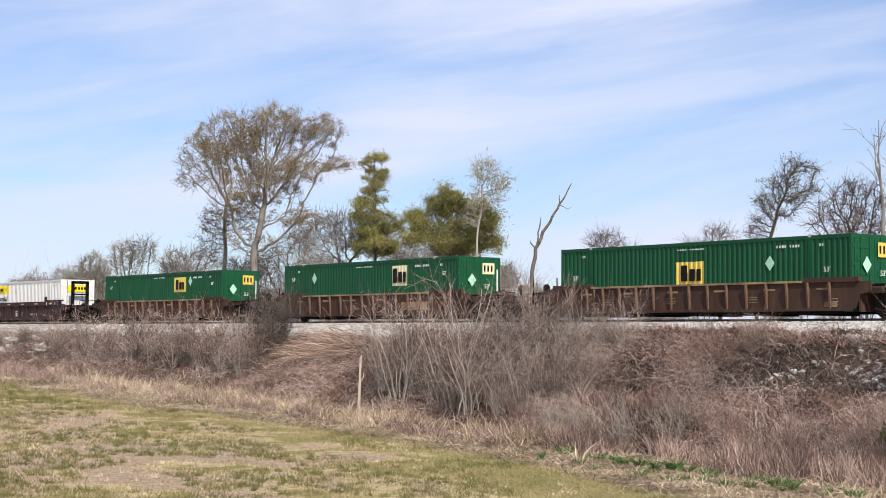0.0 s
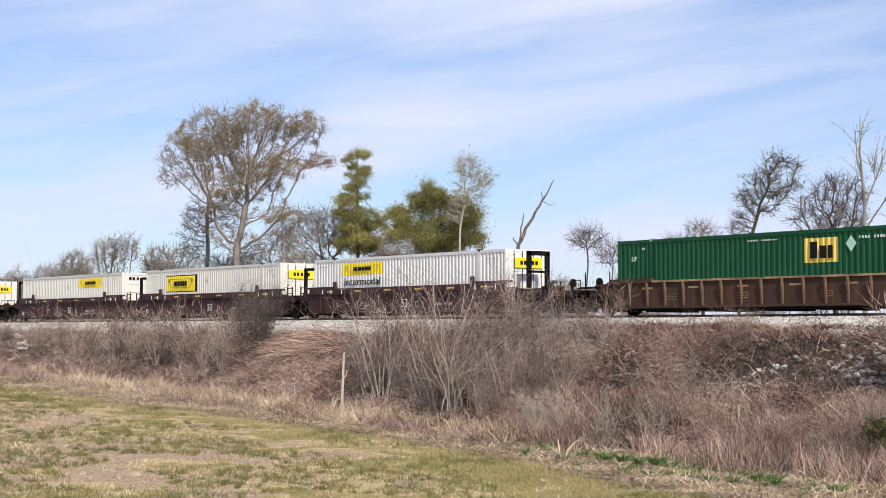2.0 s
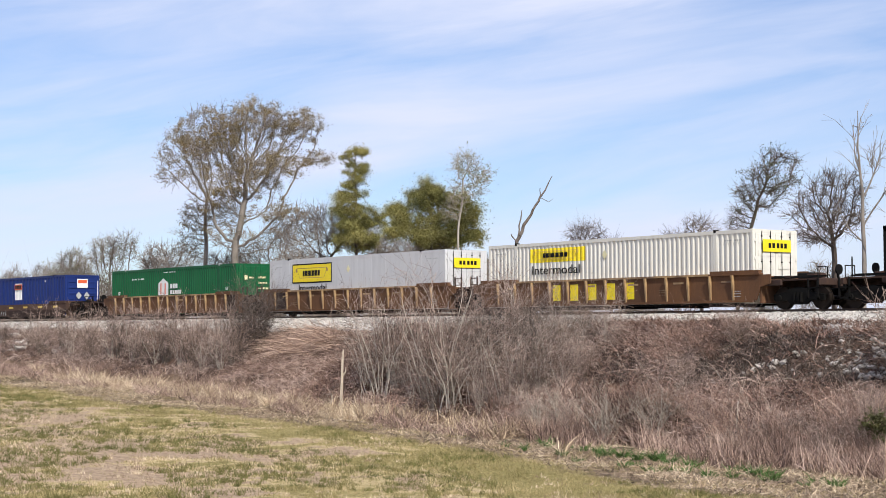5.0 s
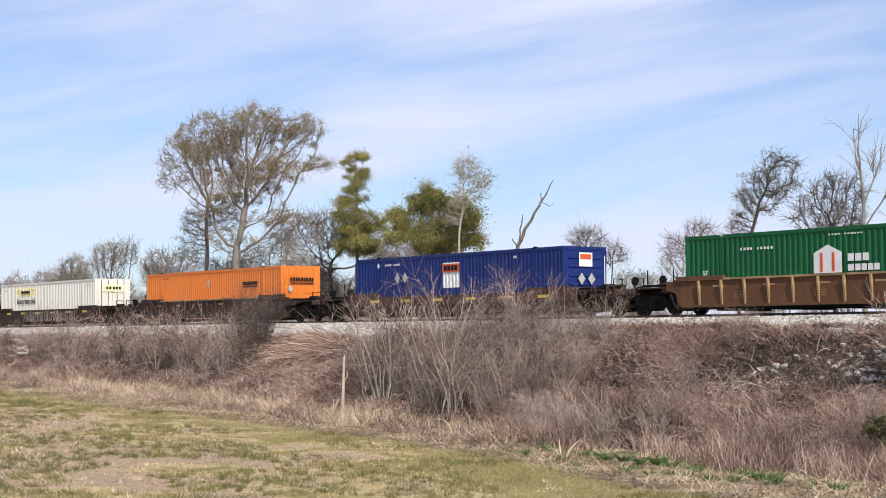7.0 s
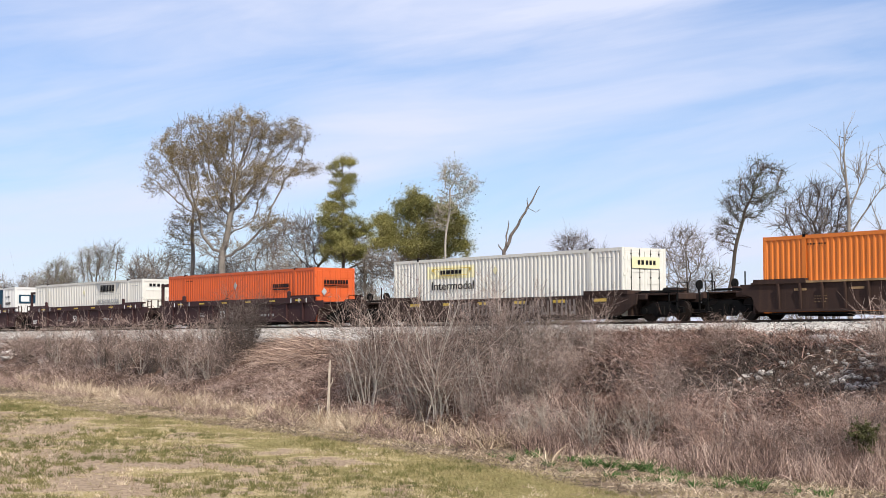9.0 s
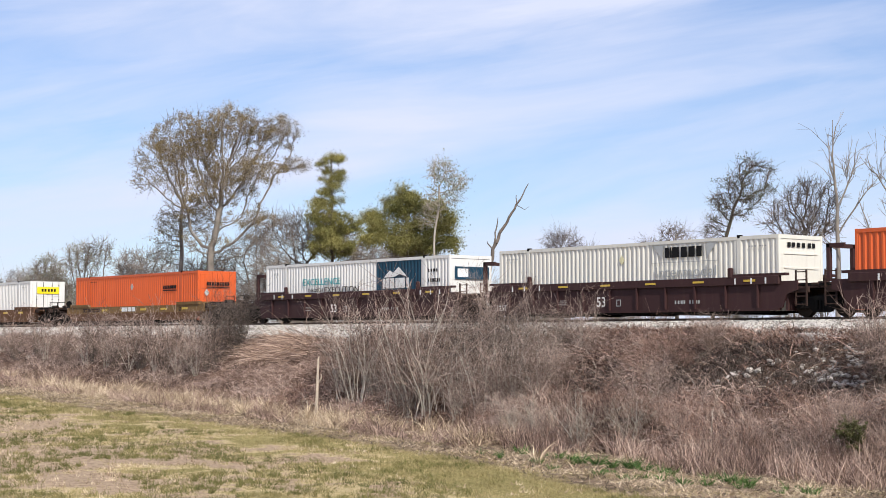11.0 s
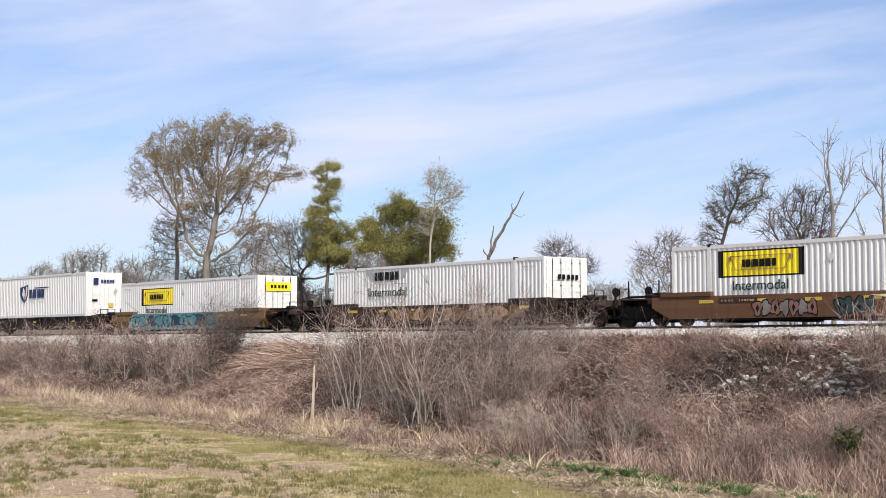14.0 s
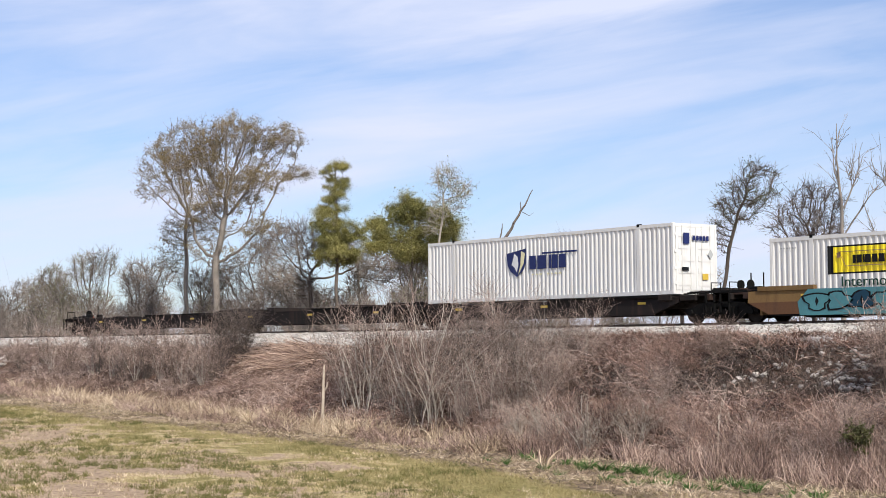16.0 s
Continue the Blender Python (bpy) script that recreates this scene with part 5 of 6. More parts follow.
    oak=(-113.0, 66, 7.9, [(1.5, 19.4, 3.5, 1.7), (-2.2, 19.4, 2.1, 1.4), (5.0, 18.9, 2.6, 1.5), (5.9, 16.1, 2.4, 0.6), (-1.5, 17.5, 3.2, 1.9), (2.2, 15.9, 3.2, 1.9), (3.8, 11.7, 2.3, 1.0), (-0.1, 14.4, 2.8, 1.9), (-0.8, 9.7, 1.9, 1.4), (1.7, 9.3, 2.1, 1.3), (-3.9, 18.1, 1.4, 1.4), (-1.7, 12.3, 1.3, 0.6), (2.6, 13.3, 1.2, 0.5), (3.2, 9.9, 1.5, 0.6), (0.9, 11.5, 1.2, 0.6)]),
    companion_oak=(-121.5, 68, 9.7, [(-2.8, 17.4, 1.5, 2.2), (-3.2, 15.3, 1.2, 0.8), (-1.0, 16.6, 1.7, 2.7), (-1.0, 11.7, 1.5, 2.2), (1.5, 12.7, 1.7, 2.0), (-1.5, 9.4, 1.3, 1.1)]),
    slender=(-97.2, 67, 9.2, [(0.1, 15.6, 0.9, 0.3), (-0.5, 14.7, 0.6, 0.3), (0.7, 14.4, 0.5, 0.25), (0.0, 14.0, 0.6, 0.3), (-0.1, 13.2, 1.0, 0.5), (-0.7, 12.2, 1.0, 0.4), (0.6, 12.4, 0.7, 0.35), (-0.9, 11.2, 1.2, 0.45), (1.2, 11.0, 1.0, 0.35), (-0.4, 10.1, 1.5, 0.5), (1.7, 10.3, 0.8, 0.4), (0.0, 9.0, 1.8, 0.6)]),
    pine=(-88.0, 67, 8.3, [(-2.2, 10.7, 1.1, 0.7), (-0.2, 12.1, 1.4, 0.7), (1.5, 11.7, 1.0, 0.6), (-2.2, 9.4, 1.2, 0.5), (0.2, 10.4, 1.4, 0.7), (2.2, 10.2, 1.2, 0.55), (3.0, 9.2, 1.0, 0.45), (0.5, 9.0, 1.9, 0.5), (-0.9, 11.1, 0.8, 0.5), (2.7, 11.0, 0.8, 0.5)]),
    tall_bare=(-84.5, 66, 10.1, [(1.0, 13.8, 1.0, 0.9), (2.0, 13.1, 0.8, 0.8), (0.5, 12.6, 0.5, 1.1), (0.0, 10.9, 0.5, 0.8), (1.5, 12.1, 0.8, 0.6), (0.7, 11.6, 0.9, 0.6)]),
    brown=(-102.2, 68, 7.2, [(-1.1, 10.3, 1.7, 1.6), (0.7, 9.9, 2.2, 1.6), (-2.8, 9.4, 1.3, 1.4), (2.8, 9.4, 1.7, 1.3), (-2.0, 7.2, 2.6, 1.5), (5.0, 8.0, 2.2, 1.3)]),
    lean=(-59.7, 66, 8.3, [(0.6, 9.8, 0.6, 0.6), (1.1, 11.0, 0.7, 0.7), (1.9, 12.0, 0.85, 0.6), (2.6, 12.9, 0.8, 0.4), (3.5, 12.7, 0.6, 0.18), (3.3, 11.6, 0.8, 0.16), (2.4, 11.0, 0.9, 0.24), (1.8, 10.2, 0.8, 0.2), (0.3, 9.0, 0.5, 0.5)]),
    wide_bare=(-53.3, 67, 8.0, [(-1.3, 10.3, 0.9, 0.9), (-0.3, 11.1, 1.0, 1.0), (0.9, 11.0, 0.9, 1.0), (-1.8, 9.7, 0.7, 0.5), (0.2, 9.5, 1.6, 0.9), (-0.8, 8.6, 1.4, 0.6)]),
    small_a=(-80.9, 75, 7.9, [(0.0, 9.6, 1.4, 0.8)]),
    small_b=(-70.3, 75, 8.2, [(0.0, 10.0, 1.0, 0.5), (-1.6, 8.9, 0.9, 0.9)]),
    small_d=(-65.5, 70, 4.6, [(0.0, 8.5, 1.5, 1.1), (-1.5, 7.4, 1.2, 1.0), (1.4, 7.2, 1.2, 1.0), (0.0, 6.2, 2.0, 1.0)]),
    small_c=(-78.4, 75, 7.1, [(0.0, 8.4, 1.2, 0.8)]),
    far_a=(-172.0, 72, 3.6, [(0.0, 7.9, 1.7, 1.2), (2.6, 7.4, 1.6, 1.0), (1.0, 5.6, 2.6, 1.5)]),
    far_b=(-157.1, 72, 3.8, [(0.1, 9.2, 1.8, 1.6), (-1.5, 7.8, 1.2, 1.5), (-0.3, 6.0, 2.3, 1.7)]),
    far_c=(-148.4, 72, 3.8, [(-0.2, 10.0, 2.0, 1.8), (1.8, 10.5, 1.3, 1.5), (0.3, 6.4, 2.2, 1.9)]),
    far_d=(-136.9, 72, 3.7, [(-0.4, 9.0, 2.0, 1.4), (1.8, 9.0, 1.4, 1.5), (0.5, 5.9, 2.4, 1.6)]),
    far_e=(-115.6, 72, 3.9, [(0.0, 10.0, 1.3, 1.4), (-2.2, 8.4, 1.5, 1.5), (-1.0, 5.8, 2.4, 1.5)]),
)


def colonise(rng, fork, masses, n, step, lean=0.0, flat=0.8, leader=0.0, lift=0.0):
    """A branching skeleton that grows from a trunk into the crown's masses. Returns nodes, parents and radii."""
    area = np.array([m[2] * m[3] * m[2] for m in masses])
    pts = []
    for m, a in zip(masses, area / area.sum()):
        k = max(12, int(n * a))
        d = rng.normal(size=(k, 3))
        d /= np.linalg.norm(d, axis=1, keepdims=True)
        d *= rng.random((k, 1)) ** 0.42
        pts.append(np.array([m[0], 0, m[1]]) + d * [m[2], m[2] * flat, m[3]])
    pts = np.concatenate(pts)
    mid = np.average([m[0] for m in masses], weights=area)
    top = max(m[1] + m[3] for m in masses)
    fork = fork + (top - fork) * leader
    count = max(3, int(fork / step))
    nodes = [np.array([lean * mid * (i / count) ** 1.5 + 0.05 * math.sin(i * 0.6), 0.05 * math.sin(i * 0.5 + 1), -0.3 + (fork + 0.3) * i / count]) for i in range(count + 1)]
    parent = [max(0, i - 1) for i in range(count + 1)]
    near, dist = np.zeros(len(pts), int), np.full(len(pts), 1e9)
    fresh = list(range(len(nodes)))
    for it in range(140):
        for i in fresh:
            d = np.linalg.norm(pts - nodes[i], axis=1)
            b = d < dist
            near[b], dist[b] = i, d[b]
        alive = dist > step * 1.25
        if not alive.any():
            break
        pts, near, dist = pts[alive], near[alive], dist[alive]
        fresh = []
        for i in np.unique(near):
            sel = near == i
            d = pts[sel] - nodes[i]
            d = (d / np.linalg.norm(d, axis=1, keepdims=True)).mean(axis=0) + rng.normal(size=3) * 0.16 + np.array([0, 0, lift])
            d /= np.linalg.norm(d) + 1e-9
            nodes.append(nodes[i] + d * step)
            parent.append(int(i))
            fresh.append(len(nodes) - 1)
        if len(nodes) > 5000:
            break
    return np.array(nodes), np.array(parent)


def tree(name, label, spec, seed, n=420, step=0.55, bark="bark", twig="treetwig", twigs=4, twig_len=0.7, thick=1.0, leaf=None, leaf_n=0, leaf_size=0.16, lean=0.0, tip=0.013, droop=0.0, category="tree", leader=0.35, lift=0.12, leaf_low=0.0, clump=None):
    rng = np.random.default_rng(seed)
    X, Y, fork, masses = spec
    nodes, parent = colonise(rng, fork, masses, n, step, lean, 0.8, leader, lift)
    cnt = len(nodes)
    weight = np.zeros(cnt)
    kids = np.bincount(parent[1:], minlength=cnt)
    for i in range(cnt - 1, 0, -1):
        if kids[i] == 0:
            weight[i] += 1
        weight[parent[i]] += weight[i]
    rad = tip * np.maximum(weight, 1) ** 0.47 * thick
    t = tagged(new(name), label, category, "trees beyond the railway")
    t.matrix_basis = pose(X, Y, float(ground_z(X, Y)), 0, 0, math.degrees(math.atan2(-X, Y)))
    i = np.arange(1, cnt)
    v, f = tubes(nodes[parent[i]], nodes[i], np.where(parent[i] == 0, rad[i] * 1.25, rad[parent[i]] * 0.25 + rad[i] * 0.75), rad[i], 5)
    part("trunk", mesh_np("trunk", v, f, M[bark], True), None, t, "bare trunk and limbs")
    thin = np.where((weight <= 4) & (nodes[:, 2] > fork * 0.75))[0]
    src = np.repeat(thin, twigs)
    way = nodes[src] - nodes[parent[src]]
    way /= np.linalg.norm(way, axis=1, keepdims=True) + 1e-9
    way = way * 0.7 + rng.normal(size=way.shape) * 0.62
    way[:, 2] += 0.22 - droop
    way /= np.linalg.norm(way, axis=1, keepdims=True)
    ln = twig_len * rng.uniform(0.4, 1.3, len(src))
    a = nodes[src] - (nodes[src] - nodes[parent[src]]) * rng.random((len(src), 1))
    m1 = a + way * ln[:, None] * 0.5
    b = m1 + (way + rng.normal(size=way.shape) * 0.3) * ln[:, None] * 0.5
    c = m1 + (way + rng.normal(size=way.shape) * 0.55) * ln[:, None] * 0.45
    r = np.full(len(src), tip * 0.75)
    v, f = tubes(np.concatenate([a, m1, m1]), np.concatenate([m1, b, c]), np.concatenate([r, r * 0.75, r * 0.7]), np.concatenate([r * 0.75, r * 0.4, r * 0.4]), 3)
    part("crown", mesh_np("crown", v, f, M[twig]), None, t)
    if leaf:
        ends = np.concatenate([b, c, m1])
        zlow, zhigh = ends[:, 2].min(), ends[:, 2].max()
        ends = ends[ends[:, 2] > zlow + (zhigh - zlow) * leaf_low * rng.uniform(0.4, 1.3, len(ends))]
        pick = ends[rng.integers(0, len(ends), leaf_n)] + rng.normal(size=(leaf_n, 3)) * leaf_size * 0.9
        if clump:
            # most of the leaves sit in flat sprays round some of the twig ends
            count, spread, flat = clump
            heart = ends[rng.choice(len(ends), count, replace=False)]
            most = int(leaf_n * 0.85)
            near = rng.integers(0, count, most)
            size = spread * rng.uniform(0.6, 1.4, count)[near]
            pick[:most] = heart[near] + rng.normal(size=(most, 3)) * size[:, None] * [1, 1, flat]
        v, f = leaves(pick, np.full(leaf_n, leaf_size), rng, droop)
        part("foliage", mesh_np("foliage", v, f, M[leaf]), None, t, "sparse small leaves")
    return t


tree("oak_tree", "tall spreading oak with olive-brown young leaves", TREES["oak"], 11, 4200, 0.44, bark="oakbark", leaf="oakleaf", leaf_n=46000, leaf_size=0.055, twigs=5, twig_len=0.6, thick=1.2, tip=0.017, leader=0.12, lift=0.12, leaf_low=0.3, clump=(460, 0.25, 0.75))
tree("oak_tree", "grey oak with bare twigs and few brown leaves", TREES["companion_oak"], 12, 2400, 0.4, bark="oakbark", leaf="oakleaf", leaf_n=7000, leaf_size=0.055, twigs=4, thick=0.95, tip=0.018, leader=0.4, lift=0.15, clump=(240, 0.22, 0.8))
tree("evergreen_tree", "slender evergreen with yellow-green tiers of foliage", TREES["slender"], 13, 900, 0.36, "bark", "twigdark", leaf="pineleaf", leaf_n=52000, leaf_size=0.05, twigs=4, twig_len=0.4, lean=0.1, thick=1.4, leader=0.85, lift=0.0, clump=(210, 0.21, 0.75))
tree("evergreen_tree", "rounded evergreen with dense yellow-green foliage", TREES["pine"], 14, 1100, 0.4, "bark", "twigdark", leaf="pineleaf", leaf_n=90000, leaf_size=0.05, twigs=4, twig_len=0.45, thick=1.0, leader=0.4, lift=0.05, clump=(260, 0.28, 0.7))
tree("bare_tree", "slender pale tree with fine budding twigs", TREES["tall_bare"], 15, 1500, 0.33, "palebark", "twigpale", leaf="budleaf", leaf_n=2400, leaf_size=0.045, twigs=6, lean=0.8, thick=0.8, tip=0.015, leader=0.6, clump=(220, 0.16, 0.9))
tree("bare_tree", "dense brown leafless thicket tree", TREES["brown"], 16, 4200, 0.38, "bark", "treetwig", twigs=7, twig_len=0.9, tip=0.018, thick=0.8, leader=0.1)
tree("ivy_clad_tree", "leaning tree clad in dark grey-green ivy", TREES["lean"], 17, 1900, 0.3, "darkbark", "twigdark", leaf="ivyleaf", leaf_n=3500, leaf_size=0.04, twigs=8, twig_len=0.6, lean=0.9, thick=1.3, leader=0.45, clump=(200, 0.13, 0.8))
tree("bare_tree", "wide leafless grey tree", TREES["wide_bare"], 18, 3000, 0.3, "darkbark", "twigdark", twigs=5, twig_len=0.7, tip=0.014, thick=1.25, leader=0.0, lift=0.25)
for key, seed in (("small_a", 21), ("small_b", 22), ("small_c", 23)):
    tree("bare_tree", "small leafless tree with fine grey twigs", TREES[key], seed, 1300, 0.33, "bark", "twigdark", twigs=6, twig_len=0.8, tip=0.012, thick=0.9, lift=0.2)
tree("bare_tree", "spreading leafless grey tree behind the track", TREES["small_d"], 24, 2400, 0.35, "bark", "treetwig", twigs=5, twig_len=0.7, tip=0.014, thick=0.9, leader=0.0, lift=0.2)
far = [tree("bare_tree", "leafless field-edge tree with pale buds", TREES[key], seed, 2200, 0.42, "bark", "treetwig", twigs=6, twig_len=0.9, leaf="budleaf" if key in ("far_b", "far_c") else None, leaf_n=1800, leaf_size=0.06, tip=0.021, thick=0.95, leader=0.1, lift=0.2)
       for key, seed in (("far_a", 31), ("far_b", 32), ("far_c", 33), ("far_d", 34), ("far_e", 35))]
# the rest of the hedgerow, its front row and the trees behind
rng_row = random.Random(18)
for k, x in enumerate((-178, -171, -164, -154, -148, -142, -134, -129, -124, -119, -108, -104, -99, -94, -90)):
    y, s = rng_row.uniform(67, 73), rng_row.uniform(0.7, 0.98)
    copy_thing(far[(0, 3, 4, 3, 1)[k % 5]], pose(x + rng_row.uniform(-1.5, 1.5), y, float(ground_z(x, y)), 0, 0, rng_row.uniform(0, 360)) @ Matrix.Diagonal((s, s, s * rng_row.uniform(0.9, 1.05), 1)))
rng_far = random.Random(8)
for k in range(56):
    x, y = -235 + k * 3.1 + rng_far.uniform(-2, 2), rng_far.uniform(74, 92)
    s = rng_far.uniform(0.6, 0.85)
    copy_thing(far[k % 5], pose(x, y, float(ground_z(x, y)), 0, 0, rng_far.uniform(0, 360)) @ Matrix.Diagonal((s, s, s * rng_far.uniform(0.75, 0.95), 1)))


def dead_tree(label, X, Y, lines, mat, slim=1.0, twigs=0):
    """A dead trunk with broken limbs: lines of points (sideways, depth, height, radius)."""
    t = tagged(new("dead_tree"), label, "tree", "trees beyond the railway")
    t.matrix_basis = pose(X, Y, float(ground_z(X, Y)), 0, 0, math.degrees(math.atan2(-X, Y)))
    for k, line in enumerate(lines):
        fine = []
        for p, q in zip(line, line[1:]):
            for i in range(3):
                s = i / 3
                r = (p[3] + (q[3] - p[3]) * s) * slim
                fine.append((p[0] + (q[0] - p[0]) * s + (r * 0.3 + 0.012) * math.sin(7 * p[2] + 5 * i), p[1] + (q[1] - p[1]) * s + r * 0.5 * math.cos(5 * p[2] + 4 * i), p[2] + (q[2] - p[2]) * s, r))
        fine.append((*line[-1][:3], line[-1][3] * slim))
        v, f = tubes([p[:3] for p in fine[:-1]], [p[:3] for p in fine[1:]], [p[3] for p in fine[:-1]], [p[3] for p in fine[1:]], 7)
        part("trunk" if k == 0 else "limb", mesh_np("limb", v, f, M[mat], True), None, t)
    if twigs:
        # fine dead twigs that fork off the upper limbs
        rng = np.random.default_rng(len(lines) + twigs)
        A, B, R = [], [], []
        for _ in range(twigs):
            line = lines[rng.integers(0, len(lines))]
            k = rng.integers(max(0, len(line) - 3), len(line) - 1)
            p, q = np.array(line[k][:3]), np.array(line[k + 1][:3])
            if q[2] < 7:
                continue
            at = p + (q - p) * rng.random()
            way = (q - p) / np.linalg.norm(q - p) + rng.normal(size=3) * 0.42
            way[2] = abs(way[2]) * 0.8 + 0.15
            r = 0.022
            for step in range(4):
                to = at + way * rng.uniform(0.18, 0.36)
                A.append(at), B.append(to), R.append(r)
                if step:
                    A.append(at), B.append(at + (way + rng.normal(size=3) * 0.6) * 0.3), R.append(r * 0.7)
                at, r = to, r * 0.75
                way = way + rng.normal(size=3) * 0.3
        v, f = tubes(A, B, R, np.array(R) * 0.7, 4)
        tagged(part("twig_spray", mesh_np("twig_spray", v, f, M[mat]), None, t), kind="stuff")


dead_tree("leaning dead trunk with broken bleached limbs", -76.9, 65, [
    [(0.0, 0, -0.3, 0.26), (0.05, 0, 4.5, 0.2), (0.1, 0, 7.0, 0.17), (0.3, 0, 8.6, 0.15), (0.75, 0.1, 9.6, 0.13), (1.35, 0.1, 10.6, 0.10), (1.8, 0.2, 11.4, 0.085), (2.1, 0.2, 11.9, 0.06), (2.55, 0.2, 12.75, 0.03)],
    [(0.38, 0, 8.75, 0.07), (0.45, 0.1, 9.6, 0.06), (0.55, 0.1, 10.2, 0.05), (0.62, 0.1, 10.6, 0.02)], [(0.3, 0, 8.5, 0.06), (0.0, 0, 8.9, 0.05), (-0.05, 0, 9.05, 0.03)],
    [(1.8, 0.2, 11.35, 0.05), (1.75, 0.2, 11.8, 0.035), (1.8, 0.2, 12.0, 0.02)], [(1.85, 0.2, 11.35, 0.03), (2.3, 0.3, 11.1, 0.02), (2.6, 0.4, 11.3, 0.01)]], "deadwood", 0.78)
dead_tree("tall dead tree with few bleached upright branches", -50.7, 66, [
    [(0, 0, -0.3, 0.22), (0.05, 0, 5, 0.17), (0.05, 0, 9.5, 0.12), (0.0, 0, 11.5, 0.08), (-0.15, 0, 13.0, 0.05), (-0.12, 0, 14.9, 0.02)], [(0.02, 0, 11.6, 0.05), (-0.25, 0, 12.4, 0.04), (-0.38, 0.1, 14.2, 0.015)],
    [(0.05, 0, 10.4, 0.06), (0.6, 0.2, 11.6, 0.05), (0.9, 0.3, 12.4, 0.03), (1.1, 0.3, 13.0, 0.01)], [(0.05, 0, 9.0, 0.06), (0.8, -0.2, 10.2, 0.05), (1.5, -0.2, 11.2, 0.03), (1.9, -0.2, 11.6, 0.01)],
    [(0.05, 0, 8.2, 0.05), (-0.7, 0.3, 9.0, 0.04), (-1.2, 0.3, 10.2, 0.015)], [(0.6, 0.2, 11.6, 0.03), (0.5, 0.2, 12.4, 0.01)]], "oakbark", 0.8, 44)
dead_tree("tall dead tree with forked bleached branches", -47.2, 66, [
    [(0, 0, -0.3, 0.22), (-0.1, 0, 5, 0.17), (-0.2, 0, 9.0, 0.12), (-0.3, 0, 11.5, 0.07), (-0.3, 0, 13.6, 0.02)], [(-0.2, 0, 9.2, 0.07), (0.4, 0, 10.6, 0.05), (0.7, 0.2, 12.6, 0.03), (0.7, 0.2, 13.6, 0.01)],
    [(-0.2, 0, 8.0, 0.06), (-1.2, 0.2, 9.2, 0.045), (-1.7, 0.2, 10.8, 0.02)], [(-0.3, 0, 11.0, 0.04), (-0.8, 0, 11.9, 0.03), (-1.1, 0, 12.2, 0.01)], [(-0.15, 0, 6.6, 0.06), (0.9, 0.2, 8.4, 0.04), (1.3, 0.2, 9.6, 0.02)]], "oakbark", 0.8, 44)

# ---- shrubs, briars and grass on the bank ----


def shrub(seed, height, spread, stems, bark, twig, label, radius=0.016, twigs=3, arch=0.0, wander=0.16, foot=None):
    """A clump of many stems from one root, with side twigs that fork once."""
    rng = np.random.default_rng(seed)
    P, Q, R0, R1, P2, Q2 = [], [], [], [], [], []
    for s in range(stems):
        a, lean = rng.uniform(0, 6.283), rng.uniform(0.05, 1.0) ** 1.2 * spread / height
        h = height * rng.uniform(0.55, 1.05)
        p = np.array([math.cos(a), math.sin(a), 0]) * (rng.uniform(0, 0.35) * spread * 0.5 if foot is None else foot * rng.random() ** 0.5)
        d = np.array([math.cos(a) * lean * 0.6, math.sin(a) * lean * 0.6, 1.0])
        segs = 7
        r = radius * rng.uniform(0.6, 1.5)
        for k in range(segs):
            d = d + rng.normal(size=3) * wander + np.array([math.cos(a) * lean, math.sin(a) * lean, -0.02 - arch * (k / segs) ** 2 * 3]) * 0.16
            q = p + d / np.linalg.norm(d) * h / segs
            P.append(p), Q.append(q), R0.append(r * (1 - k / segs * 0.8)), R1.append(r * (1 - (k + 1) / segs * 0.8))
            if k > 0:
                for _ in range(twigs):
                    e = d / np.linalg.norm(d) * 0.6 + rng.normal(size=3) * 0.55
                    L1 = h * rng.uniform(0.1, 0.26)
                    st = p + (q - p) * rng.random()
                    m = st + e * L1 * 0.6
                    P2.append(st), Q2.append(m)
                    for _ in range(2):
                        P2.append(m), Q2.append(m + (e + rng.normal(size=3) * 0.6) * L1 * 0.55)
            p = q
    t = tagged(new("bare_shrub"), label, "shrub", "bare shrubs on the bank")
    v, f = tubes(P, Q, R0, R1, 4)
    if foot is None:
        tagged(part("stem_clump", mesh_np("stem_clump", v, f, M[bark]), None, t), kind="stuff")
    else:
        for a, b in zip(np.array_split(v, stems), np.array_split(f, stems)):
            part("stem", mesh_np("stem", a, b - b.min(), M[bark]), None, t)
    n = len(P2)
    v, f = tubes(P2, Q2, np.full(n, min(radius * 0.4, 0.009)), np.full(n, min(radius * 0.25, 0.005)), 3)
    part("crown", mesh_np("crown", v, f, M[twig]), None, t)
    return t


def plant(kinds, spots, rng, low=0.85, high=1.15):
    """Sets copies of the kinds at the spots: along, across, size."""
    used = set()
    for k, (x, y, s) in enumerate(spots):
        src = kinds[k % len(kinds)]
        m = pose(x, y, float(ground_z(x, y)) - 0.05, 0, 0, rng.uniform(0, 360))
        s *= rng.uniform(low, high)
        sc = Matrix.Diagonal((s, s, s, 1))
        if src.name in used:
            copy_thing(src, m @ sc)
        else:
            used.add(src.name)
            src.matrix_basis = m @ sc


rngp = random.Random(3)
# the tall thicket in the middle of the bank
tall = [shrub(40 + k, 7.0, 2.2, 20, "stembark" if k != 2 else "palebark", "twig" if k % 2 else "twigdark", "tall leafless thicket shrub with pale grey stems", 0.021, 4, 0.35, 0.14) for k in range(4)]
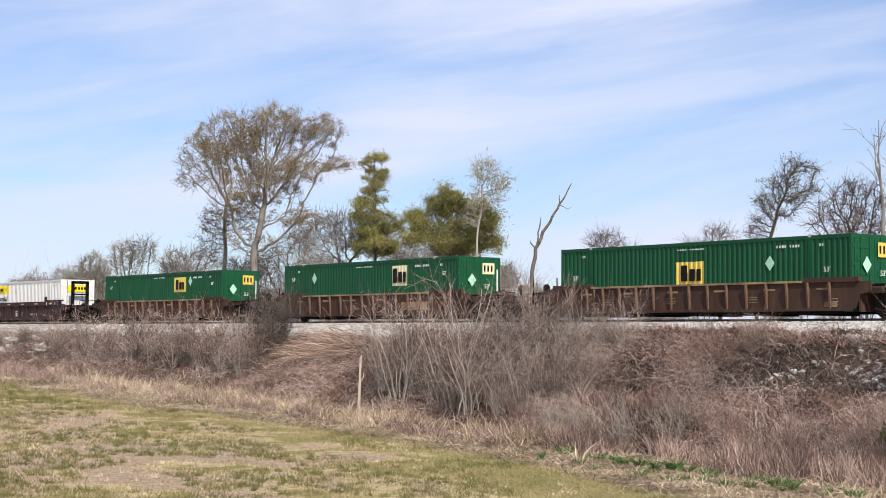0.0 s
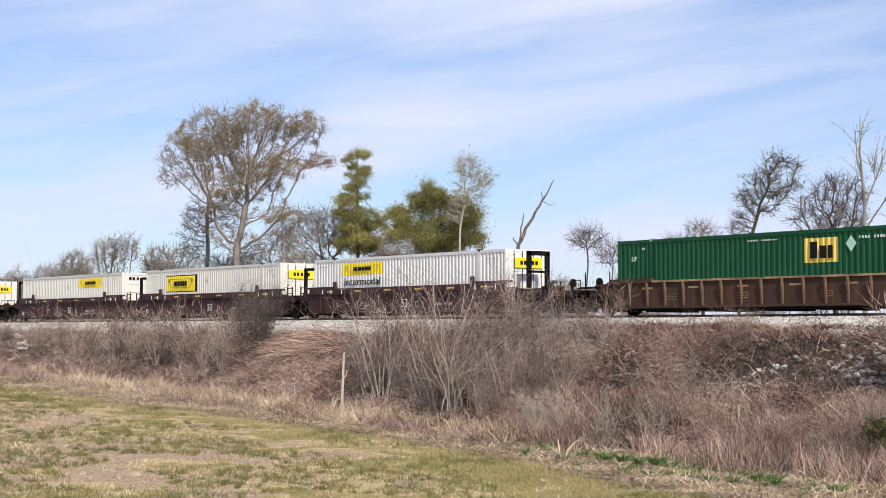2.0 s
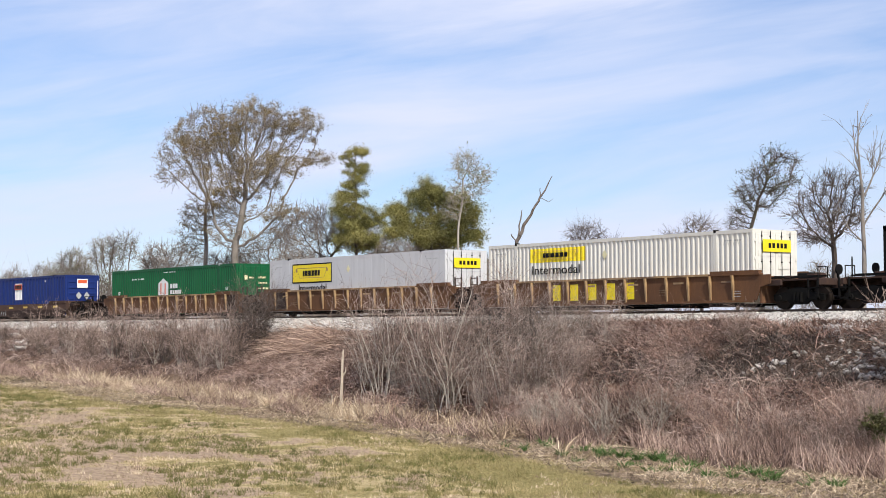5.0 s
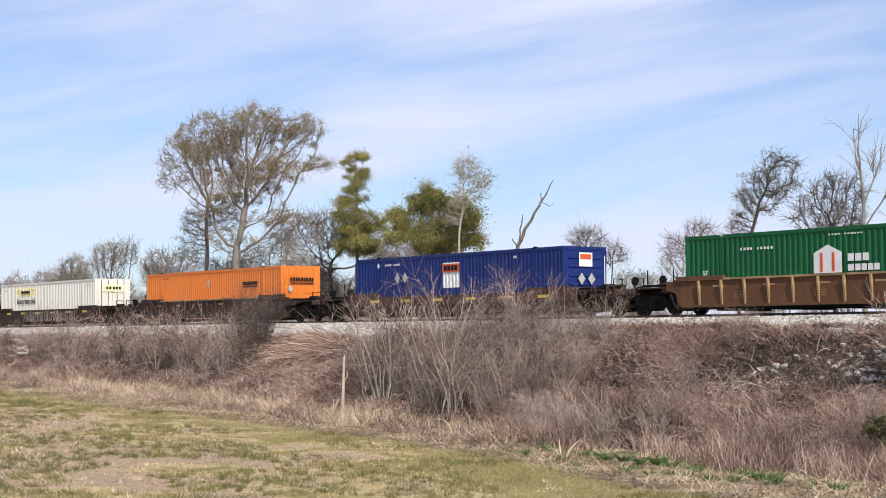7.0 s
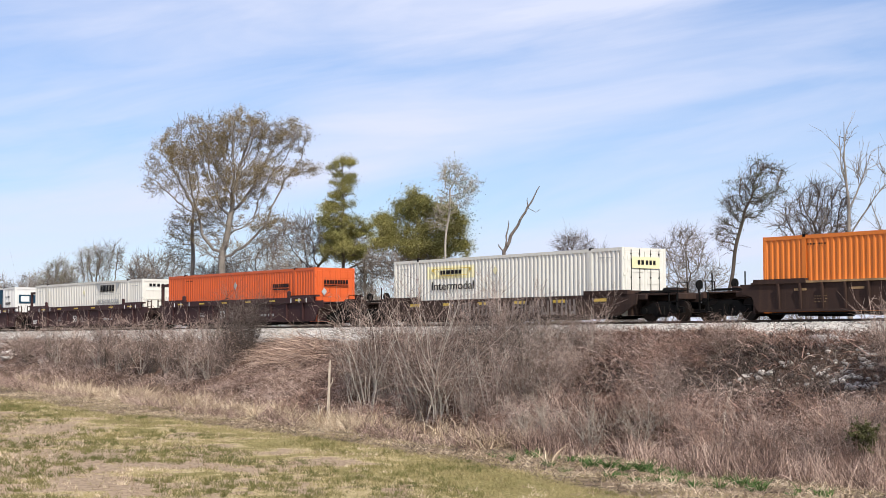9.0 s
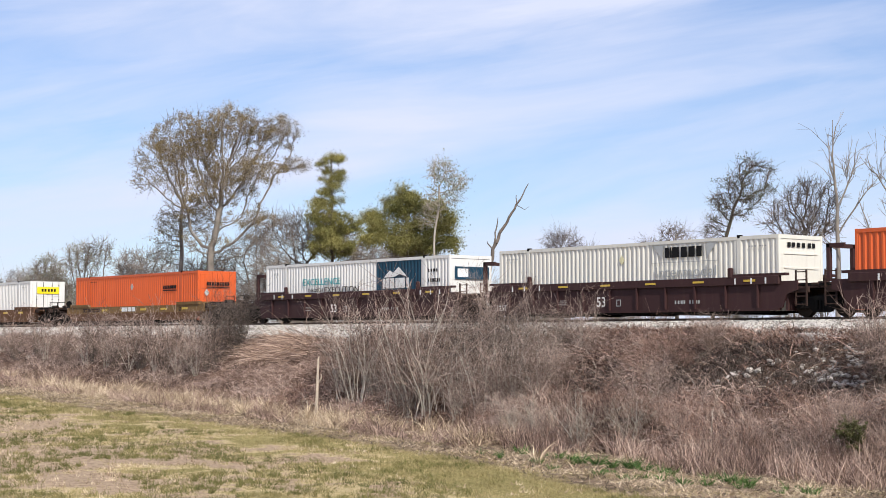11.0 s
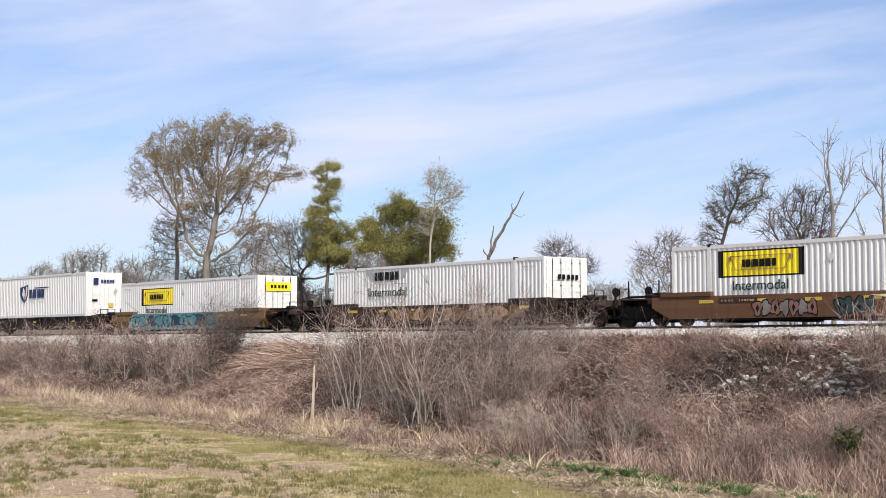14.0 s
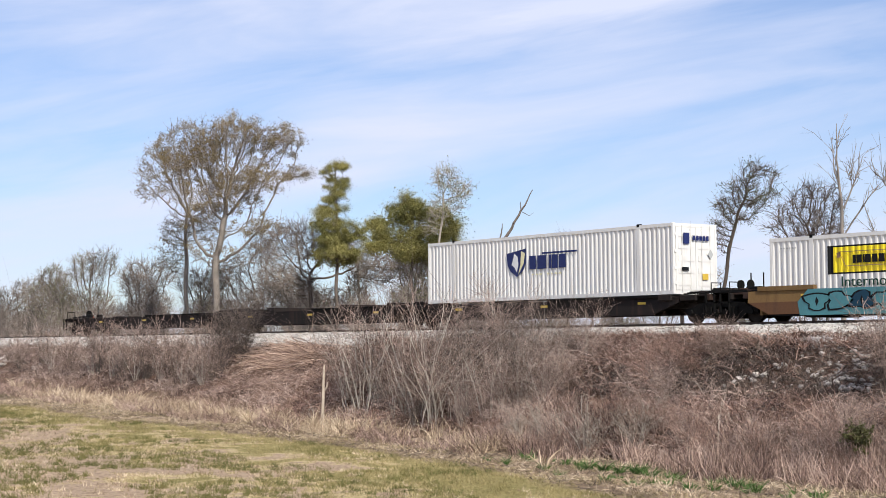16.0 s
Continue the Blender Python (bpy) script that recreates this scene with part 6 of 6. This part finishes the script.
plant(tall, [(-59.4, 41.3, 0.42), (-58.2, 40.8, 0.5), (-57.2, 41.2, 0.55), (-56.2, 40.9, 0.62), (-55.2, 40.4, 0.72), (-47.2, 41.0, 0.85), (-48.0, 42.2, 0.85), (-45.8, 41.2, 0.6), (-51.2, 42.0, 0.95), (-52.4, 42.9, 0.85), (-49.4, 42.8, 0.9), (-50.8, 43.4, 0.8), (-47.0, 43.0, 0.7), (-54.0, 42.2, 0.8), (-53.0, 43.6, 0.62), (-51.6, 43.8, 0.72), (-50.2, 43.6, 0.76), (-48.8, 43.9, 0.76), (-47.4, 43.7, 0.7), (-46.2, 43.9, 0.6), (-54.3, 41.0, 0.85), (-53.3, 40.2, 1.02), (-52.6, 41.2, 1.0), (-51.6, 40.3, 1.02), (-50.6, 41.2, 1.0), (-49.6, 40.4, 0.96), (-48.6, 41.2, 0.92), (-47.6, 40.6, 0.78),
             (-46.8, 41.4, 0.7), (-53.0, 42.4, 0.75), (-50.0, 42.5, 0.75), (-46.4, 42.4, 0.55), (-52.0, 39.6, 0.6), (-49.0, 39.7, 0.5)], rngp, 0.92, 1.08)
fore = [shrub(45 + k, 6.3, 1.2, 8, "stembark", "twig", "upright pale-stemmed saplings before the thicket", 0.034, 3, 0.15, 0.14, 0.95) for k in range(4)]
plant(fore, [(-58.1, 40.9, 0.5), (-57.4, 40.3, 0.6), (-56.5, 40.5, 0.72), (-55.5, 40.1, 0.84), (-54.5, 40.4, 0.95), (-53.5, 40.0, 1.0), (-52.5, 40.4, 1.0), (-51.5, 40.0, 0.98), (-50.5, 40.4, 0.92), (-49.4, 40.2, 0.84), (-48.2, 40.5, 0.7)], rngp)
# the lower row farther along
low_ = [shrub(50 + k, 3.3, 1.4, 18, "bark", "twig", "leafless grey shrub on the bank", 0.018, 3) for k in range(4)]
stalk = [shrub(48, 3.4, 1.0, 9, "palebark", "twig", "pale upright saplings among grey shrubs", 0.024, 2)]
plant(stalk, [(x, 41.2, 0.9) for x in (-84.6, -82.0, -79.2, -76.4, -74.0, -72.0, -90.0)], rngp)
plant(low_, [(-98, 42.2, 0.8), (-95.5, 41.6, 0.7), (-92.6, 42.0, 0.95), (-90.2, 42.4, 0.8), (-87.4, 41.4, 0.9), (-85.6, 42.2, 1.1), (-84.0, 41.4, 1.1), (-82.6, 42.4, 1.1), (-81.2, 41.3, 1.1), (-79.8, 42.4, 1.15), (-78.4, 41.4, 1.1), (-77.0, 42.4, 1.15),
             (-75.6, 41.4, 1.1), (-74.4, 42.4, 1.15), (-73.2, 41.4, 1.05), (-72.2, 42.4, 1.15), (-71.4, 41.6, 0.95), (-104, 42.6, 0.8), (-108, 42.6, 0.7), (-112, 43, 0.8)], rngp)
dark = [shrub(60 + k, 5.2, 1.7, 30, "darkbark", "twigdark", "dark dense leafless shrub on the bank", 0.016, 4) for k in range(2)]
plant(dark, [(-72.6, 43.0, 0.82), (-71.4, 43.2, 0.72), (-73.6, 43.4, 0.7)], rngp)
# bushes and saplings in the briars
red = [shrub(70 + k, 2.3, 1.8, 22, "bark", "twigred" if k % 2 else "twig", "low leafless bush among dead briars", 0.012, 4) for k in range(4)]
spots = []
for k in range(58):
    x, y = rngp.uniform(-48, -27.5), rngp.uniform(39.0, 44.6)
    if not (-39.5 < x < -29 and y > 41.6) and x < -0.70 * y + 3:
        spots.append((x, y, rngp.uniform(0.55, 1.0)))
plant(red, spots, rngp)
pale = [shrub(80, 2.3, 1.1, 12, "palebark", "twigpale", "pale leafless sapling clump at the bank's foot", 0.012)]
plant(pale, [(-41.2, 39.0, 1.0), (-44.6, 39.2, 0.85), (-44.0, 39.6, 0.9), (-39.2, 39.6, 0.8)], rngp)
sap = [shrub(84 + k, 4.0, 1.6, 13, "bark", "twig", "tall bare sapling clump near the ballast", 0.02, 5) for k in range(2)]
plant(sap, [(-31.3, 43.0, 0.8), (-30.5, 43.4, 1.0), (-29.9, 42.6, 1.0), (-31.9, 43.6, 0.5), (-30.0, 43.6, 1.0)], rngp)


def scatter(name, label, category, mat, n, xr, yr, length, width, upright, bend, seed, keep=None, align=None, lift=0.0, segs=3):
    """Thousands of blades or briars over a stretch of the bank, as one object."""
    rng = np.random.default_rng(seed)
    x, y = rng.uniform(*xr, n), rng.uniform(*yr, n)
    ok = (x < -0.70 * y + 4) & (x > -2.75 * y - 2)
    if keep is not None:
        ok &= keep(x, y, rng)
    x, y = x[ok], y[ok]
    n = len(x)
    z = ground_z(x, y)
    way = rng.normal(size=(n, 3))
    way[:, 2] = np.abs(way[:, 2]) * 0.5 + upright
    if align is not None:
        way += np.array(align)
    way /= np.linalg.norm(way, axis=1, keepdims=True)
    bd = rng.normal(size=(n, 3)) * bend * 0.5
    bd[:, 2] -= bend
    ln = rng.uniform(*length, n) * (0.55 + 0.9 * lattice(x * 0.7, y * 0.7, seed))
    v, f = ribbons(np.stack([x, y, z + lift * rng.random(n)], axis=1), way, ln, np.full(n, width) * rng.uniform(0.6, 1.4, n), bd, rng, segs)
    ob = new(name, mesh_np(name, v, f, M[mat]))
    return tagged(ob, label, category, kind="stuff")


def clear_of_rocks(x, y, rng):
    inside = (x > -38.2) & (x < -29) & (y > 42.2) & (y < 45.4)
    bare = (x > -70) & (x < -62) & (y > 40.4)
    return ~(inside & (rng.random(len(x)) < 0.55 + 0.4 * np.clip((x + 38.2) / 2.5, 0, 1))) & ~(bare & (rng.random(len(x)) < 0.93))


def hollow(x, y, rng):
    return clear_of_rocks(x, y, rng) & (lattice(x * 0.55, y * 0.7, 17) + 0.35 * lattice(x * 1.7, y * 1.9, 18) > 0.55 * rng.random(len(x)) + 0.26)


scatter("briars", "tangled reddish-brown dead briars over the bank", "undergrowth", "twigred", 44000, (-62, -26), (39.2, 45.4), (0.35, 1.1), 0.0145, 0.5, 0.6, 101, hollow, lift=0.25)
scatter("briars", "grey tangled dead vines over the bank", "undergrowth", "twig", 26000, (-60, -26), (39.2, 45.0), (0.4, 1.3), 0.0135, 0.6, 0.6, 102, hollow, lift=0.4)
scatter("briars", "dark matted dead stalks below the ballast", "undergrowth", "twigdark", 26000, (-48, -26), (42.0, 45.6), (0.25, 0.7), 0.0135, 0.9, 0.5, 113, clear_of_rocks, lift=0.15)
scatter("briars", "brown dead stalks creeping over the ballast's foot", "undergrowth", "twigred", 17000, (-49, -28), (44.9, 46.15), (0.25, 0.6), 0.012, 0.9, 0.5, 115, lambda x, y, r: y < 45.45 + 0.75 * lattice(x * 0.8, y * 0.2, 51), lift=0.2)
scatter("briars", "short dark weeds between the riprap rocks", "undergrowth", "twigdark", 15000, (-39, -29), (42.2, 45.6), (0.1, 0.32), 0.0125, 0.8, 0.5, 116, lift=0.05)
scatter("briars", "pale looping dead vines among the briars", "undergrowth", "twigpale", 1500, (-60, -26), (39.0, 44.6), (0.7, 1.6), 0.010, 0.8, 0.7, 111, hollow, lift=0.5, segs=5)
scatter("briars", "thin dead brush along the farther bank", "undergrowth", "twig", 34000, (-125, -60), (40.0, 45.2), (0.4, 1.1), 0.012, 0.6, 0.6, 103, hollow, lift=0.2)
scatter("dead_grass", "tall reddish dead grass at the bank's foot", "grass", "drystalk", 15000, (-46, -26), (37.4, 41.4), (0.5, 1.3), 0.012, 2.0, 0.2, 104, lambda x, y, r: lattice(x * 0.5, y * 0.8, 21) > 0.3)
scatter("dead_grass", "reddish dead grass fringe below the shrubs", "grass", "drystalk", 26000, (-112, -44), (36.0, 40.4), (0.35, 0.9), 0.0105, 1.5, 0.4, 105, lambda x, y, r: lattice(x * 0.4, y * 0.8, 22) > 0.36)
scatter("straw_grass", "pale dry straw grass beside the lawn", "grass", "straw", 60000, (-112, -26), (30.5, 39.0), (0.14, 0.5), 0.0095, 0.8, 0.8, 106, lambda x, y, r: (lattice(x * 0.6, y * 0.9, 3) > 0.36) & (y > lawn_edge(x) + 0.6 + 1.2 * r.random(len(x))))
scatter("dead_thatch", "flat greyish dead thatch between lawn and bank", "grass", "thatch", 42000, (-100, -24), (30.0, 38.6), (0.1, 0.4), 0.011, 0.35, 0.5, 114, lambda x, y, r: y > lawn_edge(x) + 0.8 * r.random(len(x)), segs=2)
scatter("straw_grass", "upright pale straw stalks before the shrubs", "grass", "straw", 11000, (-84, -44), (36.4, 39.2), (0.5, 1.1), 0.013, 1.6, 0.35, 112, lambda x, y, r: lattice(x * 0.9, y * 1.1, 23) > 0.55)
scatter("matted_grass", "dead grass combed down the bare earth slope", "grass", "pinkstraw", 1500, (-70.5, -63.0), (43.0, 45.3), (0.9, 2.2), 0.014, 0.3, 0.35, 107, lambda x, y, r: lattice(x * 0.5, y * 0.8, 9) > 0.35, (-0.9, -1.2, 0.0), segs=4)
scatter("matted_grass", "flattened dead weeds on the bare earth slope", "grass", "drystalk", 11000, (-70.5, -61.5), (40.4, 45.2), (0.3, 0.9), 0.009, 0.3, 0.5, 108)
scatter("lawn_grass", "short green grass creeping into the straw", "grass", "lawnblade", 34000, (-105, -24), (29.5, 37.0), (0.06, 0.2), 0.010, 1.0, 0.5, 109, lambda x, y, r: (y > lawn_edge(x) - 0.5) & (lattice(x * 0.7, y * 0.8, 24) > 0.35), segs=2)


def far_scrub():
    """The leafless undergrowth of the hedgerow beyond the line."""
    rng = np.random.default_rng(120)
    n = 42000
    x, y = rng.uniform(-240, -84, n), rng.uniform(64, 84, n)
    ok = lattice(x * 0.25, y * 0.25, 31) > 0.2 * rng.random(n)
    x, y = x[ok], y[ok]
    n = len(x)
    way = rng.normal(size=(n, 3)) * 0.33
    way[:, 2] = 1
    ln = rng.uniform(1.2, 5.2, n) * (0.5 + lattice(x * 0.2, y * 0.2, 32))
    v, f = ribbons(np.stack([x, y, ground_z(x, y)], axis=1), way, ln, np.full(n, 0.022), rng.normal(size=(n, 3)) * 0.25, rng, 3)
    ob = new("hedgerow_scrub", mesh_np("hedgerow_scrub", v, f, M["treetwig"]))
    tagged(ob, "leafless grey undergrowth of the far hedgerow", "undergrowth", kind="stuff")


far_scrub()


def tuft(x, y, n, length, width, mat, name, label, seed, droop=0.55):
    rng = np.random.default_rng(seed)
    a = rng.uniform(0, 6.283, n)
    base = np.stack([np.cos(a), np.sin(a), a * 0], axis=1) * rng.uniform(0, 0.12, (n, 1))
    way = np.stack([np.cos(a) * 0.35, np.sin(a) * 0.35, np.ones(n)], axis=1) + rng.normal(size=(n, 3)) * 0.15
    bend = np.stack([np.cos(a), np.sin(a), -np.ones(n)], axis=1) * droop * rng.uniform(0.3, 1.0, (n, 1))
    v, f = ribbons(base, way, length * rng.uniform(0.6, 1.1, n), np.full(n, width), bend, rng, 4)
    t = new(name, mesh_np(name, v, f, M[mat]))
    t.matrix_basis = pose(x, y, float(ground_z(x, y)))
    return tagged(t, label, "grass tuft", "tufts beside the lawn")


for k, (x, y, ln) in enumerate(((-67.6, 37.4, 0.9), (-66.8, 37.6, 0.7), (-72.8, 38.0, 0.8), (-75.0, 38.2, 0.7), (-61.5, 37.6, 0.8), (-60.2, 38.2, 0.8), (-57.2, 38.2, 0.8), (-55.0, 38.0, 0.7), (-63.6, 38.0, 0.7), (-88, 38.2, 0.8), (-51.0, 37.6, 0.6))):
    tuft(x, y, 80, ln, 0.018, "straw", "straw_tuft", "pale upright tuft of dry straw grass", 200 + k, 0.35)
tuft(-38.9, 35.0, 16, 0.95, 0.03, "straw", "straw_tuft", "bleached arching leaves of a dead clump", 220, 0.75)
tuft(-39.3, 35.2, 10, 0.8, 0.028, "straw", "straw_tuft", "bleached arching leaves of a dead clump", 221, 0.8)


def green_weeds():
    """Clumps of strap leaves in the dead grass, past counting."""
    rng = np.random.default_rng(230)
    clumps = [(-38.0, 36.1, 0.42, 60), (-37.4, 36.2, 0.45, 60), (-36.5, 36.0, 0.4, 50), (-35.8, 36.2, 0.45, 70), (-35.2, 36.1, 0.45, 70), (-34.7, 36.4, 0.42, 60), (-34.0, 36.0, 0.38, 40),
              (-31.6, 35.9, 0.45, 60), (-31.0, 35.6, 0.45, 60), (-30.4, 35.4, 0.4, 50), (-33.0, 36.6, 0.32, 40), (-39.0, 36.6, 0.31, 40), (-42.0, 36.8, 0.28, 30)]
    clumps += [(-42 + i * 0.5 + rng.uniform(-0.4, 0.4), rng.uniform(34.0, 36.8), rng.uniform(0.18, 0.4), int(rng.integers(14, 34))) for i in range(30)]
    V, F, count = [], [], 0
    for x, y, length, n in clumps:
        a = rng.uniform(0, 6.283, n)
        out = np.stack([np.cos(a), np.sin(a), a * 0], axis=1)
        way = out * 0.4 + [0, 0, 1] + rng.normal(size=(n, 3)) * 0.15
        bend = (out - [0, 0, 1]) * 0.6 * rng.uniform(0.3, 1.0, (n, 1))
        v, f = ribbons(out * rng.uniform(0, 0.16, (n, 1)) + [x, y, float(ground_z(x, y))], way, length * rng.uniform(0.6, 1.1, n), np.full(n, 0.018), bend, rng, 4)
        V.append(v), F.append(f + count)
        count += len(v)
    ob = new("green_weeds", mesh_np("green_weeds", np.concatenate(V), np.concatenate(F), M["greenblade"]))
    tagged(ob, "fresh green strap-leaved weeds in dead grass", "weeds", kind="stuff")


green_weeds()


def cedar_bush():
    t = tree("cedar_bush", "small dark green cedar bush at the bank's foot", (-30.0, 39.6, 0.35, [(0, 1.15, 0.45, 0.34), (0.1, 0.8, 0.34, 0.25)]), 90, 160, 0.16, "darkbark", "twigdark", leaf="cedarleaf", leaf_n=3000, leaf_size=0.035, twigs=4, twig_len=0.2, tip=0.005, category="bush")
    t["group"] = "bushes"


cedar_bush()


def fence_post():
    t = tagged(new("fence_post"), "weathered pale wooden post with a broken stub", "post")
    x, y = -57.1, 38.6
    t.matrix_basis = pose(x, y, float(ground_z(x, y)), 0, 1.5, 30)
    bm = soft_box(-0.065, 0.065, -0.05, 0.05, -0.3, 2.62, 0.015)
    for v in bm.verts:
        k = v.co.z / 2.6
        v.co.x += 0.05 * math.sin(k * 3)
        if v.co.z > 2.5:
            v.co.x *= 0.5
            v.co.z += 0.12 * v.co.x / 0.05
    part("shaft", bm, M["postwood"], t)
    v, f = tubes([(0.02, 0, 1.55), (0.16, 0, 1.75), (0.16, 0, 1.75)], [(0.16, 0, 1.75), (0.17, 0, 1.95), (0.1, 0, 1.7)], [0.04, 0.03, 0.03], [0.03, 0.015, 0.02], 6)
    part("broken_stub", mesh_np("broken_stub", v, f, M["postwood"]), None, t)


fence_post()


def rocks():
    rng = random.Random(77)
    kinds = []
    for k in range(5):
        bm = bmesh.new()
        bmesh.ops.create_icosphere(bm, subdivisions=1, radius=1.0)
        for v in bm.verts:
            v.co *= 0.62 + 0.7 * rng.random()
            v.co.z *= 0.62
            v.co.x *= 1.15
        me = bpy.data.meshes.new("rock")
        bm.normal_update()
        bm.to_mesh(me)
        bm.free()
        me.materials.append(M["rock"])
        kinds.append(me)
    spots = []
    while len(spots) < 275:
        x, y = rng.uniform(-38.4, -31.0), rng.uniform(42.9, 45.5)
        if rng.random() < ((x + 38.6) / 5.5) ** 1.6 and rng.random() < 0.25 + 1.5 * float(lattice(np.array(x * 0.9), np.array(y * 1.1), 33)) ** 2:
            spots.append((x, y, 0.05 + 0.11 * rng.random() ** 1.8))
    spots += [(-38.4 + i * 0.26, 42.9 + i * 0.1, rng.uniform(0.12, 0.2)) for i in range(7)] + [(-42.5 + i * 0.4, 42.9, 0.16) for i in range(3)]
    spots += [(rng.uniform(-111, -101), rng.uniform(42.4, 44.4), rng.uniform(0.2, 0.45)) for _ in range(22)] + [(rng.uniform(-108, -92), rng.uniform(41.2, 42.6), rng.uniform(0.15, 0.4)) for _ in range(12)]
    for k, (x, y, s) in enumerate(spots):
        ob = new("rock", kinds[k % 5])
        tagged(ob, "angular pale grey riprap rock on the bank", "rock", "riprap rocks")
        ob.matrix_basis = pose(x, y, float(ground_z(x, y)) + s * 0.3, rng.uniform(-25, 25), rng.uniform(-25, 25), rng.uniform(0, 360)) @ Matrix.Diagonal((s, s, s, 1))


rocks()


def lawn_blades():
    """Short blades on the mown lawn, thinner where it is worn."""
    rng = np.random.default_rng(300)
    n = 340000
    y = rng.uniform(14.5, 34.5, n)
    x = -y * rng.uniform(0.70, 2.7, n)
    d = wear(x, y)
    ok = (rng.random(n) > d * 0.97) & (y < lawn_edge(x) + 0.9 * rng.random(n))
    x, y = x[ok], y[ok]
    n = len(x)
    way = rng.normal(size=(n, 3)) * 0.5
    way[:, 2] = 1
    bend = rng.normal(size=(n, 3)) * 0.4
    ln = rng.uniform(0.02, 0.06, n) * (0.4 + 2.2 * lattice(x * 1.7, y * 1.6, 5) ** 2)
    v, f = ribbons(np.stack([x, y, ground_z(x, y)], axis=1), way, ln, np.full(n, 0.010), bend, rng, 1)
    ob = new("lawn_grass", mesh_np("lawn_grass", v, f, M["lawnblade"]))
    tagged(ob, "short patchy mown lawn grass", "grass", kind="stuff")


lawn_blades()


def lawn_clumps(mat, label, count, per, seed, tall, limit):
    """Clumps that stand above the mown grass, up to a given wear of the lawn."""
    rng = np.random.default_rng(seed)
    cy = rng.uniform(15, 33.5, count)
    cx = -cy * rng.uniform(0.70, 2.7, count)
    keep = (lattice(cx * 0.35, cy * 0.4, seed) > 0.35) & (cy < lawn_edge(cx) + 0.5) & (wear(cx, cy) < limit)
    cx, cy = cx[keep], cy[keep]
    n = len(cx) * per
    big = rng.uniform(0.06, 0.26, len(cx)) * rng.uniform(0.4, 1.2, len(cx))
    size = np.repeat(big, per)
    x = np.repeat(cx, per) + rng.normal(size=n) * size
    y = np.repeat(cy, per) + rng.normal(size=n) * size
    way = rng.normal(size=(n, 3)) * 0.5
    way[:, 2] = 1
    v, f = ribbons(np.stack([x, y, ground_z(x, y)], axis=1), way, rng.uniform(*tall, n), np.full(n, 0.011), rng.normal(size=(n, 3)) * 0.4, rng, 1)
    ob = new("lawn_grass", mesh_np("lawn_grass", v, f, M[mat]))
    tagged(ob, label, "grass", kind="stuff")


lawn_clumps("darkblade", "darker green clumps of grass in the lawn", 2600, 36, 41, (0.05, 0.14), 1.1)
lawn_clumps("straw", "dry straw-coloured clumps in the worn lawn", 1500, 22, 43, (0.04, 0.10), 1.1)

motions()
